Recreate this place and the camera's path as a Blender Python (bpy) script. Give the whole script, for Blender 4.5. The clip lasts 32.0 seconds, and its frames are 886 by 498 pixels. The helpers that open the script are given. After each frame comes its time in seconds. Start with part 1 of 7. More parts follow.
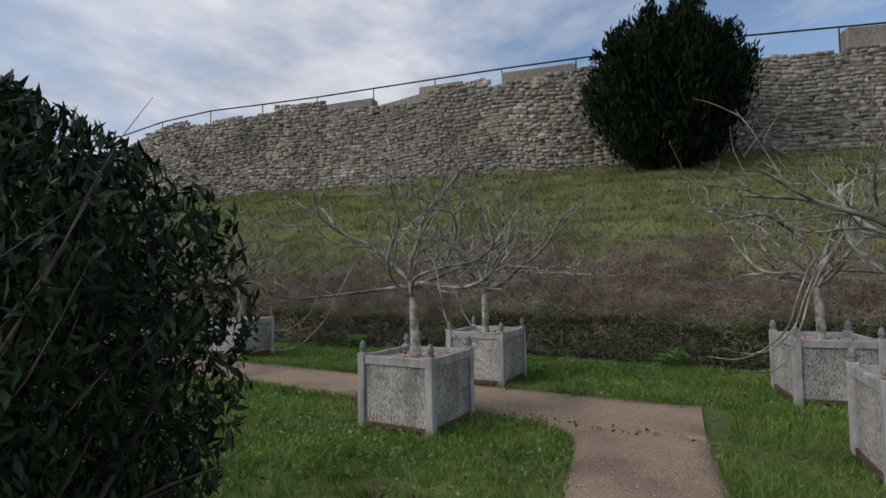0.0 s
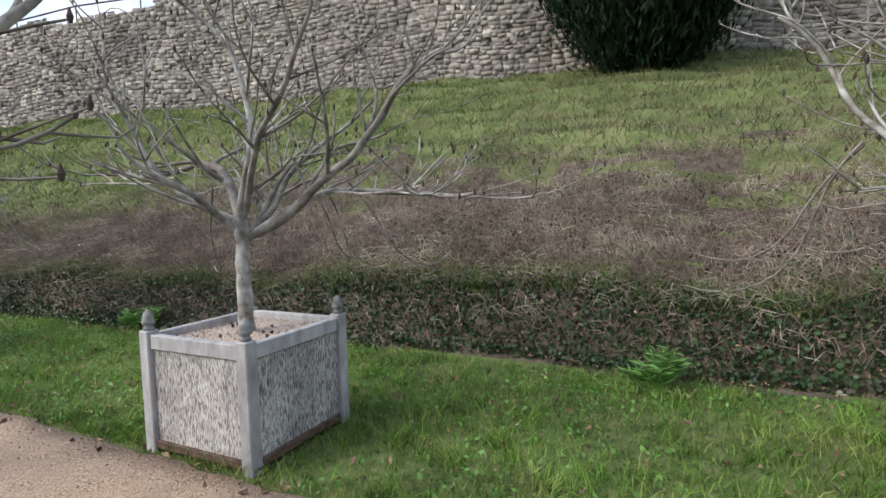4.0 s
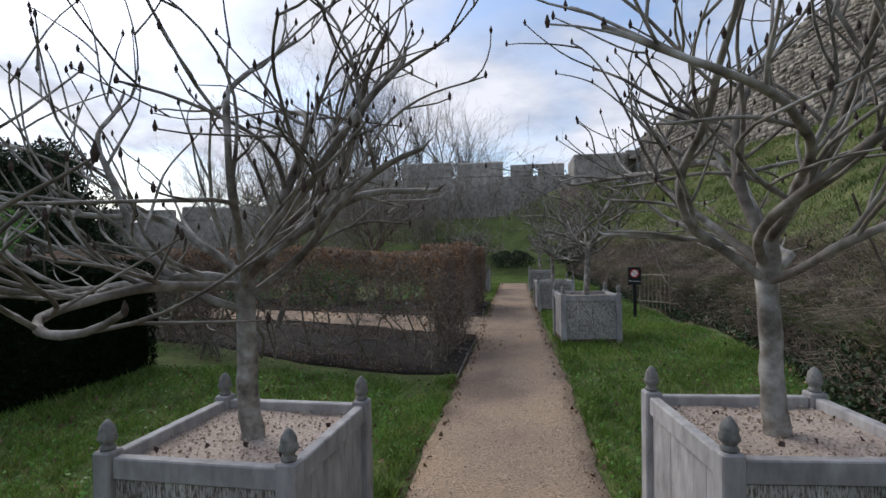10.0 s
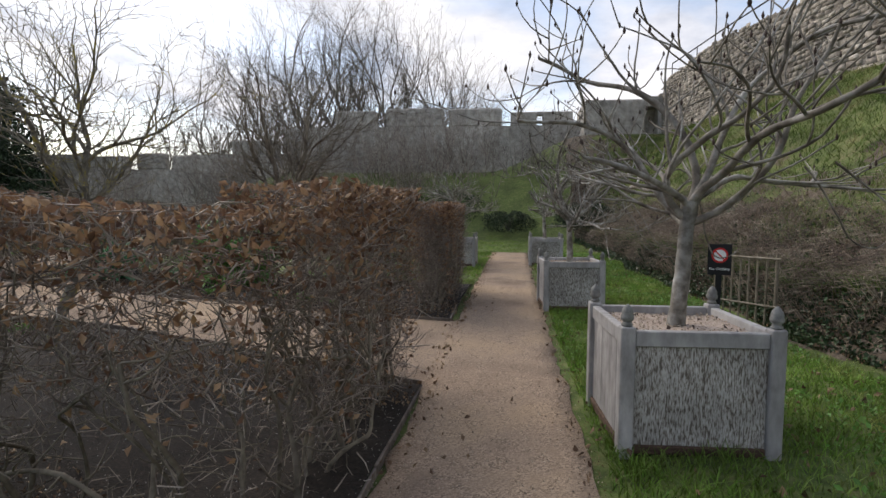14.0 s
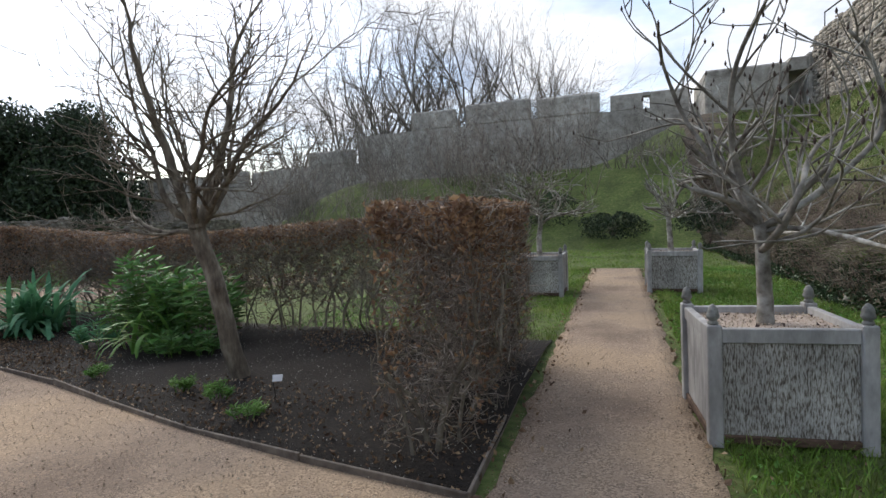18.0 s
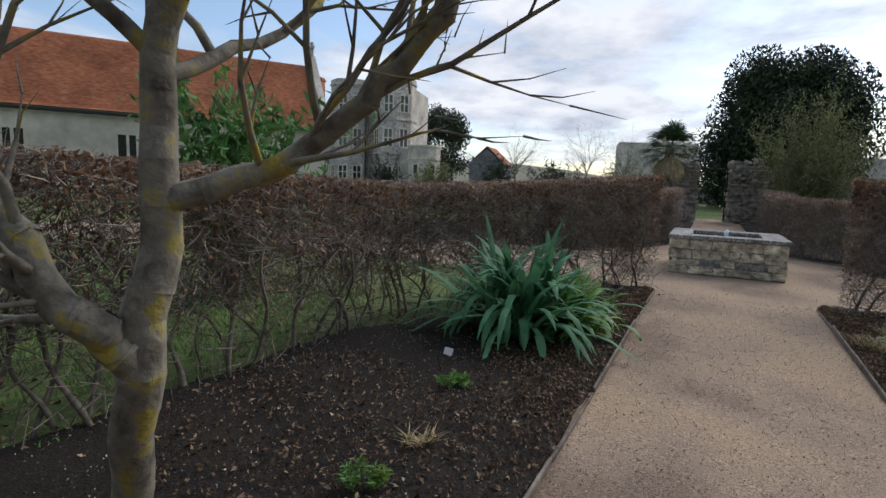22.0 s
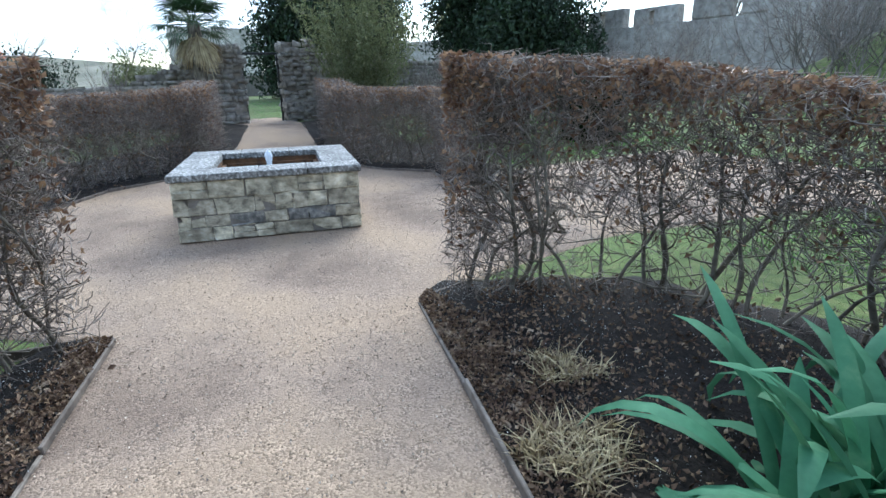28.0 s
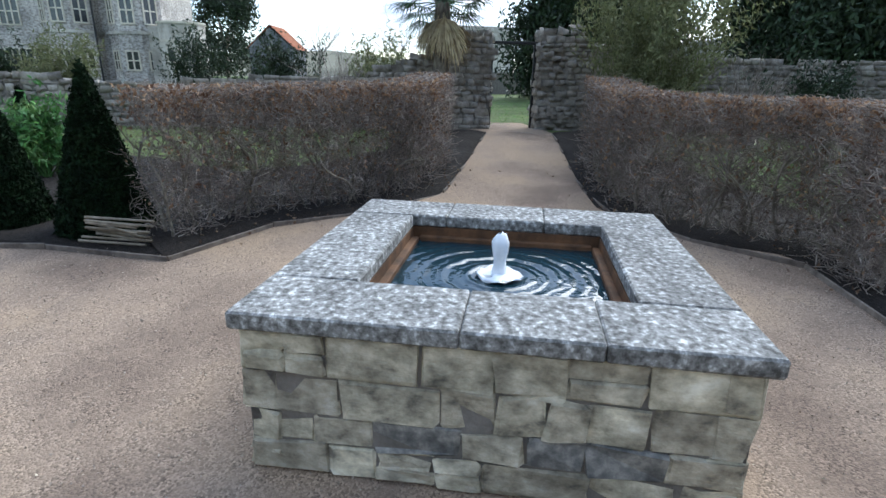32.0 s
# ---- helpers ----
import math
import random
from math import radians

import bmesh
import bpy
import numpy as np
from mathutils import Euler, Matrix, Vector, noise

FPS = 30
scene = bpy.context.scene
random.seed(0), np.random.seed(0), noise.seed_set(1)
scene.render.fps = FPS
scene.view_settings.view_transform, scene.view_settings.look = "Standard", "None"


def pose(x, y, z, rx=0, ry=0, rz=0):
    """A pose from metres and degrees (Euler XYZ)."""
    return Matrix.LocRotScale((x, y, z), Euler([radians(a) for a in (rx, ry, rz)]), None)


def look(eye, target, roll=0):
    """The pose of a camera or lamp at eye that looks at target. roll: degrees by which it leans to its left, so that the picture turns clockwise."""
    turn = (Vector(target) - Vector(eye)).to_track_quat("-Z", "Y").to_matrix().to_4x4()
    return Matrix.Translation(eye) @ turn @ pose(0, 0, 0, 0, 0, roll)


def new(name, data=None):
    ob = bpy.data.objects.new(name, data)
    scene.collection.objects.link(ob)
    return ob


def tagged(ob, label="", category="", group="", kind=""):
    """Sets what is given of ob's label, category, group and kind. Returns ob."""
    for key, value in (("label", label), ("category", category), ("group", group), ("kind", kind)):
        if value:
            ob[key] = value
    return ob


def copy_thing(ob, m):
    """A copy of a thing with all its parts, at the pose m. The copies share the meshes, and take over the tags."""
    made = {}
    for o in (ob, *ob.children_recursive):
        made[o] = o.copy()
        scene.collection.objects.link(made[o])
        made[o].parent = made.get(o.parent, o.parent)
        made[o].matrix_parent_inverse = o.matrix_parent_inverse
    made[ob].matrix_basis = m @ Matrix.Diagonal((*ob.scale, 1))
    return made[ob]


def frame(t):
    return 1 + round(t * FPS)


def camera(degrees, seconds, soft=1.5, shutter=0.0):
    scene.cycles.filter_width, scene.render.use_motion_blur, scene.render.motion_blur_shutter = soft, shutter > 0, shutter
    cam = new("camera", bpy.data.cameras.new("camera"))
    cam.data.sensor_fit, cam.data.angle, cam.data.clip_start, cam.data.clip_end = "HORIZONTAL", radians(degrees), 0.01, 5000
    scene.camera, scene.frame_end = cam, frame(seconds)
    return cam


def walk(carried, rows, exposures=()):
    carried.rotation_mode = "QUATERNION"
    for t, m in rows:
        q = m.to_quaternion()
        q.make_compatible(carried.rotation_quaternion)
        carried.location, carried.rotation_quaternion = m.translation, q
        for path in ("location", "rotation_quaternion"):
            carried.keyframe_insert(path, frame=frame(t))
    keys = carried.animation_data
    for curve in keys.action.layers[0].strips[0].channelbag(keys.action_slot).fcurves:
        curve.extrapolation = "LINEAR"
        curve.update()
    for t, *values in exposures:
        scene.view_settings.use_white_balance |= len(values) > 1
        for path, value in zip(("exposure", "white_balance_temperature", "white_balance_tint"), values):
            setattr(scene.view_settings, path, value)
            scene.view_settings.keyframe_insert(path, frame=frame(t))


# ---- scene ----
cam = camera(80.5, 32.0)
PATH = [
    (0.0, pose(-6.306, -1.913, 1.643, 92.97, 1.20, -59.28)),
    (0.5, pose(-5.629, -1.799, 1.591, 92.33, 1.00, -61.29)),
    (1.0, pose(-5.027, -1.650, 1.586, 91.12, 0.94, -62.74)),
    (1.5, pose(-4.452, -1.616, 1.584, 90.06, 1.21, -63.90)),
    (2.0, pose(-3.913, -1.591, 1.559, 89.52, 1.41, -64.52)),
    (2.5, pose(-3.262, -1.464, 1.532, 88.77, 1.48, -65.15)),
    (4.5, pose(-0.846, -0.870, 1.516, 83.46, 2.86, -58.82)),
    (5.0, pose(-0.498, -0.540, 1.565, 82.45, 3.26, -48.71)),
    (5.5, pose(-0.379, -0.177, 1.625, 83.72, 1.68, -33.60)),
    (6.0, pose(-0.287, 0.518, 1.603, 84.54, 1.43, -19.07)),
    (6.5, pose(-0.137, 0.989, 1.585, 85.63, 1.25, -7.98)),
    (7.0, pose(-0.147, 1.621, 1.549, 86.95, 1.35, -1.42)),
    (7.5, pose(-0.051, 2.286, 1.559, 88.16, 1.19, 0.68)),
    (8.0, pose(-0.046, 2.864, 1.594, 88.80, 1.26, 2.85)),
    (8.5, pose(-0.012, 3.477, 1.597, 89.14, 1.37, 5.00)),
    (9.0, pose(0.047, 4.018, 1.609, 89.12, 1.46, 6.30)),
    (9.5, pose(0.010, 4.610, 1.623, 89.13, 1.22, 7.12)),
    (10.0, pose(0.110, 5.110, 1.643, 90.10, 0.89, 8.03)),
    (10.5, pose(0.136, 5.690, 1.594, 91.10, 0.45, 8.84)),
    (11.0, pose(0.200, 6.290, 1.586, 91.61, 0.56, 9.12)),
    (11.5, pose(0.185, 7.020, 1.590, 91.57, 0.86, 8.96)),
    (12.0, pose(0.164, 7.740, 1.581, 90.80, 0.59, 8.62)),
    (12.5, pose(0.128, 8.569, 1.590, 89.42, 0.35, 7.83)),
    (13.0, pose(0.113, 9.192, 1.602, 87.97, -0.13, 7.72)),
    (13.5, pose(0.136, 9.863, 1.612, 86.68, -0.06, 7.39)),
    (14.0, pose(0.155, 10.464, 1.603, 85.67, -0.38, 7.88)),
    (14.5, pose(0.244, 11.120, 1.644, 84.28, -0.06, 7.86)),
    (16.5, pose(0.250, 13.520, 1.510, 84.73, 3.45, 6.76)),
    (17.0, pose(0.191, 14.099, 1.521, 85.38, 2.94, 5.91)),
    (17.5, pose(0.126, 14.600, 1.523, 86.06, 2.53, 8.82)),
    (18.0, pose(0.085, 15.061, 1.584, 86.62, 2.39, 18.62)),
    (18.5, pose(-0.161, 15.539, 1.612, 87.15, 1.48, 30.85)),
    (19.0, pose(-0.479, 15.949, 1.698, 86.21, 2.04, 46.52)),
    (19.5, pose(-0.979, 16.291, 1.619, 87.04, 1.52, 63.36)),
    (20.0, pose(-1.535, 16.523, 1.605, 86.87, 0.53, 71.40)),
    (20.5, pose(-2.087, 16.759, 1.599, 86.20, 0.32, 77.08)),
    (21.0, pose(-2.574, 16.826, 1.596, 85.93, 0.02, 83.27)),
    (21.5, pose(-2.937, 16.885, 1.627, 84.73, -0.94, 92.65)),
    (22.0, pose(-3.431, 16.849, 1.595, 82.77, -1.97, 102.73)),
    (22.5, pose(-3.778, 16.773, 1.600, 79.56, -2.80, 107.26)),
    (23.0, pose(-4.113, 16.786, 1.560, 75.68, -3.61, 108.59)),
    (23.5, pose(-4.485, 16.914, 1.543, 72.93, -3.92, 109.09)),
    (24.0, pose(-4.843, 17.082, 1.562, 70.90, -3.42, 103.78)),
    (24.5, pose(-4.991, 17.494, 1.634, 71.18, 0.51, 89.34)),
    (25.0, pose(-5.380, 17.736, 1.592, 70.90, 1.35, 70.82)),
    (25.5, pose(-5.799, 17.886, 1.580, 71.80, 2.94, 58.47)),
    (27.5, pose(-7.560, 18.600, 1.660, 71.75, 1.50, 55.80)),
    (28.0, pose(-8.170, 18.690, 1.680, 71.79, 1.14, 59.44)),
    (28.5, pose(-8.780, 18.830, 1.630, 72.80, 0.50, 63.00)),
    (29.0, pose(-9.410, 18.930, 1.590, 73.75, -0.10, 66.43)),
    (29.5, pose(-9.990, 19.070, 1.590, 73.70, -0.60, 70.60)),
    (30.0, pose(-10.550, 19.230, 1.610, 73.28, -1.05, 74.93)),
    (30.5, pose(-11.020, 19.310, 1.600, 73.05, -1.25, 78.20)),
    (31.0, pose(-11.470, 19.440, 1.610, 72.86, -1.37, 80.68)),
    (31.5, pose(-11.910, 19.520, 1.620, 72.30, -1.30, 83.00)),
    (32.0, pose(-12.320, 19.570, 1.630, 71.87, -1.13, 84.73)),
]
EXPOSURE = [
    (0.0, 0.0, 6550, 11), (1.0, 0.15, 6550, 11), (2.0, 0.6, 6550, 12), (2.5, 0.8, 6550, 12), (4.5, 1.4, 6250, 11), (5.0, 1.72, 6050, 14), (6.0, 1.15, 6100, 12), (6.5, 0.55, 6350, 11), (7.0, 0.2, 6300, 11),
    (9.0, 0.05, 6150, 11), (10.0, 0.25, 6350, 12), (11.5, 0.08, 6300, 11), (13.0, 0.2, 6600, 12), (14.5, 0.75, 6900, 12), (16.5, 1.1, 6600, 9), (17.5, 0.95, 6600, 9), (19.0, 0.45, 6250, 8), (20.0, 0.4, 6050, 6),
    (22.0, 0.3, 6400, 10), (23.0, 0.75, 6600, 10), (24.5, 1.85, 6300, 6), (25.5, 1.9, 5950, 3), (28.0, 1.45, 5400, 3), (30.0, 1.17, 5500, 5), (32.0, 1.2, 5700, 5),
]
walk(cam, PATH, EXPOSURE)

# ---------------------------------------------------------------- light
EL, AZ = radians(40), radians(-50)          # sun height; bearing from +Y towards +X
world = bpy.data.worlds.new("sky")
scene.world = world
world.use_nodes = True
wn, wl = world.node_tree.nodes, world.node_tree.links
wn.clear()


def wnode(kind, **values):
    n = wn.new(kind)
    for k, v in values.items():
        n.inputs[k].default_value = v
    return n


sky = wnode("ShaderNodeTexSky")
sky.sky_type, sky.sun_disc, sky.sun_elevation, sky.sun_rotation = "NISHITA", False, EL, AZ
sky.air_density, sky.dust_density, sky.ozone_density = 1.0, 1.2, 1.5
wco = wnode("ShaderNodeTexCoord")
wsep = wnode("ShaderNodeSeparateXYZ")
wup = wn.new("ShaderNodeMath"); wup.operation = "MAXIMUM"; wup.inputs[1].default_value = 0.0
wadd = wn.new("ShaderNodeMath"); wadd.operation = "ADD"; wadd.inputs[1].default_value = 0.16
wdiv = wn.new("ShaderNodeVectorMath"); wdiv.operation = "DIVIDE"
wcomb = wnode("ShaderNodeCombineXYZ")
wl.new(wco.outputs["Generated"], wsep.inputs[0])
wl.new(wsep.outputs["Z"], wup.inputs[0])
wl.new(wup.outputs[0], wadd.inputs[0])
for k in range(3):
    wl.new(wadd.outputs[0], wcomb.inputs[k])
wl.new(wco.outputs["Generated"], wdiv.inputs[0])
wl.new(wcomb.outputs[0], wdiv.inputs[1])
cover = wnode("ShaderNodeTexNoise", Scale=0.85, Detail=7.0, Roughness=0.55, Distortion=0.3)
wshift = wn.new("ShaderNodeVectorMath"); wshift.operation = "ADD"; wshift.inputs[1].default_value = (3.1, 1.7, 0.4)
wl.new(wdiv.outputs[0], wshift.inputs[0])
wl.new(wshift.outputs[0], cover.inputs["Vector"])
cramp = wn.new("ShaderNodeValToRGB")
cramp.color_ramp.elements[0].position, cramp.color_ramp.elements[1].position = 0.42, 0.60
wl.new(cover.outputs["Fac"], cramp.inputs[0])
tone = wnode("ShaderNodeTexNoise", Scale=1.7, Detail=6.0, Roughness=0.6)
wl.new(wshift.outputs[0], tone.inputs["Vector"])
tramp = wn.new("ShaderNodeValToRGB")
tramp.color_ramp.elements[0].position, tramp.color_ramp.elements[1].position = 0.30, 0.62
tramp.color_ramp.elements[0].color, tramp.color_ramp.elements[1].color = (0.34, 0.40, 0.52, 1), (0.78, 0.80, 0.86, 1)
wl.new(tone.outputs["Fac"], tramp.inputs[0])
blue = wn.new("ShaderNodeVectorMath"); blue.operation = "SCALE"; blue.inputs["Scale"].default_value = 0.15
wl.new(sky.outputs[0], blue.inputs[0])
wmix = wn.new("ShaderNodeMix"); wmix.data_type = "RGBA"
wl.new(cramp.outputs[0], wmix.inputs[0])
wl.new(blue.outputs[0], wmix.inputs[6])
wl.new(tramp.outputs[0], wmix.inputs[7])
wbg = wnode("ShaderNodeBackground", Strength=0.95)
wout = wnode("ShaderNodeOutputWorld")
wl.new(wmix.outputs[2], wbg.inputs[0])
wl.new(wbg.outputs[0], wout.inputs[0])

sun_data = bpy.data.lights.new("sun", "SUN")
sun_data.energy, sun_data.angle, sun_data.color = 1.75, radians(45), (1.0, 0.95, 0.88)
sun = new("sun", sun_data)
sun.matrix_world = look((0, 0, 30), (-math.sin(AZ) * math.cos(EL), -math.cos(AZ) * math.cos(EL), 30 - math.sin(EL)))

# ---------------------------------------------------------------- materials


def material(name, colors, scale=6.0, rough=0.85, bump=0.3, bscale=40.0, stretch=(1, 1, 1), stain=0.35, sscale=0.9,
             vary=0.0, island=0.0, metal=0.0, detail=6.0, dist=0.004, spec=0.3, through_leaf=0.0):
    """Colours over noise at one scale, darkened by stains at a larger one, with a fine relief; may vary from piece to piece."""
    m = bpy.data.materials.new(name)
    m.use_nodes = True
    nt = m.node_tree
    n, l = nt.nodes, nt.links
    b = n["Principled BSDF"]
    b.inputs["Roughness"].default_value, b.inputs["Metallic"].default_value = rough, metal
    b.inputs["Specular IOR Level"].default_value = spec
    co = n.new("ShaderNodeNewGeometry")
    mp = n.new("ShaderNodeMapping")
    mp.inputs["Scale"].default_value = stretch
    l.new(co.outputs["Position"], mp.inputs[0])
    a = n.new("ShaderNodeTexNoise")
    a.inputs["Scale"].default_value, a.inputs["Detail"].default_value, a.inputs["Roughness"].default_value = scale, detail, 0.62
    l.new(mp.outputs[0], a.inputs["Vector"])
    r = n.new("ShaderNodeValToRGB")
    el = r.color_ramp.elements
    while len(el) < len(colors):
        el.new(0.5)
    for e, (p, c) in zip(el, colors):
        e.position, e.color = p, (*c, 1)
    l.new(a.outputs["Fac"], r.inputs[0])
    out = r.outputs[0]
    if stain:
        s = n.new("ShaderNodeTexNoise")
        s.inputs["Scale"].default_value, s.inputs["Detail"].default_value = sscale, 4.0
        l.new(co.outputs["Position"], s.inputs["Vector"])
        mr = n.new("ShaderNodeMapRange")
        mr.inputs[1].default_value, mr.inputs[2].default_value, mr.inputs[3].default_value, mr.inputs[4].default_value = 0.3, 0.7, 1 - stain, 1 + stain * 0.35
        l.new(s.outputs["Fac"], mr.inputs[0])
        hv = n.new("ShaderNodeHueSaturation")
        l.new(out, hv.inputs["Color"])
        l.new(mr.outputs[0], hv.inputs["Value"])
        out = hv.outputs[0]
    if vary or island:
        hv = n.new("ShaderNodeHueSaturation")
        src = n.new("ShaderNodeObjectInfo").outputs["Random"] if vary else co.outputs["Random Per Island"]
        k = vary or island
        mr = n.new("ShaderNodeMapRange")
        mr.inputs[3].default_value, mr.inputs[4].default_value = 1 - k, 1 + k
        l.new(src, mr.inputs[0])
        l.new(mr.outputs[0], hv.inputs["Value"])
        mh = n.new("ShaderNodeMath"); mh.operation = "MULTIPLY_ADD"
        mh.inputs[1].default_value, mh.inputs[2].default_value = 0.05 * k, 0.5 - 0.025 * k
        l.new(src, mh.inputs[0])
        l.new(mh.outputs[0], hv.inputs["Hue"])
        l.new(out, hv.inputs["Color"])
        out = hv.outputs[0]
    l.new(out, b.inputs["Base Color"])
    if through_leaf:
        tr, mx = n.new("ShaderNodeBsdfTranslucent"), n.new("ShaderNodeMixShader")
        mx.inputs[0].default_value = through_leaf
        l.new(out, tr.inputs["Color"])
        l.new(b.outputs[0], mx.inputs[1])
        l.new(tr.outputs[0], mx.inputs[2])
        l.new(mx.outputs[0], n["Material Output"].inputs["Surface"])
    if bump:
        f = n.new("ShaderNodeTexNoise")
        f.inputs["Scale"].default_value, f.inputs["Detail"].default_value = bscale, 5.0
        l.new(mp.outputs[0], f.inputs["Vector"])
        bp = n.new("ShaderNodeBump")
        bp.inputs["Strength"].default_value, bp.inputs["Distance"].default_value = bump, dist
        l.new(f.outputs["Fac"], bp.inputs["Height"])
        l.new(bp.outputs[0], b.inputs["Normal"])
    return m


def grey(v, w=1.0):
    return (v * (1 + 0.04 * w), v, v * (1 - 0.07 * w))


M_GRASS = material("turf", [(0.3, (0.05, 0.07, 0.02)), (0.5, (0.10, 0.14, 0.036)), (0.72, (0.19, 0.19, 0.075))], 9, 0.95, 0.8, 60, stain=0.4, dist=0.02)
M_BLADE = material("grass_blade", [(0.3, (0.085, 0.17, 0.024)), (0.52, (0.165, 0.265, 0.045)), (0.66, (0.28, 0.31, 0.10)), (0.78, (0.40, 0.36, 0.17))], 2.2, 0.7, 0, island=0.5, stain=0.35, through_leaf=0.3)
M_BANKGRASS = material("bank_grass_blade", [(0.34, (0.085, 0.135, 0.03)), (0.50, (0.15, 0.205, 0.055)), (0.60, (0.23, 0.225, 0.10)), (0.72, (0.32, 0.27, 0.16))], 0.9, 0.8, 0, island=0.4, stain=0.35, through_leaf=0.3)


def pebbled(name, grey_c, ochre, dark, scale=105.0):
    """Compacted gravel: pebble cells of mixed tone over ochre and grey patches, with a relief of the same cells."""
    m = bpy.data.materials.new(name)
    m.use_nodes = True
    n, l = m.node_tree.nodes, m.node_tree.links
    b = n["Principled BSDF"]
    b.inputs["Roughness"].default_value, b.inputs["Specular IOR Level"].default_value = 0.95, 0.2
    co = n.new("ShaderNodeNewGeometry")
    v = n.new("ShaderNodeTexVoronoi")
    v.inputs["Scale"].default_value, v.inputs["Randomness"].default_value = scale, 1.0
    l.new(co.outputs["Position"], v.inputs["Vector"])
    big = n.new("ShaderNodeTexNoise")
    big.inputs["Scale"].default_value, big.inputs["Detail"].default_value = 0.75, 6.0
    l.new(co.outputs["Position"], big.inputs["Vector"])
    r = n.new("ShaderNodeValToRGB")
    el = r.color_ramp.elements
    el.new(0.5)
    for e, (p, c) in zip(el, ((0.36, dark), (0.48, grey_c), (0.62, ochre))):
        e.position, e.color = p, (*c, 1)
    l.new(big.outputs["Fac"], r.inputs[0])
    sep = n.new("ShaderNodeSeparateColor")
    l.new(v.outputs["Color"], sep.inputs[0])
    fine = n.new("ShaderNodeTexNoise")
    fine.inputs["Scale"].default_value, fine.inputs["Detail"].default_value = 9.0, 5.0
    l.new(co.outputs["Position"], fine.inputs["Vector"])
    loose = n.new("ShaderNodeMapRange")
    loose.inputs[1].default_value, loose.inputs[2].default_value, loose.inputs[3].default_value, loose.inputs[4].default_value = 0.38, 0.62, 0.18, 0.55
    l.new(fine.outputs["Fac"], loose.inputs[0])
    cen = n.new("ShaderNodeMath"); cen.operation = "SUBTRACT"; cen.inputs[1].default_value = 0.5
    l.new(sep.outputs[0], cen.inputs[0])
    amp = n.new("ShaderNodeMath"); amp.operation = "MULTIPLY"
    l.new(cen.outputs[0], amp.inputs[0]); l.new(loose.outputs[0], amp.inputs[1])
    val = n.new("ShaderNodeMath"); val.operation = "MULTIPLY_ADD"; val.inputs[1].default_value, val.inputs[2].default_value = 2.0, 1.0
    l.new(amp.outputs[0], val.inputs[0])
    hv = n.new("ShaderNodeHueSaturation")
    l.new(r.outputs[0], hv.inputs["Color"]); l.new(val.outputs[0], hv.inputs["Value"])
    l.new(hv.outputs[0], b.inputs["Base Color"])
    bp = n.new("ShaderNodeBump")
    bp.inputs["Strength"].default_value, bp.inputs["Distance"].default_value = 0.7, 0.006
    l.new(v.outputs["Distance"], bp.inputs["Height"])
    bp.invert = True
    l.new(bp.outputs[0], b.inputs["Normal"])
    return m


M_GRAVEL = pebbled("gravel", (0.285, 0.214, 0.156), (0.345, 0.254, 0.172), (0.195, 0.144, 0.107))
M_BANKTURF = material("bank_turf", [(0.3, (0.06, 0.08, 0.024)), (0.5, (0.12, 0.15, 0.045)), (0.72, (0.20, 0.185, 0.09))], 2.2, 0.97, 0.9, 30, stain=0.4, sscale=0.5, dist=0.03)
M_BANKSOIL = material("bank_undergrowth_soil", [(0.3, (0.05, 0.037, 0.027)), (0.5, (0.115, 0.09, 0.066)), (0.72, (0.20, 0.165, 0.12))], 7, 0.97, 0.9, 30, stain=0.45, sscale=0.6, dist=0.03)
M_STONELET = material("gravel_stone", [(0.3, (0.26, 0.20, 0.15)), (0.6, (0.44, 0.37, 0.29))], 20, 0.9, 0, island=0.35, stain=0)
M_HILL = material("winter_hillside", [(0.3, (0.10, 0.095, 0.065)), (0.5, (0.17, 0.165, 0.11)), (0.72, (0.24, 0.225, 0.165))], 0.06, 0.97, 0, stain=0.3, sscale=0.02)
M_SOIL = material("garden_soil", [(0.34, (0.007, 0.005, 0.004)), (0.56, (0.021, 0.016, 0.012)), (0.76, (0.06, 0.046, 0.035))], 34, 0.97, 1.0, 70, stain=0.3, dist=0.02)
M_PEELING = material("peeling_paint_board", [(0.36, (0.10, 0.085, 0.07)), (0.45, (0.20, 0.175, 0.15)), (0.49, (0.36, 0.345, 0.315)), (0.56, (0.44, 0.425, 0.395)), (0.70, (0.60, 0.59, 0.56))], 40, 0.85, 0.9, 40, stretch=(3.0, 3.0, 0.6), stain=0.45, sscale=2.2, vary=0.10)
M_PAINT = material("weathered_grey_paint", [(0.3, (0.26, 0.25, 0.245)), (0.6, (0.41, 0.40, 0.39)), (0.75, (0.48, 0.47, 0.45))], 7, 0.75, 0.25, 60, stretch=(2, 2, 0.8), stain=0.3, sscale=3.0, vary=0.1)
M_LEAD = material("lead_grey_finial", [(0.3, (0.13, 0.13, 0.12)), (0.7, (0.30, 0.30, 0.28))], 30, 0.7, 0.3, 60, stain=0.3)
M_ROT = material("bare_rotten_wood", [(0.3, (0.05, 0.03, 0.02)), (0.7, (0.17, 0.11, 0.08))], 12, 0.9, 0.5, 50, stretch=(1, 1, 3))
M_TOPDRESS = material("planter_grit", [(0.3, (0.24, 0.18, 0.14)), (0.5, (0.42, 0.34, 0.28)), (0.72, (0.60, 0.52, 0.45))], 70, 0.95, 0.9, 160, stain=0.2, dist=0.006)
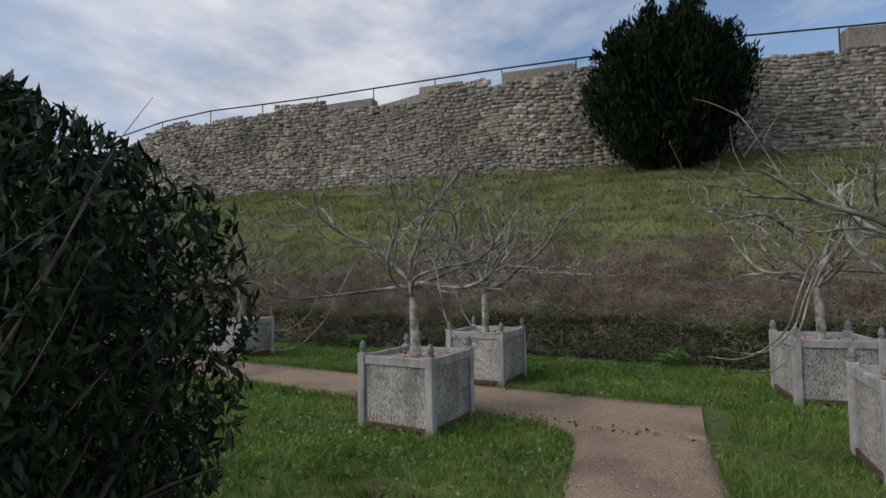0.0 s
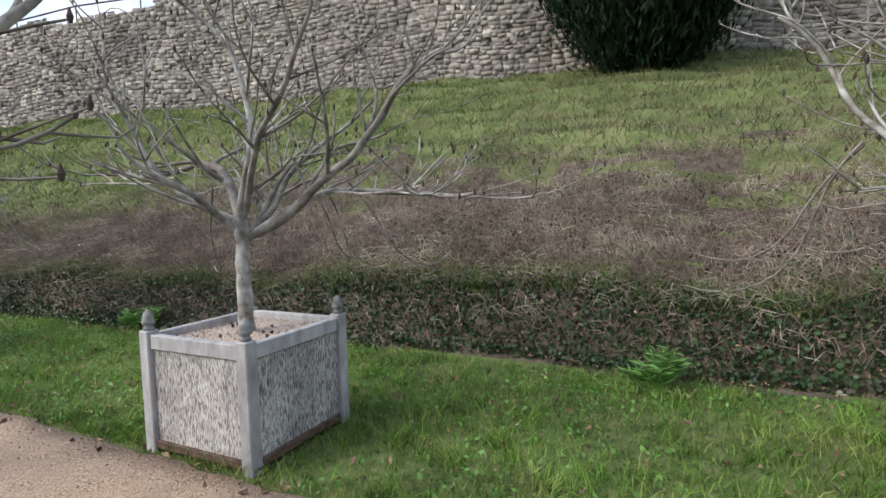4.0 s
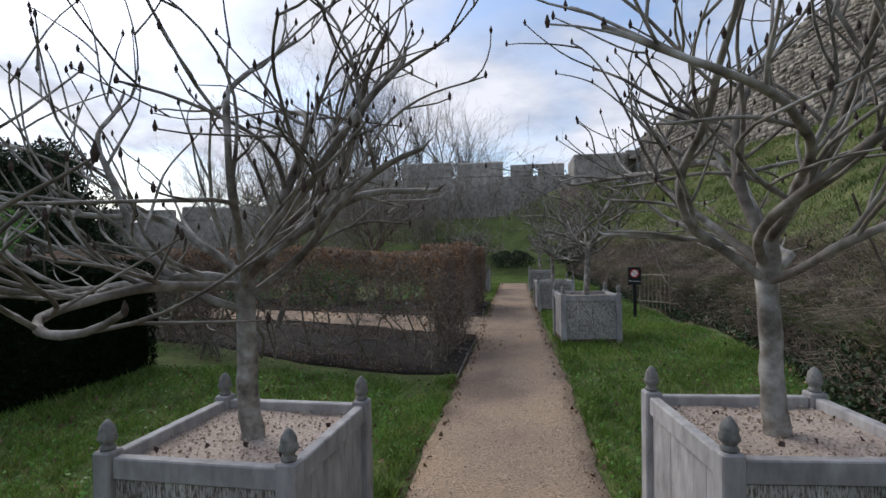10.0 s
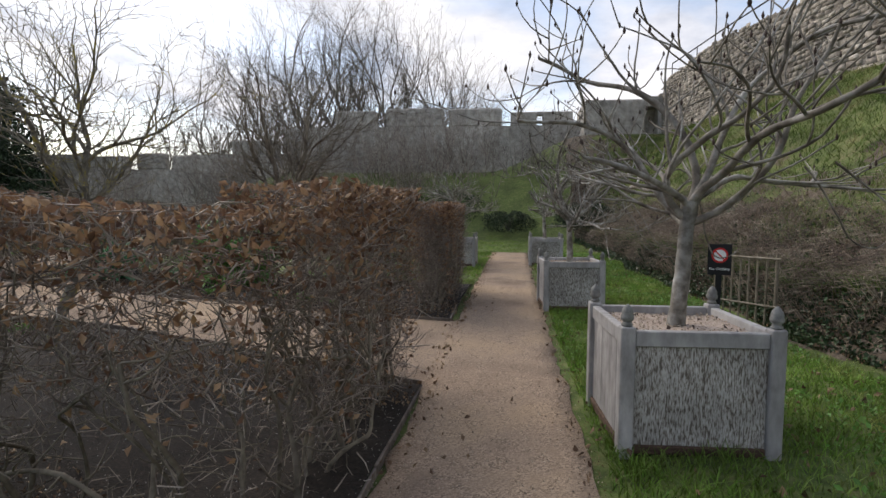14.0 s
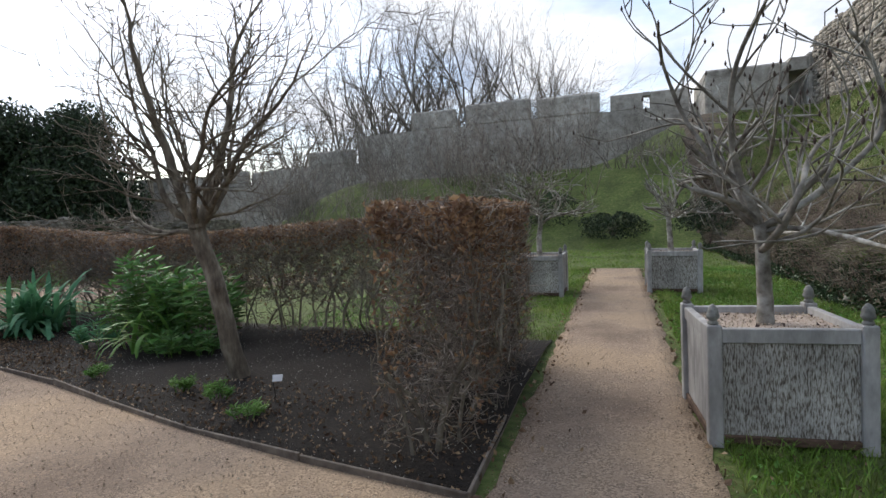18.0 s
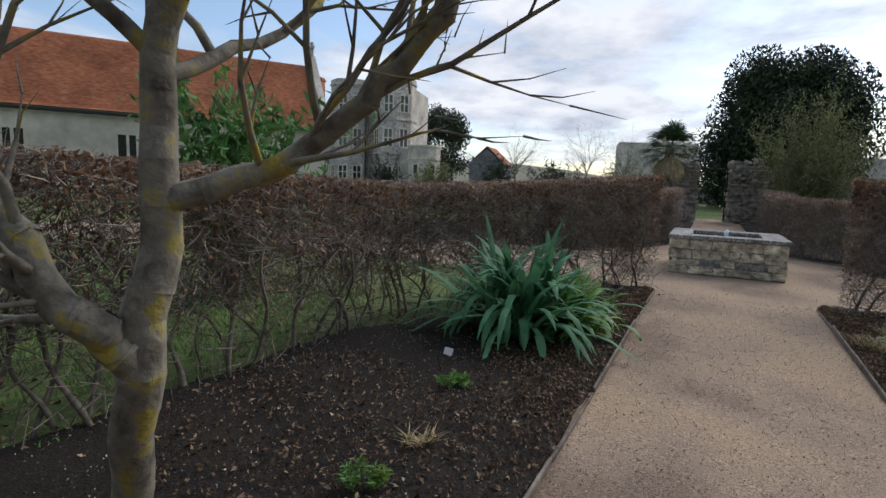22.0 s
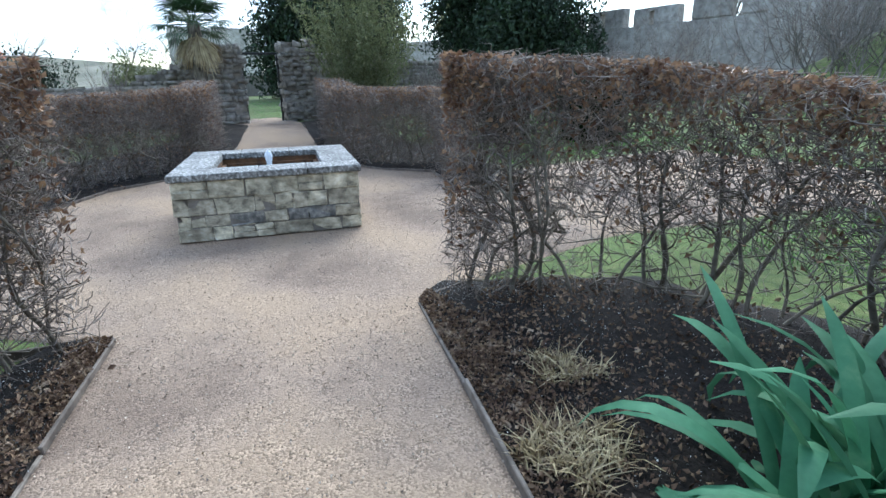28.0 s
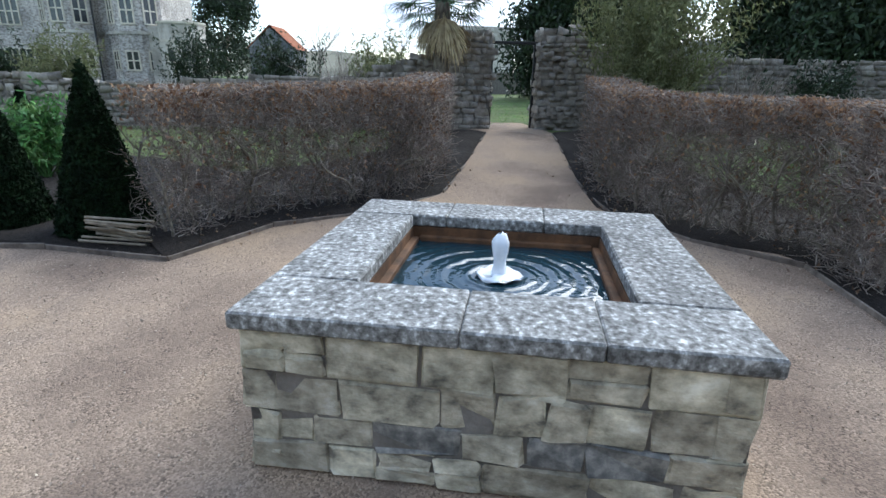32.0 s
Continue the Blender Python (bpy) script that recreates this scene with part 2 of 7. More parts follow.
M_FIG = material("fig_bark", [(0.34, (0.12, 0.105, 0.085)), (0.48, (0.27, 0.25, 0.215)), (0.68, (0.52, 0.51, 0.47))], 9, 0.85, 0.4, 60, stain=0.45, sscale=2.5)
M_FIGTWIG = material("fig_twig_bark", [(0.34, (0.09, 0.075, 0.062)), (0.5, (0.20, 0.18, 0.15)), (0.70, (0.42, 0.40, 0.36))], 7, 0.85, 0, stain=0.3)
M_BUD = material("dark_bud", [(0.3, (0.03, 0.02, 0.015)), (0.7, (0.09, 0.06, 0.05))], 30, 0.8, 0, stain=0)
M_BARK = material("garden_tree_bark", [(0.3, (0.07, 0.055, 0.043)), (0.5, (0.18, 0.15, 0.115)), (0.7, (0.32, 0.285, 0.22))], 14, 0.9, 0.7, 45, stretch=(1, 1, 0.35), stain=0.4, dist=0.012)
M_LICHEN = material("lichened_bark", [(0.35, (0.11, 0.095, 0.075)), (0.54, (0.26, 0.24, 0.195)), (0.62, (0.36, 0.30, 0.09)), (0.74, (0.46, 0.36, 0.07))], 9, 0.95, 0.6, 45, stain=0.3, dist=0.012)
M_DARKTWIG = material("winter_twig", [(0.3, (0.06, 0.048, 0.04)), (0.6, (0.17, 0.14, 0.12))], 4, 0.9, 0, island=0.35, stain=0.2)
M_GREYTWIG = material("grey_winter_twig", [(0.3, (0.11, 0.097, 0.083)), (0.6, (0.23, 0.205, 0.18))], 2, 0.9, 0, island=0.3, stain=0.2)
M_HEDGETWIG = material("hedge_twig", [(0.3, (0.13, 0.103, 0.086)), (0.5, (0.27, 0.225, 0.19)), (0.72, (0.46, 0.41, 0.36))], 5, 0.9, 0, island=0.45, stain=0.3)
M_HEDGESTEM = material("hedge_stem", [(0.3, (0.09, 0.078, 0.06)), (0.55, (0.23, 0.20, 0.155)), (0.75, (0.35, 0.32, 0.24))], 12, 0.9, 0.4, 50, stain=0.35)
M_COPPER = material("dry_beech_leaf", [(0.3, (0.15, 0.083, 0.048)), (0.55, (0.31, 0.19, 0.115)), (0.75, (0.50, 0.37, 0.26))], 4, 0.6, 0, island=0.5, stain=0.2, through_leaf=0.3)
M_LITTER = material("leaf_litter", [(0.3, (0.08, 0.045, 0.025)), (0.55, (0.20, 0.13, 0.08)), (0.75, (0.45, 0.36, 0.26))], 9, 0.85, 0, island=0.5, stain=0)
M_CHIP = material("pale_chip", [(0.3, (0.25, 0.24, 0.22)), (0.7, (0.62, 0.60, 0.56))], 9, 0.85, 0, island=0.4, stain=0)
M_YEW = material("yew_foliage", [(0.3, (0.005, 0.011, 0.005)), (0.6, (0.012, 0.025, 0.009)), (0.8, (0.03, 0.046, 0.016))], 6, 0.85, 0, island=0.5, stain=0.25, spec=0.1)
M_OAK = material("evergreen_oak_foliage", [(0.3, (0.012, 0.022, 0.010)), (0.55, (0.030, 0.050, 0.020)), (0.8, (0.085, 0.10, 0.045))], 1.2, 0.6, 0, island=0.5, stain=0.3)
M_IVY = material("ivy_leaf", [(0.3, (0.018, 0.036, 0.014)), (0.6, (0.045, 0.080, 0.028)), (0.8, (0.13, 0.15, 0.075))], 4, 0.5, 0, island=0.5, stain=0.25)
M_BRAMBLE = material("dead_bramble", [(0.3, (0.10, 0.07, 0.055)), (0.5, (0.23, 0.18, 0.14)), (0.7, (0.42, 0.36, 0.28))], 1.6, 0.9, 0, island=0.45, stain=0.3)
M_STRAP = material("strap_leaf", [(0.3, (0.05, 0.155, 0.075)), (0.6, (0.105, 0.27, 0.135)), (0.8, (0.24, 0.41, 0.21))], 5, 0.62, 0.15, 90, vary=0.25, stain=0.2, through_leaf=0.3)
M_LUSH = material("lush_leaf", [(0.3, (0.08, 0.19, 0.04)), (0.6, (0.17, 0.32, 0.075)), (0.8, (0.40, 0.45, 0.12))], 4, 0.45, 0, island=0.4, stain=0.2, through_leaf=0.3)
M_WILLOW = material("olive_shrub_leaf", [(0.3, (0.10, 0.115, 0.045)), (0.6, (0.20, 0.21, 0.10)), (0.8, (0.30, 0.28, 0.16))], 3, 0.7, 0, island=0.4, stain=0.2, through_leaf=0.3)
M_STRAW = material("dry_straw", [(0.3, (0.26, 0.19, 0.09)), (0.7, (0.52, 0.43, 0.26))], 6, 0.8, 0, island=0.4, stain=0)
M_RUBBLE = material("grey_rubble_stone", [(0.3, (0.17, 0.147, 0.120)), (0.5, (0.30, 0.268, 0.225)), (0.7, (0.43, 0.39, 0.335))], 5, 0.95, 0.7, 22, island=0.32, stain=0.45, sscale=0.35, dist=0.03)
M_MORTAR = material("old_mortar", [(0.3, (0.17, 0.152, 0.13)), (0.7, (0.33, 0.30, 0.26))], 8, 0.95, 0.6, 30, stain=0.4, sscale=0.4, dist=0.02)
M_CURTAIN = material("curtain_wall_stone", [(0.3, (0.24, 0.22, 0.195)), (0.5, (0.43, 0.40, 0.355)), (0.7, (0.58, 0.55, 0.50))], 2.2, 0.95, 0.9, 5, stain=0.45, sscale=0.22, dist=0.08)
M_ASHLAR = material("fountain_sandstone", [(0.3, (0.16, 0.145, 0.115)), (0.44, (0.40, 0.36, 0.265)), (0.58, (0.60, 0.545, 0.41)), (0.70, (0.74, 0.70, 0.58))], 9, 0.9, 0.9, 45, stretch=(1, 1, 1.5), vary=0.18, stain=0.5, sscale=5.0, dist=0.008)
M_DARKASHLAR = material("blackened_sandstone", [(0.34, (0.10, 0.10, 0.095)), (0.5, (0.20, 0.195, 0.18)), (0.68, (0.40, 0.38, 0.33))], 14, 0.9, 0.6, 40, vary=0.2, stain=0.4, sscale=4, dist=0.008)
M_COPING = material("lichened_coping_stone", [(0.38, (0.11, 0.105, 0.095)), (0.47, (0.22, 0.215, 0.20)), (0.57, (0.34, 0.335, 0.315)), (0.615, (0.56, 0.56, 0.54)), (0.70, (0.72, 0.72, 0.70))], 30, 0.9, 0.6, 110, vary=0.10, stain=0.45, sscale=4.0, detail=9)
M_RUST = material("rusty_basin_lining", [(0.3, (0.05, 0.028, 0.015)), (0.7, (0.20, 0.10, 0.045))], 9, 0.8, 0.3, 40, stain=0.4, sscale=3)
M_TIMBER = material("edging_timber", [(0.3, (0.10, 0.08, 0.065)), (0.7, (0.26, 0.22, 0.18))], 10, 0.9, 0.4, 50, vary=0.25, stain=0.3, sscale=2)
M_IRON = material("black_iron", [(0.3, (0.012, 0.012, 0.013)), (0.7, (0.03, 0.03, 0.03))], 20, 0.55, 0.1, 60, stain=0)
M_TILE = material("red_clay_tile", [(0.3, (0.22, 0.070, 0.035)), (0.55, (0.38, 0.135, 0.065)), (0.75, (0.47, 0.22, 0.13))], 3, 0.9, 0.5, 12, stretch=(1, 1, 3), island=0.25, stain=0.35, sscale=0.5, dist=0.03)
M_HOUSE = material("pale_castle_stone", [(0.3, (0.36, 0.325, 0.27)), (0.55, (0.54, 0.50, 0.43)), (0.75, (0.66, 0.62, 0.55))], 1.5, 0.95, 0.6, 5, stain=0.35, sscale=0.4, dist=0.05)
M_RENDER = material("cream_render", [(0.3, (0.56, 0.50, 0.40)), (0.7, (0.70, 0.65, 0.54))], 2, 0.95, 0.2, 20, stain=0.25, sscale=0.5)
M_SLATE = material("grey_slate", [(0.3, (0.10, 0.105, 0.11)), (0.7, (0.20, 0.205, 0.21))], 3, 0.85, 0.3, 12, stain=0.3)
M_DARKGLASS = material("dark_window_glass", [(0.3, (0.015, 0.018, 0.02)), (0.7, (0.03, 0.035, 0.04))], 3, 0.12, 0, stain=0, spec=0.6)
M_SIGN = material("sign_black", [(0.3, (0.008, 0.008, 0.010)), (0.7, (0.014, 0.014, 0.017))], 9, 0.45, 0, stain=0)
M_SIGNRED = material("sign_red", [(0.3, (0.50, 0.02, 0.02)), (0.7, (0.58, 0.03, 0.03))], 9, 0.5, 0, stain=0)
M_SIGNWHITE = material("sign_white", [(0.3, (0.74, 0.74, 0.74)), (0.7, (0.8, 0.8, 0.8))], 9, 0.5, 0, stain=0)
M_BAMBOO = material("weathered_bamboo", [(0.3, (0.16, 0.13, 0.09)), (0.7, (0.36, 0.31, 0.23))], 9, 0.7, 0.2, 50, stain=0.3)
M_BUSH = material("bush_foliage", [(0.3, (0.009, 0.020, 0.008)), (0.6, (0.022, 0.046, 0.016)), (0.8, (0.055, 0.082, 0.03))], 6, 0.6, 0, island=0.5, stain=0.25)
M_SHRUB = material("dark_garden_leaf", [(0.3, (0.06, 0.145, 0.045)), (0.58, (0.13, 0.27, 0.075)), (0.82, (0.38, 0.42, 0.13))], 4, 0.5, 0, island=0.5, stain=0.25, through_leaf=0.3)
M_PALM = material("palm_frond", [(0.3, (0.022, 0.05, 0.02)), (0.6, (0.06, 0.105, 0.04)), (0.8, (0.15, 0.18, 0.08))], 4, 0.5, 0, island=0.35, stain=0.2)
M_DRYBLADE = material("dry_bank_grass", [(0.34, (0.08, 0.10, 0.035)), (0.50, (0.14, 0.145, 0.06)), (0.62, (0.22, 0.19, 0.10)), (0.74, (0.30, 0.25, 0.16))], 0.8, 0.85, 0, island=0.35, stain=0.35, through_leaf=0.2)
M_MANOR = material("grey_manor_rubble", [(0.36, (0.22, 0.195, 0.175)), (0.48, (0.45, 0.41, 0.37)), (0.58, (0.60, 0.56, 0.51)), (0.70, (0.74, 0.70, 0.65))], 3.6, 0.95, 0.8, 9, stretch=(1, 1, 1.7), stain=0.4, sscale=0.5, dist=0.06)
M_FOAM = material("white_water", [(0.3, (0.75, 0.80, 0.84)), (0.7, (0.90, 0.92, 0.94))], 25, 0.25, 0.4, 60, stain=0)
M_WATER = bpy.data.materials.new("dark_pool_water")
M_WATER.use_nodes = True
_n, _l = M_WATER.node_tree.nodes, M_WATER.node_tree.links
_b = _n["Principled BSDF"]
_b.inputs["Base Color"].default_value = (0.008, 0.026, 0.036, 1)
_b.inputs["Roughness"].default_value, _b.inputs["IOR"].default_value = 0.04, 1.33
_w = _n.new("ShaderNodeTexWave")
_w.wave_type, _w.rings_direction = "RINGS", "SPHERICAL"
_w.inputs["Scale"].default_value, _w.inputs["Distortion"].default_value, _w.inputs["Detail"].default_value, _w.inputs["Detail Scale"].default_value = 4.5, 3.5, 3.0, 2.2
_t = _n.new("ShaderNodeTexCoord")
_l.new(_t.outputs["Object"], _w.inputs["Vector"])
_p = _n.new("ShaderNodeBump")
_p.inputs["Strength"].default_value, _p.inputs["Distance"].default_value = 0.16, 0.02
_l.new(_w.outputs["Fac"], _p.inputs["Height"])
_l.new(_p.outputs[0], _b.inputs["Normal"])

# ---------------------------------------------------------------- mesh helpers
rng = np.random.default_rng(7)


def np_mesh(name, verts, faces, mat, smooth=False):
    """A mesh from arrays; faces all of one size."""
    me = bpy.data.meshes.new(name)
    v = np.ascontiguousarray(verts, dtype=np.float32)
    f = np.ascontiguousarray(faces, dtype=np.int32)
    k = f.shape[1]
    me.vertices.add(len(v))
    me.vertices.foreach_set("co", v.ravel())
    me.loops.add(f.size)
    me.loops.foreach_set("vertex_index", f.ravel())
    me.polygons.add(len(f))
    me.polygons.foreach_set("loop_start", np.arange(0, f.size, k, dtype=np.int32))
    me.polygons.foreach_set("loop_total", np.full(len(f), k, dtype=np.int32))
    if smooth:
        me.polygons.foreach_set("use_smooth", np.ones(len(f), dtype=bool))
    me.materials.append(mat)
    me.update(calc_edges=True)
    return me


def np_part(name, verts, faces, mat, parent=None, label="", smooth=False, kind=""):
    ob = new(name, np_mesh(name, verts, faces, mat, smooth))
    ob.parent = parent
    return tagged(ob, label, kind=kind)


def part(name, bm, mat, parent=None, label="", smooth=False):
    """One bmesh as one mesh object under a thing."""
    me = bpy.data.meshes.new(name)
    bm.to_mesh(me)
    bm.free()
    me.materials.append(mat)
    if smooth:
        for p in me.polygons:
            p.use_smooth = True
    ob = new(name, me)
    ob.parent = parent
    return tagged(ob, label)


def thing(name, label, category, at=(0, 0, 0), rz=0.0, group="", kind=""):
    ob = new(name)
    ob.matrix_basis = pose(*at, 0, 0, rz)
    return tagged(ob, label, category, group, kind)


def box(bm, lo, hi, bevel=0.0, m=None):
    """A box between two corners, its edges rounded."""
    r = bmesh.ops.create_cube(bm, size=1.0)
    vs = r["verts"]
    lo, hi = Vector(lo), Vector(hi)
    for v in vs:
        v.co = Vector(((lo[i] + hi[i]) / 2 + v.co[i] * (hi[i] - lo[i])) for i in range(3))
    if bevel:
        es = list({e for v in vs for e in v.link_edges})
        r = bmesh.ops.bevel(bm, geom=es, offset=bevel, segments=1, affect="EDGES")
        vs = list({v for f in r["faces"] for v in f.verts} | {v for v in vs if v.is_valid})
    if m is not None:
        bmesh.ops.transform(bm, matrix=m, verts=vs)
    return vs


def lathe(bm, profile, n=12, at=(0, 0, 0)):
    """A round body from (radius, height) pairs."""
    rings = []
    for r, z in profile:
        rings.append([bm.verts.new((at[0] + r * math.cos(2 * math.pi * k / n), at[1] + r * math.sin(2 * math.pi * k / n), at[2] + z)) for k in range(n)])
    for a, b in zip(rings, rings[1:]):
        for k in range(n):
            bm.faces.new((a[k], a[(k + 1) % n], b[(k + 1) % n], b[k]))
    bm.faces.new(rings[0][::-1])
    bm.faces.new(rings[-1])


def tubes(p0, p1, r0, r1, n=5):
    """Tapered tubes for many segments at once: vertices and quads."""
    p0, p1 = np.asarray(p0, float), np.asarray(p1, float)
    r0, r1 = np.broadcast_to(r0, len(p0)), np.broadcast_to(r1, len(p0))
    d = p1 - p0
    d = d / np.maximum(np.linalg.norm(d, axis=1, keepdims=True), 1e-9)
    ref = np.where(np.abs(d[:, 2:3]) < 0.9, [[0, 0, 1.0]], [[1.0, 0, 0]])
    u = np.cross(d, ref)
    u /= np.linalg.norm(u, axis=1, keepdims=True)
    w = np.cross(d, u)
    a = 2 * np.pi * np.arange(n) / n
    ring = u[:, None, :] * np.cos(a)[None, :, None] + w[:, None, :] * np.sin(a)[None, :, None]
    v = np.concatenate([p0[:, None, :] + ring * r0[:, None, None], p1[:, None, :] + ring * r1[:, None, None]], 1)
    k = np.arange(n)
    f = np.stack([k, (k + 1) % n, n + (k + 1) % n, n + k], 1)
    f = f[None] + (np.arange(len(p0)) * 2 * n)[:, None, None]
    return v.reshape(-1, 3), f.reshape(-1, 4)


def sweep(pts, radii, n=6):
    """One continuous tube along a bent line, with shared rings: vertices and quads."""
    p, r = np.asarray(pts, float), np.asarray(radii, float)
    d = np.gradient(p, axis=0)
    d /= np.maximum(np.linalg.norm(d, axis=1, keepdims=True), 1e-9)
    ref = np.array([0.31, 0.52, 0.79]) if abs(d.mean(0) @ np.array([0.31, 0.52, 0.79])) < 0.75 else np.array([0.9, -0.4, 0.1])
    u = np.cross(d, ref)
    u /= np.maximum(np.linalg.norm(u, axis=1, keepdims=True), 1e-9)
    w = np.cross(d, u)
    a = 2 * np.pi * np.arange(n) / n
    v = p[:, None] + (u[:, None] * np.cos(a)[None, :, None] + w[:, None] * np.sin(a)[None, :, None]) * r[:, None, None]
    i = np.arange(len(p) - 1)[:, None] * n
    k = np.arange(n)[None]
    f = np.stack([i + k, i + (k + 1) % n, i + n + (k + 1) % n, i + n + k], -1)
    return v.reshape(-1, 3), f.reshape(-1, 4)


def joined(pieces):
    """Several (vertices, faces) pairs as one."""
    off, V, F = 0, [], []
    for v, f in pieces:
        V.append(v), F.append(f + off)
        off += len(v)
    return np.concatenate(V), np.concatenate(F)


def leaves(c, size, up=0.5, aspect=0.55, fold=0.35, lean=None, g=None):
    """Folded leaf blades (two triangles on a bent midrib) at the centres c."""
    g = g or rng
    k = len(c)
    size = np.broadcast_to(size, k)[:, None]
    ax = g.normal(size=(k, 3))
    ax[:, 2] += up
    if lean is not None:
        ax += lean
    ax /= np.linalg.norm(ax, axis=1, keepdims=True)
    sd = np.cross(ax, g.normal(size=(k, 3)))
    sd /= np.maximum(np.linalg.norm(sd, axis=1, keepdims=True), 1e-6)
    nm = np.cross(ax, sd)
    base, tip = c - ax * size * 0.5, c + ax * size * 0.5
    l = c + sd * size * aspect * 0.5 + nm * size * fold * 0.3
    r = c - sd * size * aspect * 0.5 + nm * size * fold * 0.3
    v = np.stack([base, l, tip, r], 1).reshape(-1, 3)
    i = np.arange(k) * 4
    f = np.concatenate([np.stack([i, i + 2, i + 1], 1), np.stack([i, i + 3, i + 2], 1)])
    return v, f


def blades(c, h, w, tilt=0.35, g=None):
    """Grass blades: one bent triangle pair each."""
    g = g or rng
    k = len(c)
    h = np.broadcast_to(h, k)
    a = g.uniform(0, 2 * np.pi, k)
    s = np.stack([np.cos(a), np.sin(a), np.zeros(k)], 1) * (np.broadcast_to(w, k) * 0.5)[:, None]
    b = g.uniform(0, 2 * np.pi, k)
    t = np.stack([np.cos(b), np.sin(b), np.zeros(k)], 1) * (h * tilt * g.uniform(0.2, 1.6, k))[:, None]
    mid = c + t * 0.35 + np.stack([0 * h, 0 * h, h * 0.6], 1)
    tip = c + t + np.stack([0 * h, 0 * h, h], 1)
    v = np.stack([c - s, c + s, mid + s * 0.7, mid - s * 0.7, tip], 1).reshape(-1, 3)
    i = np.arange(k) * 5
    f = np.concatenate([np.stack([i, i + 1, i + 2], 1), np.stack([i, i + 2, i + 3], 1), np.stack([i + 3, i + 2, i + 4], 1)])
    return v, f


class Wood:
    """Branch segments, gathered limb by limb."""

    def __init__(self, stop=None):
        self.stop = stop                      # where growth ends: walkways are kept clear
        self.p0, self.p1, self.r0, self.r1, self.tips = [], [], [], [], []

    def seg(self, a, b, ra, rb):
        self.p0.append(a), self.p1.append(b), self.r0.append(ra), self.r1.append(rb)

    def mesh(self, n=5):
        return tubes(np.array(self.p0), np.array(self.p1), np.array(self.r0), np.array(self.r1), n)


def limb(wood, p, d, length, r, level, g, spec, least=0.0045, thin=0.84):
    """A crooked branch that bears others. spec: rise, crook, step, kids by level, spread, shrink."""
    rise, crook, step, kids, spread, shrink = spec
    p, d = np.array(p, float), np.array(d, float)
    n = max(2, int(length / (step * (0.8 if level else 0.55))))
    ll = length / n
    at = set() if level == 0 else set(g.choice(np.arange(1, n + 1), min(n, kids[level]), replace=False).tolist())
    for k in range(1, n + 1):
        d = d + g.normal(size=3) * crook + np.array([0, 0, rise[level]])
        d[2] = max(d[2], -0.15)
        d /= np.linalg.norm(d)
        q = p + d * ll
        if wood.stop and wood.stop(q):
            wood.seg(p, p + d * 0.12, r * (1 - thin * (k - 1) / n), 0.001)
            return
        ra, rb = r * (1 - thin * (k - 1) / n), r * (1 - thin * k / n)
        wood.seg(p - d * 0.3 * ra, q + d * 0.3 * rb, ra, rb)
        p = q
        if k in at:
            s = np.cross(d, g.normal(size=3))
            s /= np.linalg.norm(s)
            a = spread * g.uniform(0.6, 1.3)
            limb(wood, p, d * math.cos(a) + s * math.sin(a), length * shrink * g.uniform(0.6, 1.15), max(rb * 0.68, least), level - 1, g, spec, least, thin)
    if level == 0:
        wood.tips.append(p)


def smooth(t):
    t = np.clip(t, 0, 1)
    return t * t * (3 - 2 * t)


# ---------------------------------------------------------------- plan
WALLX = ((-60.0, 34.0), (-14.0, 24.0), (-2.0, 19.5), (8.0, 17.0), (20.0, 14.6), (29.0, 12.2), (38.0, 10.6), (47.0, 9.6), (80.0, 9.6))
FOOT_Z, TOP_Z, FARWALL_Y, GATE_Z = 6.6, 11.0, 50.0, 0.42


def wall_x(y):
    return np.interp(y, [a for a, _ in WALLX], [b for _, b in WALLX])


def bank_x(y):
    return np.interp(y, [-6, 0, 5, 8.5, 12, 14, 20, 24, 30], [3.75, 3.55, 3.4, 3.1, 3.3, 3.6, 3.65, 3.3, 3.2]) + 0.12 * np.sin(y * 0.45 + 1.0) + 0.09 * np.sin(y * 1.7)


def height(x, y):
    """The lie of the land: level garden, a bank up to the castle wall, a rise to the gate and a slope at the far end."""
    x, y = np.asarray(x, float), np.asarray(y, float)
    b, w = bank_x(y), wall_x(y)
    ledge = 0.64 + 0.08 * np.sin(y * 0.9) + 0.06 * np.sin(y * 2.3 + 1)
    t = np.clip((x - b - 0.45) / (w - b - 0.45), 0, 1)
    z = ledge * smooth((x - b) / 0.45) + (FOOT_Z - ledge) * (0.9 * t + 0.1 * smooth(t)) * (x > b + 0.2)
    z = np.where(x > w + 1.6, FOOT_Z + 2.2 * smooth((x - w - 1.6) / 3), z)
    z = np.where(x > b, z + 0.10 * np.sin(x * 1.3 + y * 0.7) * np.sin(y * 0.9) * smooth((x - b) / 2), z)
    z = np.where((x > b + 1.5) & (x < w), z + 0.07 * np.sin((x - b) * 4.2 + 1.2 * np.sin(y * 0.35)) * smooth((x - b - 1.5) / 1.5), z)
    tilt = 0.11 * np.clip(x, -1.1, 1.1) * smooth((y - 8.5) / 3.5) * smooth((17.0 - y) / 2.5)
    gate = GATE_Z * smooth((-17.8 - x) / 7.5)
    far = (4.2 + 2.5 * smooth((x + 2.0) / 7.0)) * smooth((y - 36.5) / 11.0) * smooth((x + 26) / 10)
    return np.maximum(z, np.maximum(gate, far) * ((x < b + 3) | (y > 36.5)) * (x < w + 1.6)) + tilt * (x < b) * smooth((x + 3.2) / 1.8)

# ---------------------------------------------------------------- ground, paths, beds


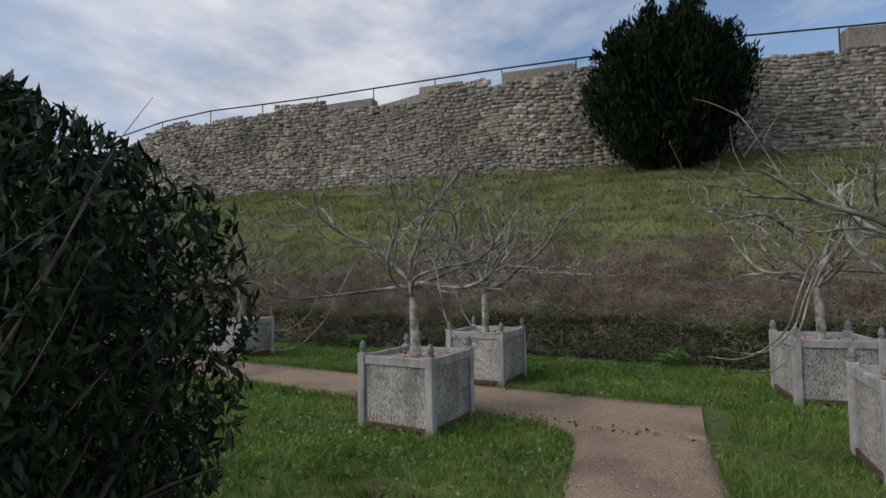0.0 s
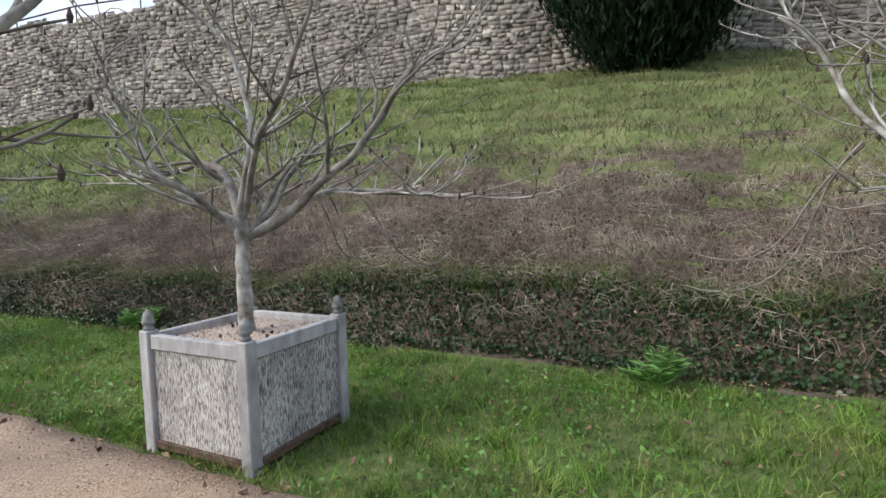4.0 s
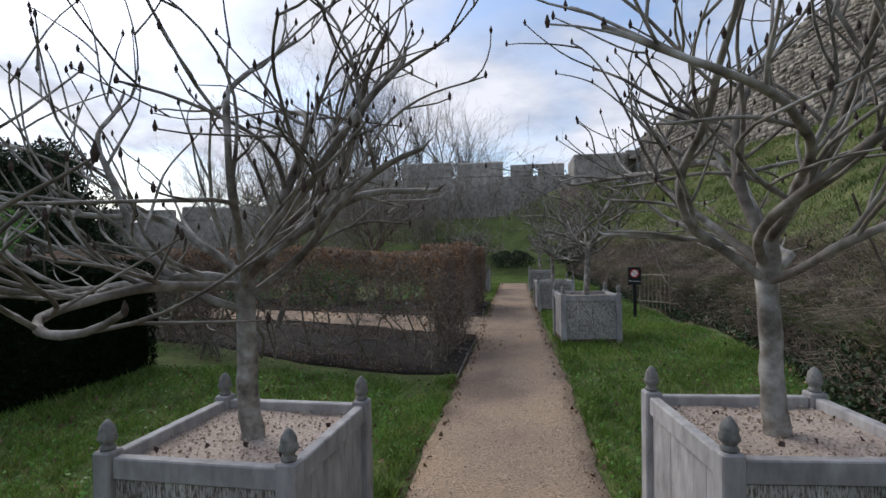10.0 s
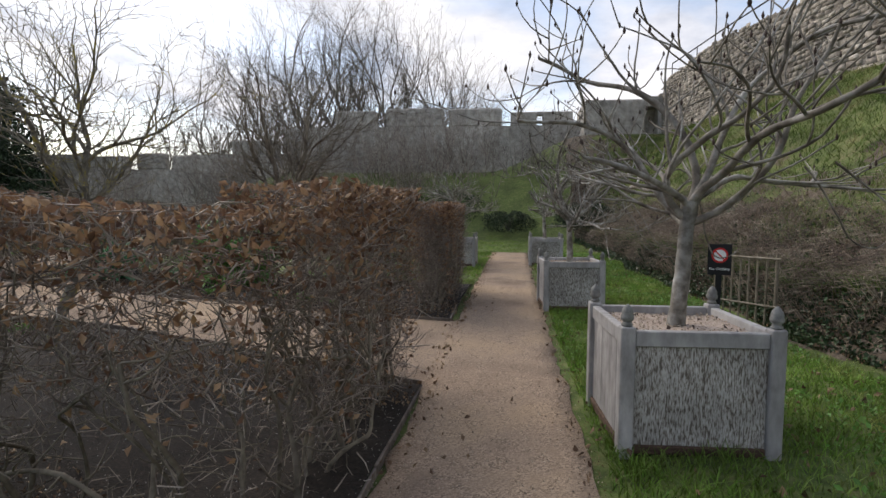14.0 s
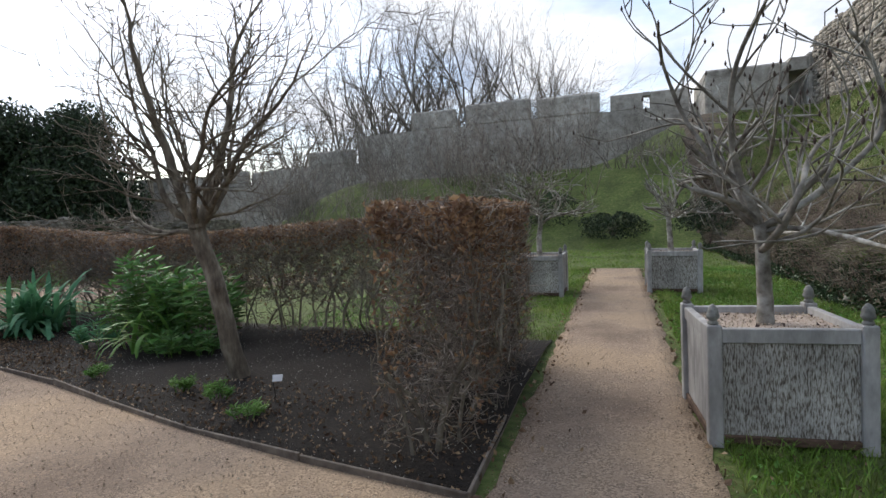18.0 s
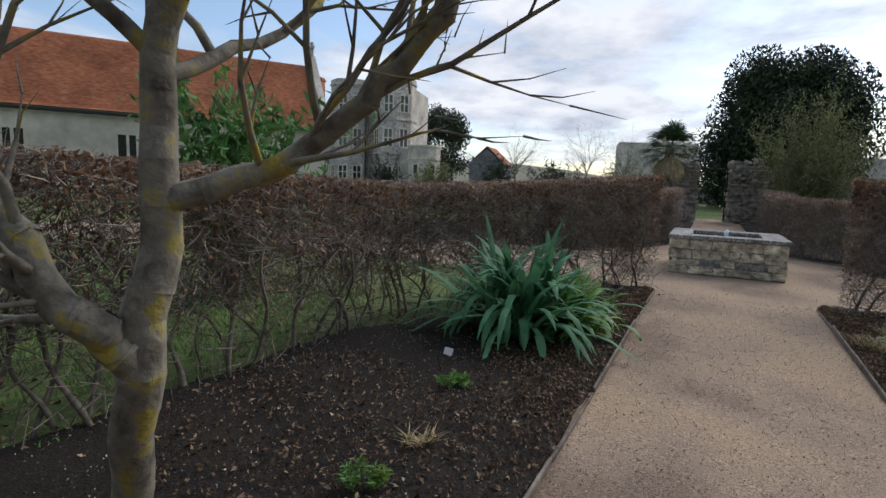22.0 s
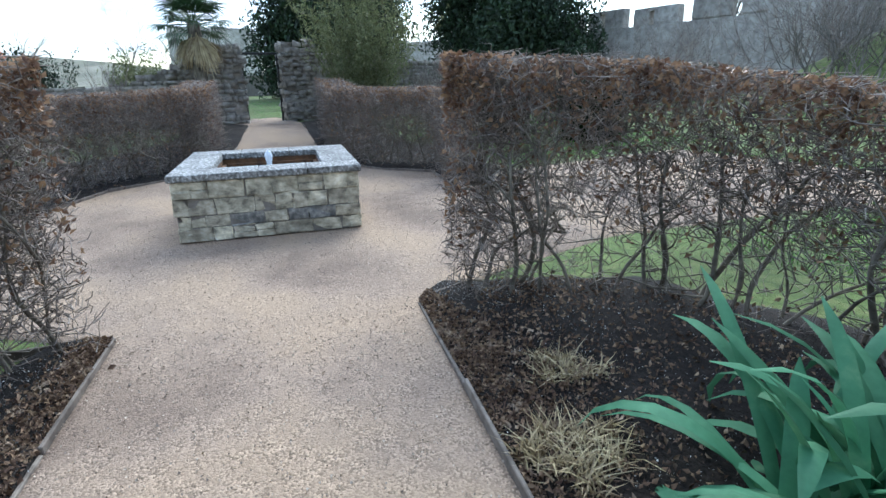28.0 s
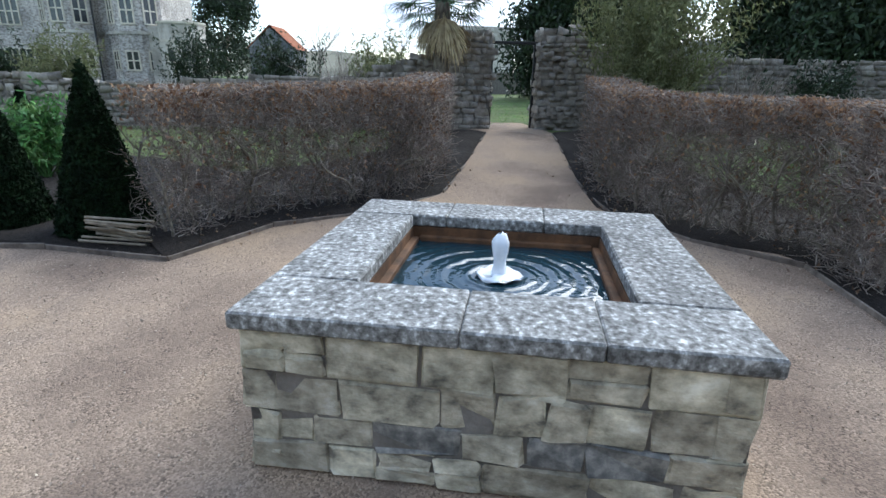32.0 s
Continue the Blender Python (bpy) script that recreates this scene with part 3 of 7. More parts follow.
def spaced(spans):
    return np.unique(np.round(np.concatenate([np.arange(a, b + 1e-6, s) for a, b, s in spans]), 4))


gx = spaced([(-1500, -300, 150), (-300, -60, 20), (-60, -30, 2), (-30, 2, 0.5), (2, 5, 0.15), (5, 20, 0.25), (20, 40, 2), (40, 300, 20), (300, 1500, 150)])
gy = spaced([(-1500, -200, 150), (-200, -20, 15), (-20, 60, 0.5), (60, 300, 15), (300, 1500, 150)])
GX, GY = np.meshgrid(gx, gy)
gv = np.stack([GX, GY, height(GX, GY)], -1).reshape(-1, 3)
ni, nj = len(gx), len(gy)
idx = np.arange(ni * nj).reshape(nj, ni)
gf = np.stack([idx[:-1, :-1], idx[:-1, 1:], idx[1:, 1:], idx[1:, :-1]], -1).reshape(-1, 4)
ground = np_part("ground", gv, gf, M_GRASS, label="rough winter lawn and grassy castle bank", smooth=True, kind="structure")
ground.data.materials.append(M_BANKSOIL)
ground.data.materials.append(M_BANKTURF)


def wild_w(y):
    """Width of the bramble belt above the ledge: broad by the first planters, narrow further on."""
    return np.interp(y, [-10, 4, 14, 40], [4.6, 4.0, 2.2, 1.4])


mid = gv[gf].mean(1)
off = mid[:, 0] - bank_x(mid[:, 1])
wild = wild_w(mid[:, 1]) + 0.8 * np.sin(mid[:, 1] * 0.31) + 0.8 * np.sin(mid[:, 1] * 0.9 + mid[:, 0]) + rng.normal(size=len(mid)) * 0.9
ground.data.polygons.foreach_set("material_index", ((off > -0.05) & (mid[:, 1] > -40) & (mid[:, 1] < 60)).astype(np.int32) * np.where(off < wild, 1, 2))


def line(pts, n):
    pts = np.array(pts, float)
    s = np.r_[0, np.cumsum(np.linalg.norm(np.diff(pts, axis=0), axis=1))]
    q = np.linspace(0, s[-1], n)
    return np.stack([np.interp(q, s, pts[:, 0]), np.interp(q, s, pts[:, 1])], 1)


def ruled(name, left, right, lift, mat, label, n=80, m=14, mound=0.0, rag=0.0):
    """A sheet between two lines, laid a little above the ground, with its rim turned down."""
    a, b = line(left, n), line(right, n)
    if rag:
        d = b - a
        d /= np.linalg.norm(d, axis=1, keepdims=True)
        a = a + d * (rng.normal(size=(n, 1)) * rag)
        b = b + d * (rng.normal(size=(n, 1)) * rag)
    t = np.r_[0, np.linspace(0.012, 0.988, m - 2), 1]
    p = a[:, None] * (1 - t)[None, :, None] + b[:, None] * t[None, :, None]
    z = height(p[..., 0], p[..., 1]) + lift + mound * np.sin(np.pi * t)[None] ** 0.5
    z = z + (mound > 0) * 0.02 * np.sin(p[..., 0] * 5.1) * np.sin(p[..., 1] * 4.3)
    z[:, 0] -= lift + 0.03
    z[:, -1] -= lift + 0.03
    v = np.concatenate([p, z[..., None]], -1).reshape(-1, 3)
    i = np.arange(n * m).reshape(n, m)
    f = np.stack([i[:-1, :-1], i[:-1, 1:], i[1:, 1:], i[1:, :-1]], -1).reshape(-1, 4)
    return np_part(name, v, f, mat, label=label, smooth=True, kind="structure")


LEG_L = [(-0.69, 15.2), (-2.5, 15.85), (-4.3, 16.35), (-8.7, 17.5), (-12.05, 18.36)]
LEG_R = [(-0.74, 17.75), (-2.0, 17.95), (-3.7, 18.3), (-5.13, 18.74), (-7.6, 19.3), (-11.5, 20.4)]
BACK_L = [(-0.7, 12.35), (-3.0, 12.4), (-5.3, 13.75), (-8.5, 14.7), (-12.1, 17.95)]
BACK_R = [(-0.74, 21.6), (-2.5, 21.75), (-4.5, 21.9), (-6.5, 22.05), (-8.2, 22.35), (-9.6, 22.7), (-10.95, 22.2), (-11.75, 20.8)]
ruled("path_main", [(-0.67, -1.45), (-0.67, 30.0)], [(0.69, -1.30), (0.72, 8.0), (0.62, 16.0), (0.58, 30.0)], 0.022, M_GRAVEL, "straight path of pale brown gravel", 160, 10, rag=0.02)
ruled("path_entry", [(-9.0, -1.0), (-2.4, -0.6), (-1.4, -0.4), (-0.95, -0.2), (-0.6, 0.6)], [(-9.0, -2.6), (-2.05, -1.72), (-0.7, -1.5), (-0.2, -1.4), (0.2, -1.3)], 0.017, M_GRAVEL, "short gravel path through the hedge gap", 60, 10, rag=0.015)
COURT_L = [(-12.0, 18.3), (-12.8, 17.4), (-15.5, 17.0), (-18.2, 17.22), (-20.75, 17.6), (-21.15, 18.9), (-23.3, 20.75), (-27.5, 21.95)]
COURT_R = [(-11.45, 20.45), (-12.0, 22.3), (-14.0, 23.6), (-16.1, 23.85), (-18.9, 24.4), (-21.0, 23.95), (-22.4, 23.45), (-27.5, 23.25)]
ruled("path_court", [(0.2, 15.1)] + [(x, y - 0.07) for x, y in LEG_L[:-1]] + COURT_L, [(0.2, 17.8)] + [(x, y + 0.07) for x, y in LEG_R[:-1]] + COURT_R, 0.017, M_GRAVEL, "gravel path opening into a court about the fountain", 220, 24)
ruled("path_left", [(-12.8, 18.0), (-13.6, 14.0), (-14.0, 2.0)], [(-18.6, 18.5), (-18.7, 14.5), (-17.5, 2.0)], 0.013, M_GRAVEL, "gravel path beside the topiary bed", 60, 12)
ruled("path_right", [(-16.3, 22.0), (-16.0, 25.0), (-15.9, 29.4), (-8.0, 29.6)], [(-11.6, 20.5), (-11.9, 23.0), (-11.2, 26.4), (-8.0, 26.3)], 0.012, M_GRAVEL, "gravel path curving round a lawn", 60, 12)
ruled("bed_soil_1", LEG_L, BACK_L, 0.02, M_SOIL, "dark weeded garden soil", 90, 24, mound=0.05)
ruled("bed_soil_2", LEG_R, BACK_R, 0.02, M_SOIL, "dark weeded garden soil", 90, 24, mound=0.05)
ruled("bed_soil_3", [(-17.05, 17.5), (-17.35, 16.6), (-17.55, 15.5), (-17.65, 10.0)], [(-20.6, 17.5), (-21.5, 16.0), (-22.0, 14.5), (-22.0, 10.0)], 0.022, M_SOIL, "mulched topiary bed", 40, 14, mound=0.05)
COURT_EDGE_L = [(-16.95, 17.55), (-17.7, 17.98), (-18.3, 18.4), (-18.55, 19.2), (-19.5, 20.25), (-21.4, 20.85), (-24.6, 21.75)]
COURT_EDGE_R = [(-15.35, 23.05), (-16.9, 23.45), (-17.4, 22.72), (-18.8, 22.2), (-20.8, 22.55), (-24.6, 23.3)]
ruled("bed_soil_4", COURT_EDGE_L, [(-18.2, 16.6), (-20.75, 17.0), (-21.3, 18.2), (-22.3, 19.3), (-23.5, 20.0), (-25.2, 20.6)], 0.030, M_SOIL, "soil strip along the hedge foot", 60, 12, mound=0.03)
ruled("bed_soil_5", COURT_EDGE_R, [(-15.9, 24.6), (-18.0, 24.9), (-19.5, 25.0), (-21.0, 24.7), (-22.5, 24.6), (-25.2, 24.4)], 0.030, M_SOIL, "soil strip along the hedge foot", 60, 12, mound=0.03)


def edging(name, pts, label="low weathered timber edging board"):
    """Boards set on edge along a line, each a piece."""
    e = thing(name, label, "edging", kind="structure")
    p = line(pts, max(2, int(sum(math.dist(a, b) for a, b in zip(pts, pts[1:])) / 1.15) + 1))
    for k, (a, b) in enumerate(zip(p, p[1:])):
        bm = bmesh.new()
        d = math.dist(a, b)
        box(bm, (0.004, -0.011, -0.06), (d - 0.004, 0.011, 0.052 + 0.012 * math.sin(k * 2.1)), 0.005)
        ob = part("board", bm, M_TIMBER, e)
        ob.matrix_basis = pose(a[0], a[1], float(height(*a)) + 0.01, 0, 1.2 * math.sin(k * 1.7), math.degrees(math.atan2(b[1] - a[1], b[0] - a[0])))
    return e


edging("edging_1", [(-0.69, 11.9), (-0.69, 15.2)])
edging("edging_2", LEG_L)
edging("edging_3", LEG_R)
edging("edging_4", [(-0.74, 17.75), (-0.82, 20.9)])
edging("edging_5", COURT_EDGE_L)
edging("edging_6", COURT_EDGE_R)
edging("edging_7", [(-16.95, 17.55), (-17.3, 16.6), (-17.5, 15.5), (-17.6, 11.0)])
edging("edging_8", [(-12.05, 18.36), (-12.2, 17.6)])
edging("edging_9", [(-11.5, 20.4), (-11.6, 20.9)])

# ---------------------------------------------------------------- castle walls


def stone_box(c, u, n, ln, ht, out, g):
    """Eight corners of a rough stone lying against a wall: back rectangle on the wall, front one smaller and proud."""
    up = np.array([0, 0, 1.0])
    q = []
    for s, k in ((0.5, 0.0), (0.42, out)):
        for a, b in ((-1, -1), (1, -1), (1, 1), (-1, 1)):
            q.append(c + u * a * s * ln + up * b * s * ht + n * k + g.normal(size=3) * 0.02)
    return q


STONE_F = np.array([[4, 5, 6, 7], [0, 1, 5, 4], [1, 2, 6, 5], [2, 3, 7, 6], [3, 0, 4, 7]])


def rubble_face(pts, z0, z1, course, length, out, side, g):
    """Stones in rough courses along a line, between the heights z0(s) and z1(s)."""
    pts = np.array(pts, float)
    V = []
    for a, b in zip(pts, pts[1:]):
        d = np.linalg.norm(b - a)
        u = np.append((b - a) / d, 0)
        n = np.array([u[1], -u[0], 0]) * side
        z = 0.0
        while z < 9:
            hgt = course * g.uniform(0.7, 1.35)
            s = -g.uniform(0, length)
            while s < d:
                ln = length * g.uniform(0.55, 1.7)
                m = s + ln / 2
                if 0 <= m <= d:
                    p = a + (b - a) * m / d
                    lo, hi = z0(p), z1(p)
                    if lo + z + hgt * 0.5 < hi:
                        c = np.array([p[0], p[1], lo + z + hgt / 2])
                        V += stone_box(c, u, n, ln * 0.96, hgt * g.uniform(0.8, 1.05), out * g.uniform(0.3, 1.5), g)
                s += ln
            z += hgt
            if z > 6:
                break
    V = np.array(V)
    k = len(V) // 8
    return V, (STONE_F[None] + (np.arange(k) * 8)[:, None, None]).reshape(-1, 4)


g = np.random.default_rng(3)
WP = [(float(wall_x(y)), y) for y in np.arange(-30, 47.1, 3.5)]


def castle_top(p):
    y = p[1]
    return TOP_Z - 0.8 * float(smooth((y - 27) / 6)) + 0.25 * math.sin(y * 0.35) + (0.5 if (y % 9.0) < 3.2 and y > -4 and y < 34 else 0.0)


def foot(p):
    return float(height(p[0] - 0.1, p[1])) - 0.25


castle = thing("wall_castle", "tall weathered rubble curtain wall on a grassy bank", "castle wall", kind="structure")
V, F = rubble_face(WP, foot, lambda p: castle_top(p) - 0.05, 0.17, 0.30, 0.05, -1, g)
Q = V.reshape(-1, 8, 3)
pick = np.argsort(np.abs(Q[:, 0, 1] - 12.0) + 0.6 * np.abs(Q[:, 0, 2] - 7.4))[:300]
for k in pick:
    np_part("stone", Q[k], STONE_F, M_RUBBLE, castle)
Q = np.delete(Q, pick, 0)
np_part("stonework", Q.reshape(-1, 3), (STONE_F[None] + (np.arange(len(Q)) * 8)[:, None, None]).reshape(-1, 4), M_RUBBLE, castle, kind="stuff")
bm = bmesh.new()
rows = []
for x, y in WP:
    rows.append([bm.verts.new(c) for c in ((x, y, 3.5), (x, y, castle_top((x, y)) - 0.12), (x + 1.6, y, castle_top((x, y)) - 0.12), (x + 1.6, y, 3.5))])
for a, b in zip(rows, rows[1:]):
    for k in range(3):
        bm.faces.new((a[k], a[k + 1], b[k + 1], b[k]))
part("wall_core", bm, M_MORTAR, castle)
for y0, ln, hh in ((-9.5, 4.0, 0.75), (5.0, 3.6, 0.6), (10.5, 2.4, 0.5), (15.5, 4.0, 0.3)):
    bm = bmesh.new()
    x = float(wall_x(y0 + ln / 2))
    box(bm, (-0.35, -ln / 2, -0.2), (0.35, ln / 2, hh), 0.05)
    ob = part("parapet_block", bm, M_MORTAR, castle)
    ob.matrix_basis = pose(x + 0.7, y0 + ln / 2, TOP_Z + 0.1, 0, 0, math.degrees(math.atan2(float(wall_x(y0 + ln) - wall_x(y0)), -ln)) + 180)
rail = thing("wall_handrail", "thin dark iron handrail along the wall walk", "railing")
a = np.array([(x + 0.5, y, TOP_Z + 0.95 - 0.8 * float(smooth((y - 27) / 6))) for x, y in WP])
for p, q in zip(a, a[1:]):
    v, f = tubes([p], [q], 0.04, 0.04, 6)
    np_part("rail", v, f, M_IRON, rail)
for q in a:
    v, f = tubes([q - [0, 0, 1.1]], [q], 0.03, 0.03, 5)
    np_part("post", v, f, M_IRON, rail)

# wall tower with its doorway, where the castle wall meets the far wall
tower = thing("wall_tower", "ruined square wall tower with a dark doorway", "tower", kind="structure")
bm = bmesh.new()
box(bm, (4.6, 47.0, 2.0), (8.55, 51.5, 8.95), 0.1)
box(bm, (9.35, 47.0, 2.0), (12.0, 51.5, 9.3), 0.1)
box(bm, (8.55, 47.0, 8.45), (9.35, 51.5, 9.1), 0.0)
box(bm, (8.55, 48.2, 2.0), (9.35, 51.5, 8.45), 0.0)
part("tower_wall", bm, M_CURTAIN, tower)

far = thing("wall_far", "long grey curtain wall with broken battlements", "castle wall", kind="structure")
bm = bmesh.new()
box(bm, (-75, FARWALL_Y, -1), (-26, FARWALL_Y + 1.4, 4.7), 0.0)
box(bm, (-26, FARWALL_Y, -1), (-18, FARWALL_Y + 1.4, 5.9), 0.0)
box(bm, (-18, FARWALL_Y, -1), (4.6, FARWALL_Y + 1.4, 7.8), 0.0)
part("wall_core", bm, M_CURTAIN, far)
x = -75.0
gm = np.random.default_rng(5)
while x < 4:
    ln = gm.uniform(2.4, 4.6)
    low = 7.79 if x > -18 else 5.89 if x > -26 else 4.69
    top = low + 1.15 + gm.uniform(-0.35, 0.3)
    bm = bmesh.new()
    mid = x + ln * gm.uniform(0.35, 0.65)
    if gm.random() < 0.4:
        box(bm, (x, FARWALL_Y + 0.05, low), (mid - 0.2, FARWALL_Y + 0.75, top), 0.06)
        box(bm, (mid + 0.2, FARWALL_Y + 0.05, low), (x + ln, FARWALL_Y + 0.75, top), 0.06)
        box(bm, (mid - 0.2, FARWALL_Y + 0.05, top - 0.22), (mid + 0.2, FARWALL_Y + 0.75, top), 0.0)
    else:
        box(bm, (x, FARWALL_Y + 0.05, low), (x + ln, FARWALL_Y + 0.75, top), 0.12)
    part("merlon", bm, M_CURTAIN, far)
    x += ln + gm.uniform(0.3, 1.0)

# garden wall with the gate
gw = thing("wall_garden", "rubble garden wall with an open gateway", "garden wall", kind="structure")


def gtop(p):
    return GATE_Z + 2.05 + 0.12 * math.sin(p[1] * 0.8) + (0.35 if 21.2 < p[1] < 24.2 else 0) - 0.95 * float(smooth((21.2 - p[1]) / 3)) - 0.2 * float(smooth((p[1] - 24.2) / 2)) - 0.02 * max(0, p[1] - 30)


GWL = [[(-25.5, 2.0), (-25.5, 8.0), (-25.5, 14.0), (-25.5, 18.0), (-25.5, 21.95)], [(-25.5, 23.15), (-25.5, 27.0), (-25.3, 31.0), (-24.6, 35.0), (-24.0, 44.0)]]
for pl in GWL:
    V, F = rubble_face(pl, lambda p: float(height(p[0], p[1])) - 0.1, gtop, 0.125, 0.21, 0.04, 1, g)
    Q = V.reshape(-1, 8, 3)
    pick = np.argsort(np.abs(Q[:, 0, 1] - 22.5))[:140]
    for k in pick:
        np_part("stone", Q[k], STONE_F, M_RUBBLE, gw)
    Q = np.delete(Q, pick, 0)
    np_part("stonework", Q.reshape(-1, 3), (STONE_F[None] + (np.arange(len(Q)) * 8)[:, None, None]).reshape(-1, 4), M_RUBBLE, gw, kind="stuff")
    bm = bmesh.new()
    rows = []
    for x, y in line(pl, 20):
        t = gtop((x, y)) - 0.06
        rows.append([bm.verts.new(c) for c in ((x, y, 0), (x, y, t), (x - 0.55, y, t), (x - 0.55, y, 0))])
    for a, b in zip(rows, rows[1:]):
        for k in range(3):
            bm.faces.new((a[k], b[k], b[k + 1], a[k + 1]))
    for r in (rows[0], rows[-1]):
        bm.faces.new(r)
    part("wall_core", bm, M_MORTAR, gw)
    V, F = rubble_face([(pl[-1][0] - 0.55, pl[-1][1] + 0.003), pl[-1]] if pl[0][1] < 5 else [(pl[0][0] - 0.55, pl[0][1] - 0.003), pl[0]],
                       lambda p: GATE_Z - 0.1, gtop, 0.17, 0.22, 0.04, -1 if pl[0][1] < 5 else 1, g)
    np_part("stone", V, F, M_RUBBLE, gw, kind="stuff")
gate = thing("garden_gate", "tall black iron gate standing open", "gate", (-25.75, 22.0, GATE_Z), 172)
for a, b, r in (((0, 0, 0.05), (0, 0, 2.1), 0.03), ((1.1, 0, 0.05), (1.1, 0, 2.1), 0.025), ((0, 0, 0.15), (1.1, 0, 0.15), 0.02), ((0, 0, 1.05), (1.1, 0, 1.05), 0.02), ((0, 0, 2.0), (1.1, 0, 2.0), 0.02)):
    v, f = tubes([a], [b], r, r, 6)
    np_part("gate_frame", v, f, M_IRON, gate)
for k in range(1, 9):
    v, f = tubes([(k * 0.122, 0, 0.15)], [(k * 0.122, 0, 2.0)], 0.009, 0.009, 5)
    np_part("gate_bar", v, f, M_IRON, gate)
bm = bmesh.new()
box(bm, (-25.95, 21.9, GATE_Z + 2.02), (-25.85, 23.2, GATE_Z + 2.09), 0.01)
box(bm, (-25.95, 21.95, GATE_Z), (-25.87, 22.03, GATE_Z + 2.02), 0.01)
box(bm, (-25.95, 23.07, GATE_Z), (-25.87, 23.15, GATE_Z + 2.02), 0.01)
tagged(part("gate_surround", bm, M_IRON), "black iron gate frame in the wall opening", "gate frame")

# ---------------------------------------------------------------- planters and fig trees


def planter(label, smooth_sides):
    """A square tub, just under 1 m wide: four corner posts with acorn finials, framed boarded panels, grit on top."""
    t = thing("planter_box", label, "planter", group="planters along the path")
    S, H = 0.435, 0.79
    for k, (sx, sy) in enumerate(((-1, -1), (1, -1), (1, 1), (-1, 1))):
        bm = bmesh.new()
        box(bm, (sx * S - 0.045, sy * S - 0.045, 0), (sx * S + 0.045, sy * S + 0.045, H + 0.025), 0.008)
        po = part("corner_post", bm, M_PAINT, t)
        bm = bmesh.new()
        lathe(bm, [(0.030, 0), (0.036, 0.012), (0.026, 0.022), (0.026, 0.03), (0.040, 0.045), (0.041, 0.06), (0.034, 0.075), (0.036, 0.085), (0.030, 0.105), (0.016, 0.125), (0.004, 0.135)], 10, (sx * S, sy * S, H + 0.025))
        part("finial", bm, M_LEAD, po, "grey acorn finial", True)
    for side in range(4):
        m = pose(0, 0, 0, 0, 0, 90 * side)
        bm = bmesh.new()
        box(bm, (-S + 0.045, -S - 0.028, H - 0.095), (S - 0.045, -S + 0.028, H), 0.006, m)
        part("top_rail", bm, M_PAINT, t)
        bm = bmesh.new()
        box(bm, (-S + 0.045, -S - 0.03, 0.03), (S - 0.045, -S + 0.02, 0.085), 0.006, m)
        part("bottom_rail", bm, M_ROT, t, "dark bare bottom rail")
        n = 6
        for k in range(n):
            bm = bmesh.new()
            w = (2 * S - 0.09) / n
            x = -S + 0.045 + k * w
            box(bm, (x - 0.0005, -S - 0.012 + 0.0012 * math.sin(k * 2.3 + side), 0.085), (x + w + 0.0005, -S + 0.012, H - 0.095), 0.002, m)
            part("board", bm, M_PAINT if side in smooth_sides else M_PEELING, t)
    v = np.array([(x, y, 0.735 + 0.012 * math.sin(7 * x) * math.cos(6 * y)) for y in np.linspace(-0.417, 0.417, 12) for x in np.linspace(-0.417, 0.417, 12)])
    i = np.arange(144).reshape(12, 12)
    np_part("grit_top", v, np.stack([i[:-1, :-1], i[:-1, 1:], i[1:, 1:], i[1:, :-1]], -1).reshape(-1, 4), M_TOPDRESS, t, "pinkish grit over the soil", True)
    c = np.stack([rng.uniform(-0.40, 0.40, 900), rng.uniform(-0.40, 0.40, 900), np.full(900, 0.745)], 1)
    v, f = leaves(c, rng.uniform(0.008, 0.02, 900), 0, 0.9, 0.8)
    np_part("grit", v, f, M_STONELET, t, kind="stuff")
    c = np.stack([rng.uniform(-0.36, 0.36, 9), rng.uniform(-0.36, 0.36, 9), np.full(9, 0.758)], 1)
    v, f = leaves(c, 0.035, 0, 0.9, 1.0)
    np_part("fallen_bud", v, f, M_BUD, t, kind="stuff")
    return t


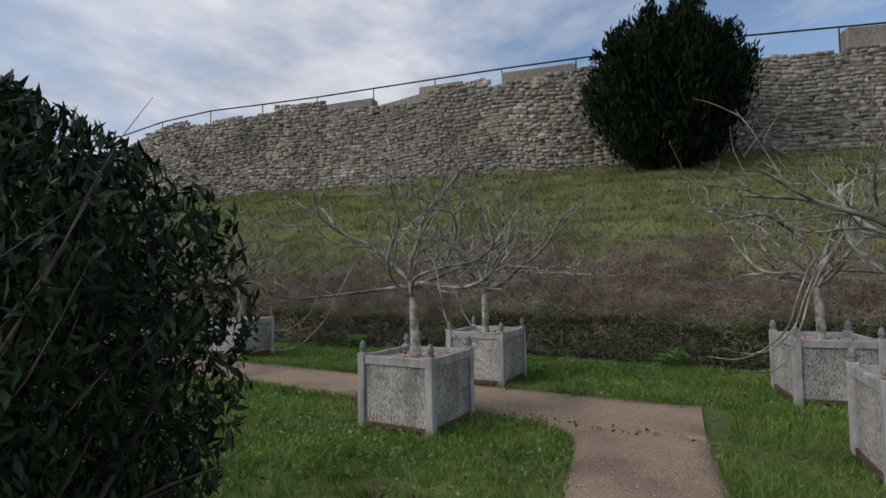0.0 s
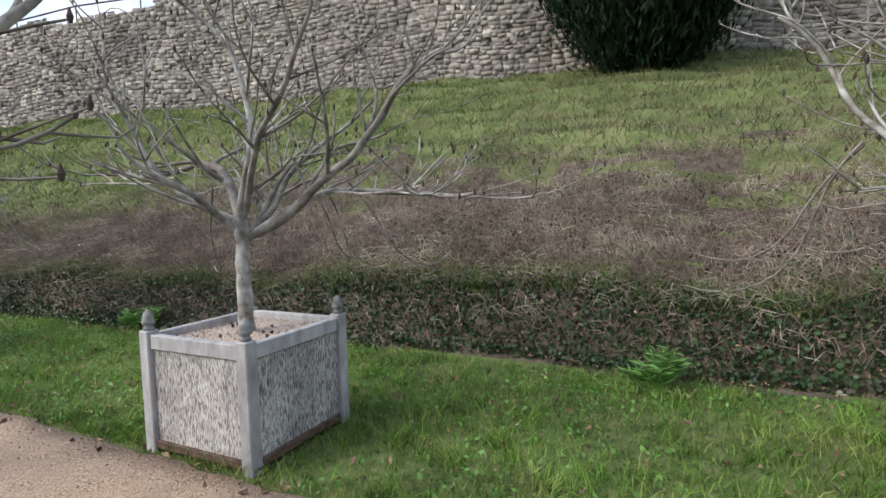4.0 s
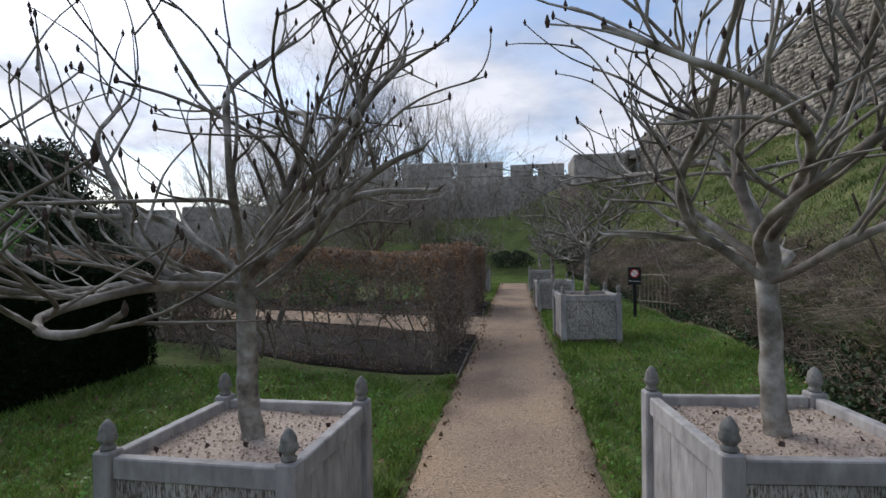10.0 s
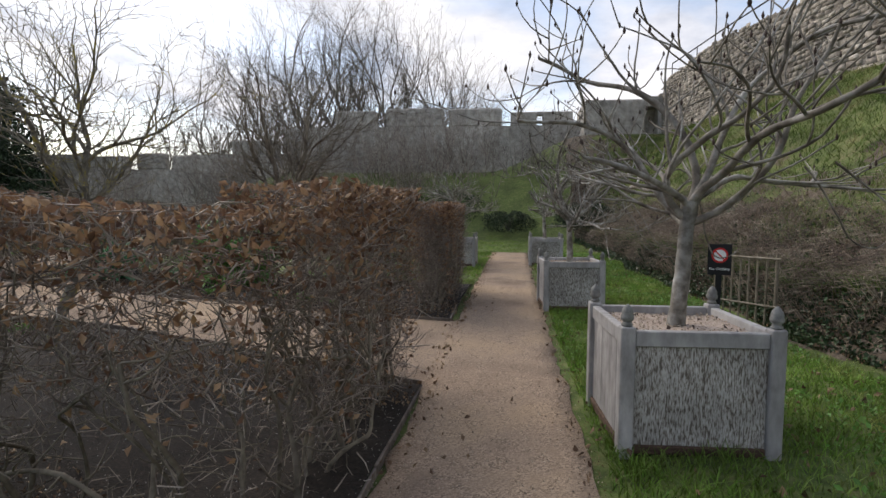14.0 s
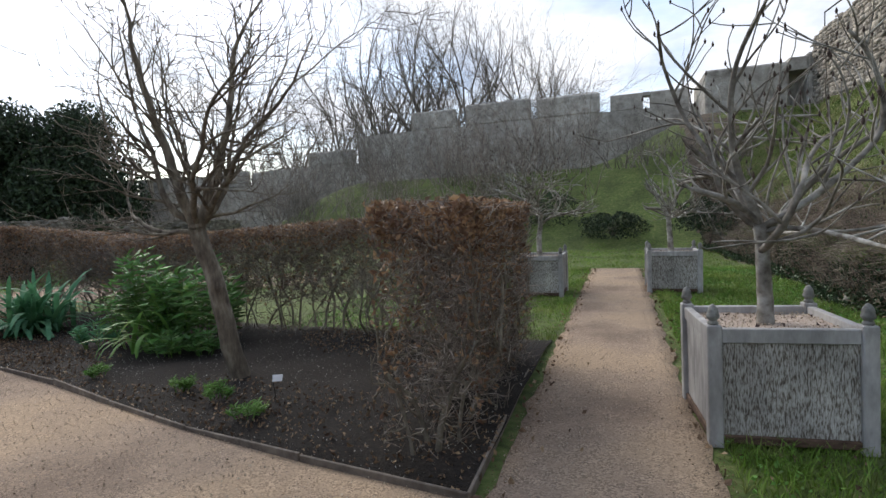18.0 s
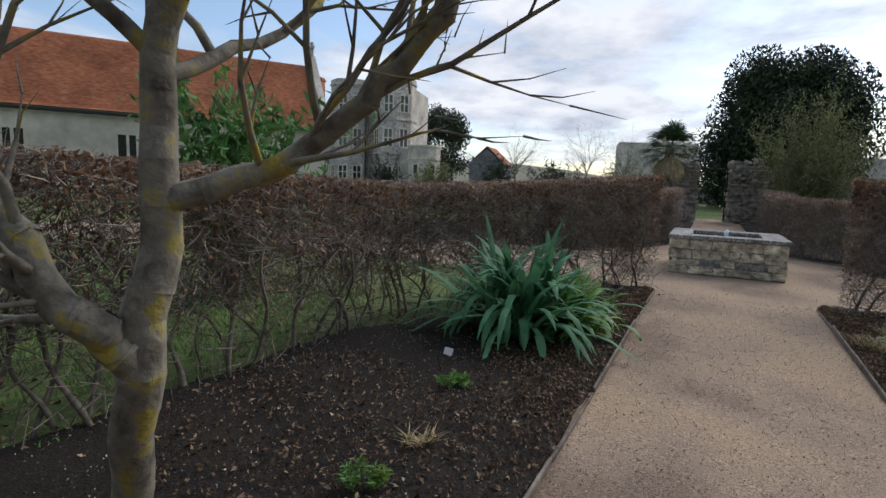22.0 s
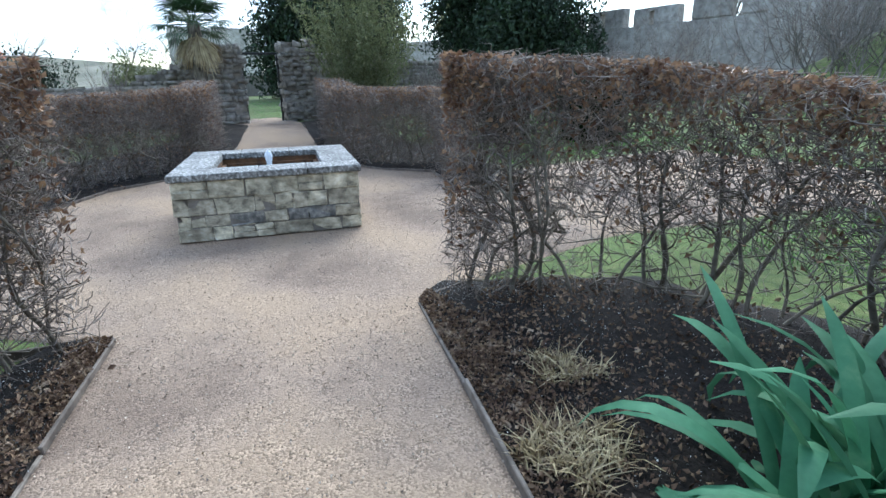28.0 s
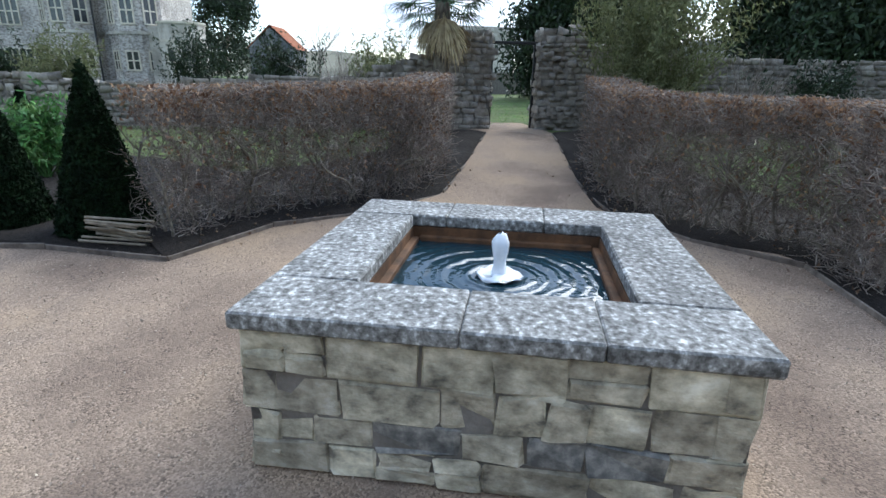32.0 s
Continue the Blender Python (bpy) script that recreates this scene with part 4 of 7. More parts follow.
def fig_shoot(out, p, d, length, r, level, g, stop, droop=0.0):
    """A fig branch: bends down a little, then turns up; bears side shoots that do the same. out: tubes and tips."""
    p, d = np.array(p, float), np.array(d, float) / np.linalg.norm(d)
    n = max(4, int(length / 0.085))
    step = length / n
    bend = g.normal(size=3) * 0.05
    pts, rad = [p - d * 0.6 * r], [r]
    kids = {2: 7, 1: 3, 0: 0}[level]
    at = {int(n * q): k for k, q in enumerate(np.linspace(0.22, 0.94, kids) + g.normal(size=kids) * 0.04)} if kids else {}
    thin = 0.62 if level else 0.45
    for k in range(1, n + 1):
        q = k / n
        bend = bend * 0.78 + g.normal(size=3) * (0.078, 0.082, 0.078)[level]
        rise = (0.055, 0.10, 0.12)[2 - level] * q ** 0.8 * (1 - max(d[2], 0) ** 2) - droop * (1 - q) * 0.045
        d = d + bend + [0, 0, rise]
        d[2] = max(d[2], -0.10)
        d /= np.linalg.norm(d)
        p = p + d * step
        rr = r * (1 - thin * q)
        if stop(p):
            pts.append(p), rad.append(rr * 0.7)
            pts.append(p + d * 0.05 + [0, 0, 0.03]), rad.append(0.003)
            break
        pts.append(p), rad.append(rr * (1.16 if k in at else 1.0))
        if k in at:
            s = np.cross(d, [0, 0, 1.0]) * (1 if at[k] % 2 else -1) + g.normal(size=3) * 0.45 + [0, 0, 0.35]
            s -= d * (s @ d)
            s /= np.linalg.norm(s)
            a = g.uniform(0.55, 0.95)
            fig_shoot(out, p, d * math.cos(a) + s * math.sin(a), (0.80 if level == 2 else 0.42) * g.uniform(0.6, 1.35), max(rr * (0.60 if level == 2 else 0.72), 0.0058), level - 1, g, stop)
    else:
        out[1].append(p)
    out[0].append(sweep(pts, rad, 7 if level == 2 else 5))


def fig_tree(seed, at, label, limbs=8, lean=(0.0, 0.0), fork=0.85, arms=()):
    """A bare fig: short pale trunk, wide limbs that sag and turn up, knobbly upright shoots with buds."""
    g = np.random.default_rng(seed)
    t = thing("fig_tree", label, "tree", at, group="fig trees in planters")
    q = np.linspace(0, 1, 12)
    wob = np.cumsum(g.normal(size=(12, 2)) * 0.006, 0)
    pts = np.stack([lean[0] * q * fork + wob[:, 0], lean[1] * q * fork + wob[:, 1], -0.04 + q * (fork + 0.04)], 1)
    rad = 0.056 - 0.012 * q + 0.012 * np.exp(-q * 14) + 0.010 * np.exp(-((q - 1) * 7) ** 2) + g.normal(size=12) * 0.0015
    v, f = sweep(pts, rad, 12)
    np_part("trunk", v, f, M_FIG, t, smooth=True)
    top = pts[-1]

    def stop(p):
        return abs(p[0] + at[0] - 0.1) < 0.50 and p[2] + at[2] < 2.15

    tips = []
    a0 = g.uniform(0, 6.28)
    for k in range(limbs):
        low = k % 3 != 2
        a = a0 + 2.4 * k + g.uniform(-0.25, 0.25)
        e = g.uniform(0.2, 0.65) if low else g.uniform(0.75, 1.2)
        ln, r, droop = (g.uniform(1.4, 1.9), g.uniform(0.020, 0.027), g.uniform(0.2, 1.0)) if low else (g.uniform(1.5, 2.0), g.uniform(0.025, 0.032), 0.0)
        if low and -at[0] * math.cos(a) > 0.45:
            e, droop = max(e, 0.6), 0.0
        if k < len(arms):
            a, e, ln, r, droop = radians(arms[k][0]), arms[k][1], arms[k][2], arms[k][3], arms[k][4]
        out = ([], [])
        fig_shoot(out, top - [0, 0, (0.03 if not low else g.uniform(0.0, 0.20))], (math.cos(a) * math.cos(e), math.sin(a) * math.cos(e), math.sin(e)), ln, r, 2, g, stop, droop)
        v, f = joined(out[0])
        np_part("limb", v, f, M_FIG if k % 2 else M_FIGTWIG, t, smooth=True)
        tips += out[1]
    tips = np.array(tips)
    v, f = tubes(np.concatenate([tips - [0, 0, 0.010], tips + [0, 0, 0.006]]), np.concatenate([tips + [0, 0, 0.008], tips + [0, 0, 0.030]]), np.repeat([0.005, 0.0095], len(tips)), np.repeat([0.0095, 0.002], len(tips)), 7)
    np_part("bud", v, f, M_BUD, t, kind="stuff")
    # long drooping whips that hook up at the end
    for k in range(4):
        a = math.atan2(0, at[0]) + g.uniform(-1.4, 1.4)
        b = top + np.array([math.cos(a), math.sin(a), 0.0]) * g.uniform(0.65, 1.15) + [0, 0, 0.25]
        d = np.array([math.cos(a) * 0.5, math.sin(a) * 0.5, -0.35])
        pts = [b]
        for s in range(16):
            d = d + np.array([0, 0, -0.20 if s < 7 else 0.16]) + g.normal(size=3) * 0.06 + np.array([math.cos(a), math.sin(a), 0]) * 0.06
            d /= np.linalg.norm(d)
            pts.append(pts[-1] + d * 0.085)
            if pts[-1][2] < 0.02 and max(abs(pts[-1][0]), abs(pts[-1][1])) < 0.6:
                break
        v, f = sweep(pts, np.linspace(0.0085, 0.0045, len(pts)), 5)
        np_part("whip", v, f, M_FIGTWIG, t, smooth=True)
    return t


peeling_tub = planter("square wooden planter with peeling white paint on grass", ())
worn_tub = planter("square wooden planter, grey painted sides and peeling front", (1, 3))
TUBS = [(-1.31, 1.42, 1.0, 0.0), (1.22, 1.78, 1.5, 0.0), (-1.24, 7.62, -3.0, -0.03), (1.30, 7.74, 5.0, 0.03), (1.24, 14.17, 4.0, 0.09), (1.06, 19.30, 4.0, 0.0), (1.03, 26.1, 0.0, 0.0), (-1.42, 25.5, 0.0, 0.0), (1.88, -2.62, 14.0, 0.0),
        (-0.86, -3.10, 6.0, 0.0)]
FORKS = (0.85, 0.80, 0.85, 0.90, 0.85, 0.72, 0.80, 0.85, 0.85, 0.80)
BIG_ARMS = ((-54, 0.62, 2.3, 0.036, 0.5), (-62, 0.32, 2.0, 0.025, 0.3), (70, 1.3, 1.8, 0.038, 0.0), (128, 0.3, 1.3, 0.024, 0.2), (20, 0.9, 1.7, 0.028, 0.0))
for k, (x, y, r, z) in enumerate(TUBS):
    m = pose(x, y, z, 0.4 * math.sin(k), 0.5 * math.cos(2 * k), r)
    src = peeling_tub if k in (0, 1, 8, 9) else worn_tub
    if k in (0, 2):
        src.matrix_basis = m
    else:
        copy_thing(src, m)
for k, (x, y, r, z) in enumerate(TUBS):
    fig_tree(40 + k, (x, y, 0.73 + z), "bare pale grey fig tree growing in a planter", limbs=9 + k % 3, lean=(0.05 * math.sin(k * 1.9), 0.05 * math.cos(k)), fork=FORKS[k], arms=BIG_ARMS if k == 1 else ())

# ---------------------------------------------------------------- hedges


def hedge(name, pts, width, h, label, leafy=1.0, seed=1, dense=1.0, bare=0.26):
    """A clipped winter hedge: rows of bare stems, a dense net of twigs above, dry leaves on the top and faces."""
    g = np.random.default_rng(seed)
    t = thing(name, label, "hedge", group="beech hedges")
    pts = np.array(pts, float)
    s = np.r_[0, np.cumsum(np.linalg.norm(np.diff(pts, axis=0), axis=1))]
    L = s[-1]
    hs = np.full(len(pts), h) if np.isscalar(h) else np.array(h, float)

    def tall(q):
        return np.interp(q, s, hs)

    def spot(q, o):
        x, y = np.interp(q, s, pts[:, 0]), np.interp(q, s, pts[:, 1])
        k = np.clip(np.searchsorted(s, q, side="right") - 1, 0, len(pts) - 2)
        d = (pts[1:] - pts[:-1])[k]
        d = d / np.linalg.norm(d, axis=1, keepdims=True)
        return np.stack([x - d[:, 1] * o, y + d[:, 0] * o], 1), d

    # stems: crooked, forking, with side branches that spread along the hedge
    n = int(L / 0.30) * 2
    q = np.clip(np.repeat(np.linspace(0.14, L - 0.16, n // 2), 2) + g.normal(size=n // 2 * 2) * 0.06, 0.03, L - 0.03)
    o = np.where(np.arange(len(q)) % 2, 1, -1) * width * g.uniform(0.03, 0.2, len(q))
    b, d = spot(q, o)
    z0 = height(b[:, 0], b[:, 1])

    def crooked(p, dd, ln, r, crook, up):
        m = max(4, int(ln / 0.09))
        pts, bend = [p], g.normal(size=3) * crook
        for j in range(m):
            bend = bend * 0.6 + g.normal(size=3) * crook
            dd = dd + bend + [0, 0, up]
            dd = dd / np.linalg.norm(dd)
            p = p + dd * ln / m
            p[2] = min(p[2], zmax)
            pts.append(p.copy())
        return pts

    def inside(pts):
        """Keep growth within the clipped faces."""
        P = np.array(pts)
        mid_l, _ = spot(np.full(len(P), q[k]), np.zeros(len(P)))
        nrm = np.array([-d[k, 1], d[k, 0]])
        off = (P[:, :2] - mid_l) @ nrm
        P[:, :2] -= np.outer(off - np.clip(off, -width * 0.5, width * 0.5), nrm)
        s_l = (P[:, :2] - mid_l) @ d[k]
        P[:, :2] -= np.outer(s_l - np.clip(s_l, -q[k], L - q[k]), d[k])
        return P

    for k in range(len(q)):
        hk = float(tall(q[k]))
        zmax = z0[k] + hk - 0.02
        r = g.uniform(0.011, 0.024)
        main = inside(crooked(np.array([b[k, 0], b[k, 1], z0[k] - 0.05]), np.array([g.normal() * 0.16, g.normal() * 0.16, 1.0]), hk * 0.72, r, 0.10, 0.06))
        m = len(main)
        out = [sweep(main, np.linspace(r, r * 0.55, m) * (1 + 0.10 * g.normal(size=m)), 6)]
        for j in range(2, m, 1):
            low = j / m * 0.72 < bare
            if g.random() < (0.5 if low else 0.95):
                a = g.uniform(0, 6.28)
                e = g.uniform(-0.2, 0.5) if low else g.uniform(0.1, 1.2)
                side = np.array([math.cos(a) * math.cos(e), math.sin(a) * math.cos(e), math.sin(e)]) + np.append(d[k] * g.choice([-0.6, 0.6]), 0)
                rb = r * g.uniform(0.28, 0.55)
                br = inside(crooked(main[j].copy(), side, g.uniform(0.18, 0.42) if low else g.uniform(0.25, 0.6), rb, 0.20, 0.08))
                out.append(sweep(br, np.linspace(rb, rb * 0.4, len(br)), 4))
                for u in range(2, len(br), 2):
                    tw = inside(crooked(br[u].copy(), g.normal(size=3) + [0, 0, 0.4], g.uniform(0.1, 0.22), rb * 0.4, 0.2, 0.08))
                    out.append(sweep(tw, np.linspace(rb * 0.45, 0.0012, len(tw)), 3))
        v, f = joined(out)
        np_part("stem", v, f, M_HEDGESTEM, t)
    # twigs, bent once
    n = int(L * 1600 * dense * width / 0.55)
    at_end = g.random(n) < 1.0 / (L + 2.0)
    q, o = np.where(at_end, L - np.abs(g.normal(size=n)) * 0.36, g.uniform(0, L, n)).clip(0, L - 0.02), g.uniform(-0.5, 0.5, n) * width * 1.0
    u = g.random(n)
    low = np.where(at_end, 0.08, bare)
    zz = tall(q) * np.where(g.random(n) < 0.93, low * 0.8 + (1 - low * 0.8) * u ** 0.75, bare * u)
    c, d = spot(q, o)
    c = np.concatenate([c, (zz + height(c[:, 0], c[:, 1]))[:, None]], 1)
    ax = g.normal(size=(n, 3)) * [1, 1, 0.6] + [0, 0, 0.6]
    ax /= np.linalg.norm(ax, axis=1, keepdims=True)
    ln = g.uniform(0.07, 0.19, n) * np.where((q > L - 0.22) | (q < 0.22), 0.45, 1.0)
    e = c + ax * ln[:, None]
    ax2 = ax + g.normal(size=(n, 3)) * 0.7 + [0, 0, 0.3]
    e2 = e + ax2 / np.linalg.norm(ax2, axis=1, keepdims=True) * ln[:, None] * 0.9
    top = height(e[:, 0], e[:, 1]) + tall(q) + g.normal(size=n) * 0.025
    e[:, 2], e2[:, 2] = np.minimum(e[:, 2], top), np.minimum(e2[:, 2], top)
    r = g.uniform(0.0022, 0.0058, n)
    va, fa = tubes(c, e, r, r * 0.75, 3)
    vb, fb = tubes(e, e2, r * 0.75, r * 0.35, 3)
    np_part("twig", np.concatenate([va, vb]), np.concatenate([fa, fb + len(va)]), M_HEDGETWIG, t, kind="stuff")
    # leaves
    n = int(L * 900 * leafy)
    q, o = np.where(g.random(n) < 0.04, L - np.abs(g.normal(size=n)) * 0.12, g.uniform(0, L, n)).clip(-0.02, L + 0.02), np.sign(g.normal(size=n)) * width * (0.5 - np.abs(g.normal(size=n)) * 0.12)
    u = g.random(n)
    pick = g.random(n)
    zz = tall(q) * np.where(pick < 0.6, 1.0 - np.abs(g.normal(size=n)) * 0.10, bare * 0.7 + (1 - bare * 0.7) * u ** 0.6)
    o = np.where(pick < 0.3, g.uniform(-0.5, 0.5, n) * width, o)
    c, d = spot(q, o)
    c = np.concatenate([c, (zz + 0.01 + height(c[:, 0], c[:, 1]))[:, None]], 1)
    v, f = leaves(c, g.uniform(0.032, 0.072, n), -0.3, 0.55, 0.9, g=g)
    np_part("dry_leaf", v, f, M_COPPER, t, kind="stuff")
    # shed leaves at the foot
    n = int(L * 50)
    q, o = g.uniform(0, L, n), g.normal(size=n) * width * 0.7
    c, d = spot(q, o)
    c = np.concatenate([c, (height(c[:, 0], c[:, 1]) + 0.055)[:, None]], 1)
    v, f = leaves(c, g.uniform(0.03, 0.06, n), -0.2, 0.6, 0.5, g=g)
    np_part("shed_leaf", v, f, M_LITTER, t, kind="stuff")
    return t


BEECH = "clipped beech hedge, mostly bare with dry copper leaves on top"
hedge("beech_hedge", [(-0.95, 12.72), (-5.0, 12.75)], 0.6, 1.72, BEECH, 1.0, 11, 0.5, 0.5)
hedge("beech_hedge", [(-1.05, 12.95), (-1.05, 15.35)], 0.62, 1.84, BEECH, 1.5, 12, 0.8, 0.25)
hedge("beech_hedge", [(-5.0, 13.2), (-5.75, 13.9), (-7.3, 14.4), (-9.2, 14.95), (-10.9, 16.3), (-12.1, 18.2)], 0.58, (1.72, 1.70, 1.62, 1.56, 1.64, 1.82), BEECH, 1.4, 13, 1.1, 0.36)
hedge("beech_hedge", [(-1.12, 18.05), (-1.15, 20.6)], 0.66, 1.70, "square-ended beech hedge thick with copper-brown leaves", 2.8, 14, 1.1, 0.16)
hedge("beech_hedge", [(-1.6, 21.4), (-5.0, 21.6), (-7.5, 21.85), (-9.6, 22.35), (-10.8, 21.95), (-11.5, 20.65)], 0.60, (1.7, 1.55, 1.46, 1.60, 1.76, 1.82), BEECH, 1.4, 15, 1.1, 0.36)
hedge("beech_hedge", [(-17.55, 17.2), (-18.25, 17.6), (-18.9, 18.2), (-19.1, 19.0), (-19.9, 19.85), (-21.6, 20.3)], 0.6, 1.5, "dense twiggy clipped hedge curving round the gravel court", 1.0, 16, 1.4, 0.1)
hedge("beech_hedge", [(-21.6, 23.2), (-20.4, 22.98), (-19.0, 22.66), (-17.95, 23.0), (-17.3, 23.95), (-15.75, 23.55)], 0.6, 1.5, "dense twiggy clipped hedge curving round the gravel court", 1.0, 17, 1.4, 0.1)

# yew hedge and bush by the entry gap


def foliage(name, c, size, mat, parent, up=0.3, aspect=0.35, g=None, label=""):
    v, f = leaves(c, size, up, aspect, 0.3, g=g)
    return np_part(name, v, f, mat, parent, label, kind="stuff")


def yew_hedge(x0, x1, y0, y1, h, label, n=60000):
    g = np.random.default_rng(21)
    t = thing("yew_hedge", label, "hedge")
    bm = bmesh.new()
    box(bm, (x0 + 0.06, y0 + 0.06, -0.05), (x1 - 0.06, y1 - 0.06, h - 0.05), 0.05)
    part("core", bm, M_YEW, t)
    A = [(h * (y1 - y0), 0), ((x1 - x0) * (y1 - y0), 1), (h * (x1 - x0), 2)]
    u, v = g.random(n), g.random(n)
    pick = g.choice(3, n, p=np.array([a for a, _ in A]) / sum(a for a, _ in A))
    j = g.normal(size=n) * 0.03
    c = np.stack([np.where(pick == 0, x1 + j, x0 + u * (x1 - x0)), np.where(pick == 2, np.where(v > 0.5, y0 + j, y1 + j), y0 + np.where(pick == 0, u, v) * (y1 - y0)), np.where(pick == 1, h + j, np.where(pick == 0, v, g.random(n)) * h)], 1)
    foliage("sprig", c, g.uniform(0.04, 0.09, n), M_YEW, t, 0.5, 0.3, g)
    return t


yew_hedge(-6.3, -5.2, 1.3, 12.2, 1.52, "smooth clipped dark green yew hedge")
yew_hedge(-20.4, -19.4, 27.0, 28.0, 1.35, "small square clipped yew block on the lawn", 9000)
yew_hedge(-19.0, -17.6, 28.6, 29.6, 1.25, "small square clipped yew block on the lawn", 9000)


def yew_bush(at, r, h, label, n=14000, size=(0.05, 0.12), seed=23, name="yew_bush", mat=None, trunk=True, up=1.2):
    g = np.random.default_rng(seed)
    t = thing(name, label, "shrub", at)
    mat = mat or M_YEW
    w = Wood()
    k = 26
    for j in range(k):
        a, e = g.uniform(0, 6.28), g.uniform(0.7, 1.45)
        limb(w, (0, 0, 0.05), (math.cos(a) * math.cos(e), math.sin(a) * math.cos(e), math.sin(e)), h * g.uniform(0.6, 1.0), 0.025 * h / 2, 1, g, ((0.05, 0.03), 0.12, 0.25 * h / 2, (0, 5), 0.6, 0.5))
    v, f = w.mesh(5)
    np_part("stem", v, f, M_DARKTWIG, t)
    a, z = g.uniform(0, 6.28, n), g.random(n) ** 0.8
    rad = r * (0.55 + 0.45 * np.sqrt(np.clip(1 - (z * 2 - 0.75) ** 2 / 1.7, 0, 1))) * np.sqrt(g.uniform(0.25, 1.0, n)) * (1 + 0.18 * np.sin(3 * a + 5 * z) + 0.1 * np.sin(7 * a))
    rad = rad * np.where(z > 0.8, np.sqrt(np.clip((1.04 - z) / 0.24, 0, 1)), 1)
    c = np.stack([rad * np.cos(a), rad * np.sin(a), z * h * (1 + 0.12 * np.sin(2.3 * a + 1))], 1)
    foliage("sprig", c, g.uniform(*size, n), mat, t, up, 0.3, g)
    return t


yew_bush((-5.75, 0.55, 0), 0.95, 2.15, "loose dark green yew bush beside the path", 42000, (0.035, 0.10), mat=M_BUSH)

# ---------------------------------------------------------------- fountain
FX, FY, FR = -14.95, 20.14, 76.0
fountain = thing("fountain", "raised square stone basin with lichened coping", "fountain", (FX, FY, 0.03), FR)
g = np.random.default_rng(31)
S, HB = 0.97, 0.66
for side in range(4):
    z = 0.0
    for hgt in (0.15, 0.14, 0.18, 0.19):
        x = -S
        while x < S - 1e-3:
            ln = min(g.uniform(0.14, 0.42), S - x)
            if S - x - ln < 0.14:
                ln = S - x
            bm = bmesh.new()
            k = 0.003
            o = g.uniform(0.0, 0.016)
            split = hgt > 0.14 and g.random() < 0.3
            for za, zb in (((0, hgt * 0.5), (hgt * 0.5, hgt)) if split else ((0, hgt),)):
                box(bm, (x + k / 2, -S - o, z + za + k / 2), (x + ln - k / 2, -S + 0.14, z + zb - k / 2), 0.012, pose(0, 0, 0, 0, 0, 90 * side - 90))
            for v in bm.verts:
                v.co += Vector(g.normal(size=3) * 0.008)
            part("stone", bm, M_DARKASHLAR if g.random() < 0.08 else M_ASHLAR, fountain)
            x += ln
        z += hgt
bm = bmesh.new()
for side in range(4):
    box(bm, (-S + 0.006, -S + 0.006, 0.0), (S - 0.006, -S + 0.13, HB - 0.004), 0.0, pose(0, 0, 0, 0, 0, 90 * side))
part("mortar_core", bm, M_MORTAR, fountain)
O, I = 1.01, 0.60
cuts = [(-O, -I - 0.0, -O, -0.10), (-O, -I, -0.10, 0.42), (-O, -I, 0.42, O), (I, O, -O, -0.38), (I, O, -0.38, 0.25), (I, O, 0.25, O), (-I, I, -O, -I), (-I, I, I, O)]
for x0, x1, y0, y1 in cuts:
    bm = bmesh.new()
    # slabs run along the front (low y in the court's sense) and back; the sides lie between
    box(bm, (y0 + 0.0015, x0 + 0.0015, HB), (y1 - 0.0015, x1 - 0.0015, HB + 0.075), 0.009)
    for v in bm.verts:
        v.co.z += float(g.normal() * 0.0012)
    part("coping_slab", bm, M_COPING, fountain)
for side in range(4):
    bm = bmesh.new()
    box(bm, (-I - 0.03, -I - 0.04, 0.2), (I + 0.03, -I, HB - 0.002), 0.0, pose(0, 0, 0, 0, 0, 90 * side))
    box(bm, (-I + 0.046, -I - 0.002, 0.2), (I - 0.046, -I + 0.045, HB - 0.055), 0.006, pose(0, 0, 0, 0, 0, 90 * side))
    part("basin_lining", bm, M_RUST, fountain, "rust-stained basin lining")
n = 48
v = [(I * 1.0 * (2 * i / n - 1), I * (2 * j / n - 1), 0.0) for j in range(n + 1) for i in range(n + 1)]
v = np.array(v)
rr = np.hypot(v[:, 0], v[:, 1])
v[:, 2] = 0.006 * np.sin(rr * 42) * np.exp(-rr * 2.2)
i = np.arange((n + 1) ** 2).reshape(n + 1, n + 1)
wat = np_part("water", v, np.stack([i[:-1, :-1], i[:-1, 1:], i[1:, 1:], i[1:, :-1]], -1).reshape(-1, 4), M_WATER, fountain, "dark rippled water", True)
wat.matrix_basis = pose(0, 0, HB - 0.085)
bm = bmesh.new()
lathe(bm, [(0.060, 0), (0.046, 0.02), (0.034, 0.06), (0.037, 0.10), (0.047, 0.15), (0.046, 0.19), (0.037, 0.22), (0.022, 0.24), (0.004, 0.25)], 14, (0, 0, HB - 0.085))
for vv in bm.verts:
    vv.co += Vector(g.normal(size=3) * 0.005)
part("water_jet", bm, M_FOAM, fountain, "bubbling white water jet", True)
bm = bmesh.new()
lathe(bm, [(0.13, 0), (0.11, 0.012), (0.05, 0.02)], 16, (0, 0, HB - 0.082))
for vv in bm.verts:
    vv.co += Vector(g.normal(size=3) * 0.008)
part("foam_ring", bm, M_FOAM, fountain, "churned white water", True)

# ---------------------------------------------------------------- bed trees and plants
TREE = ((0.07, 0.07, 0.06, 0.05, 0.03), 0.16, 0.14, (0, 5, 7, 8, 8), 0.8, 0.5)


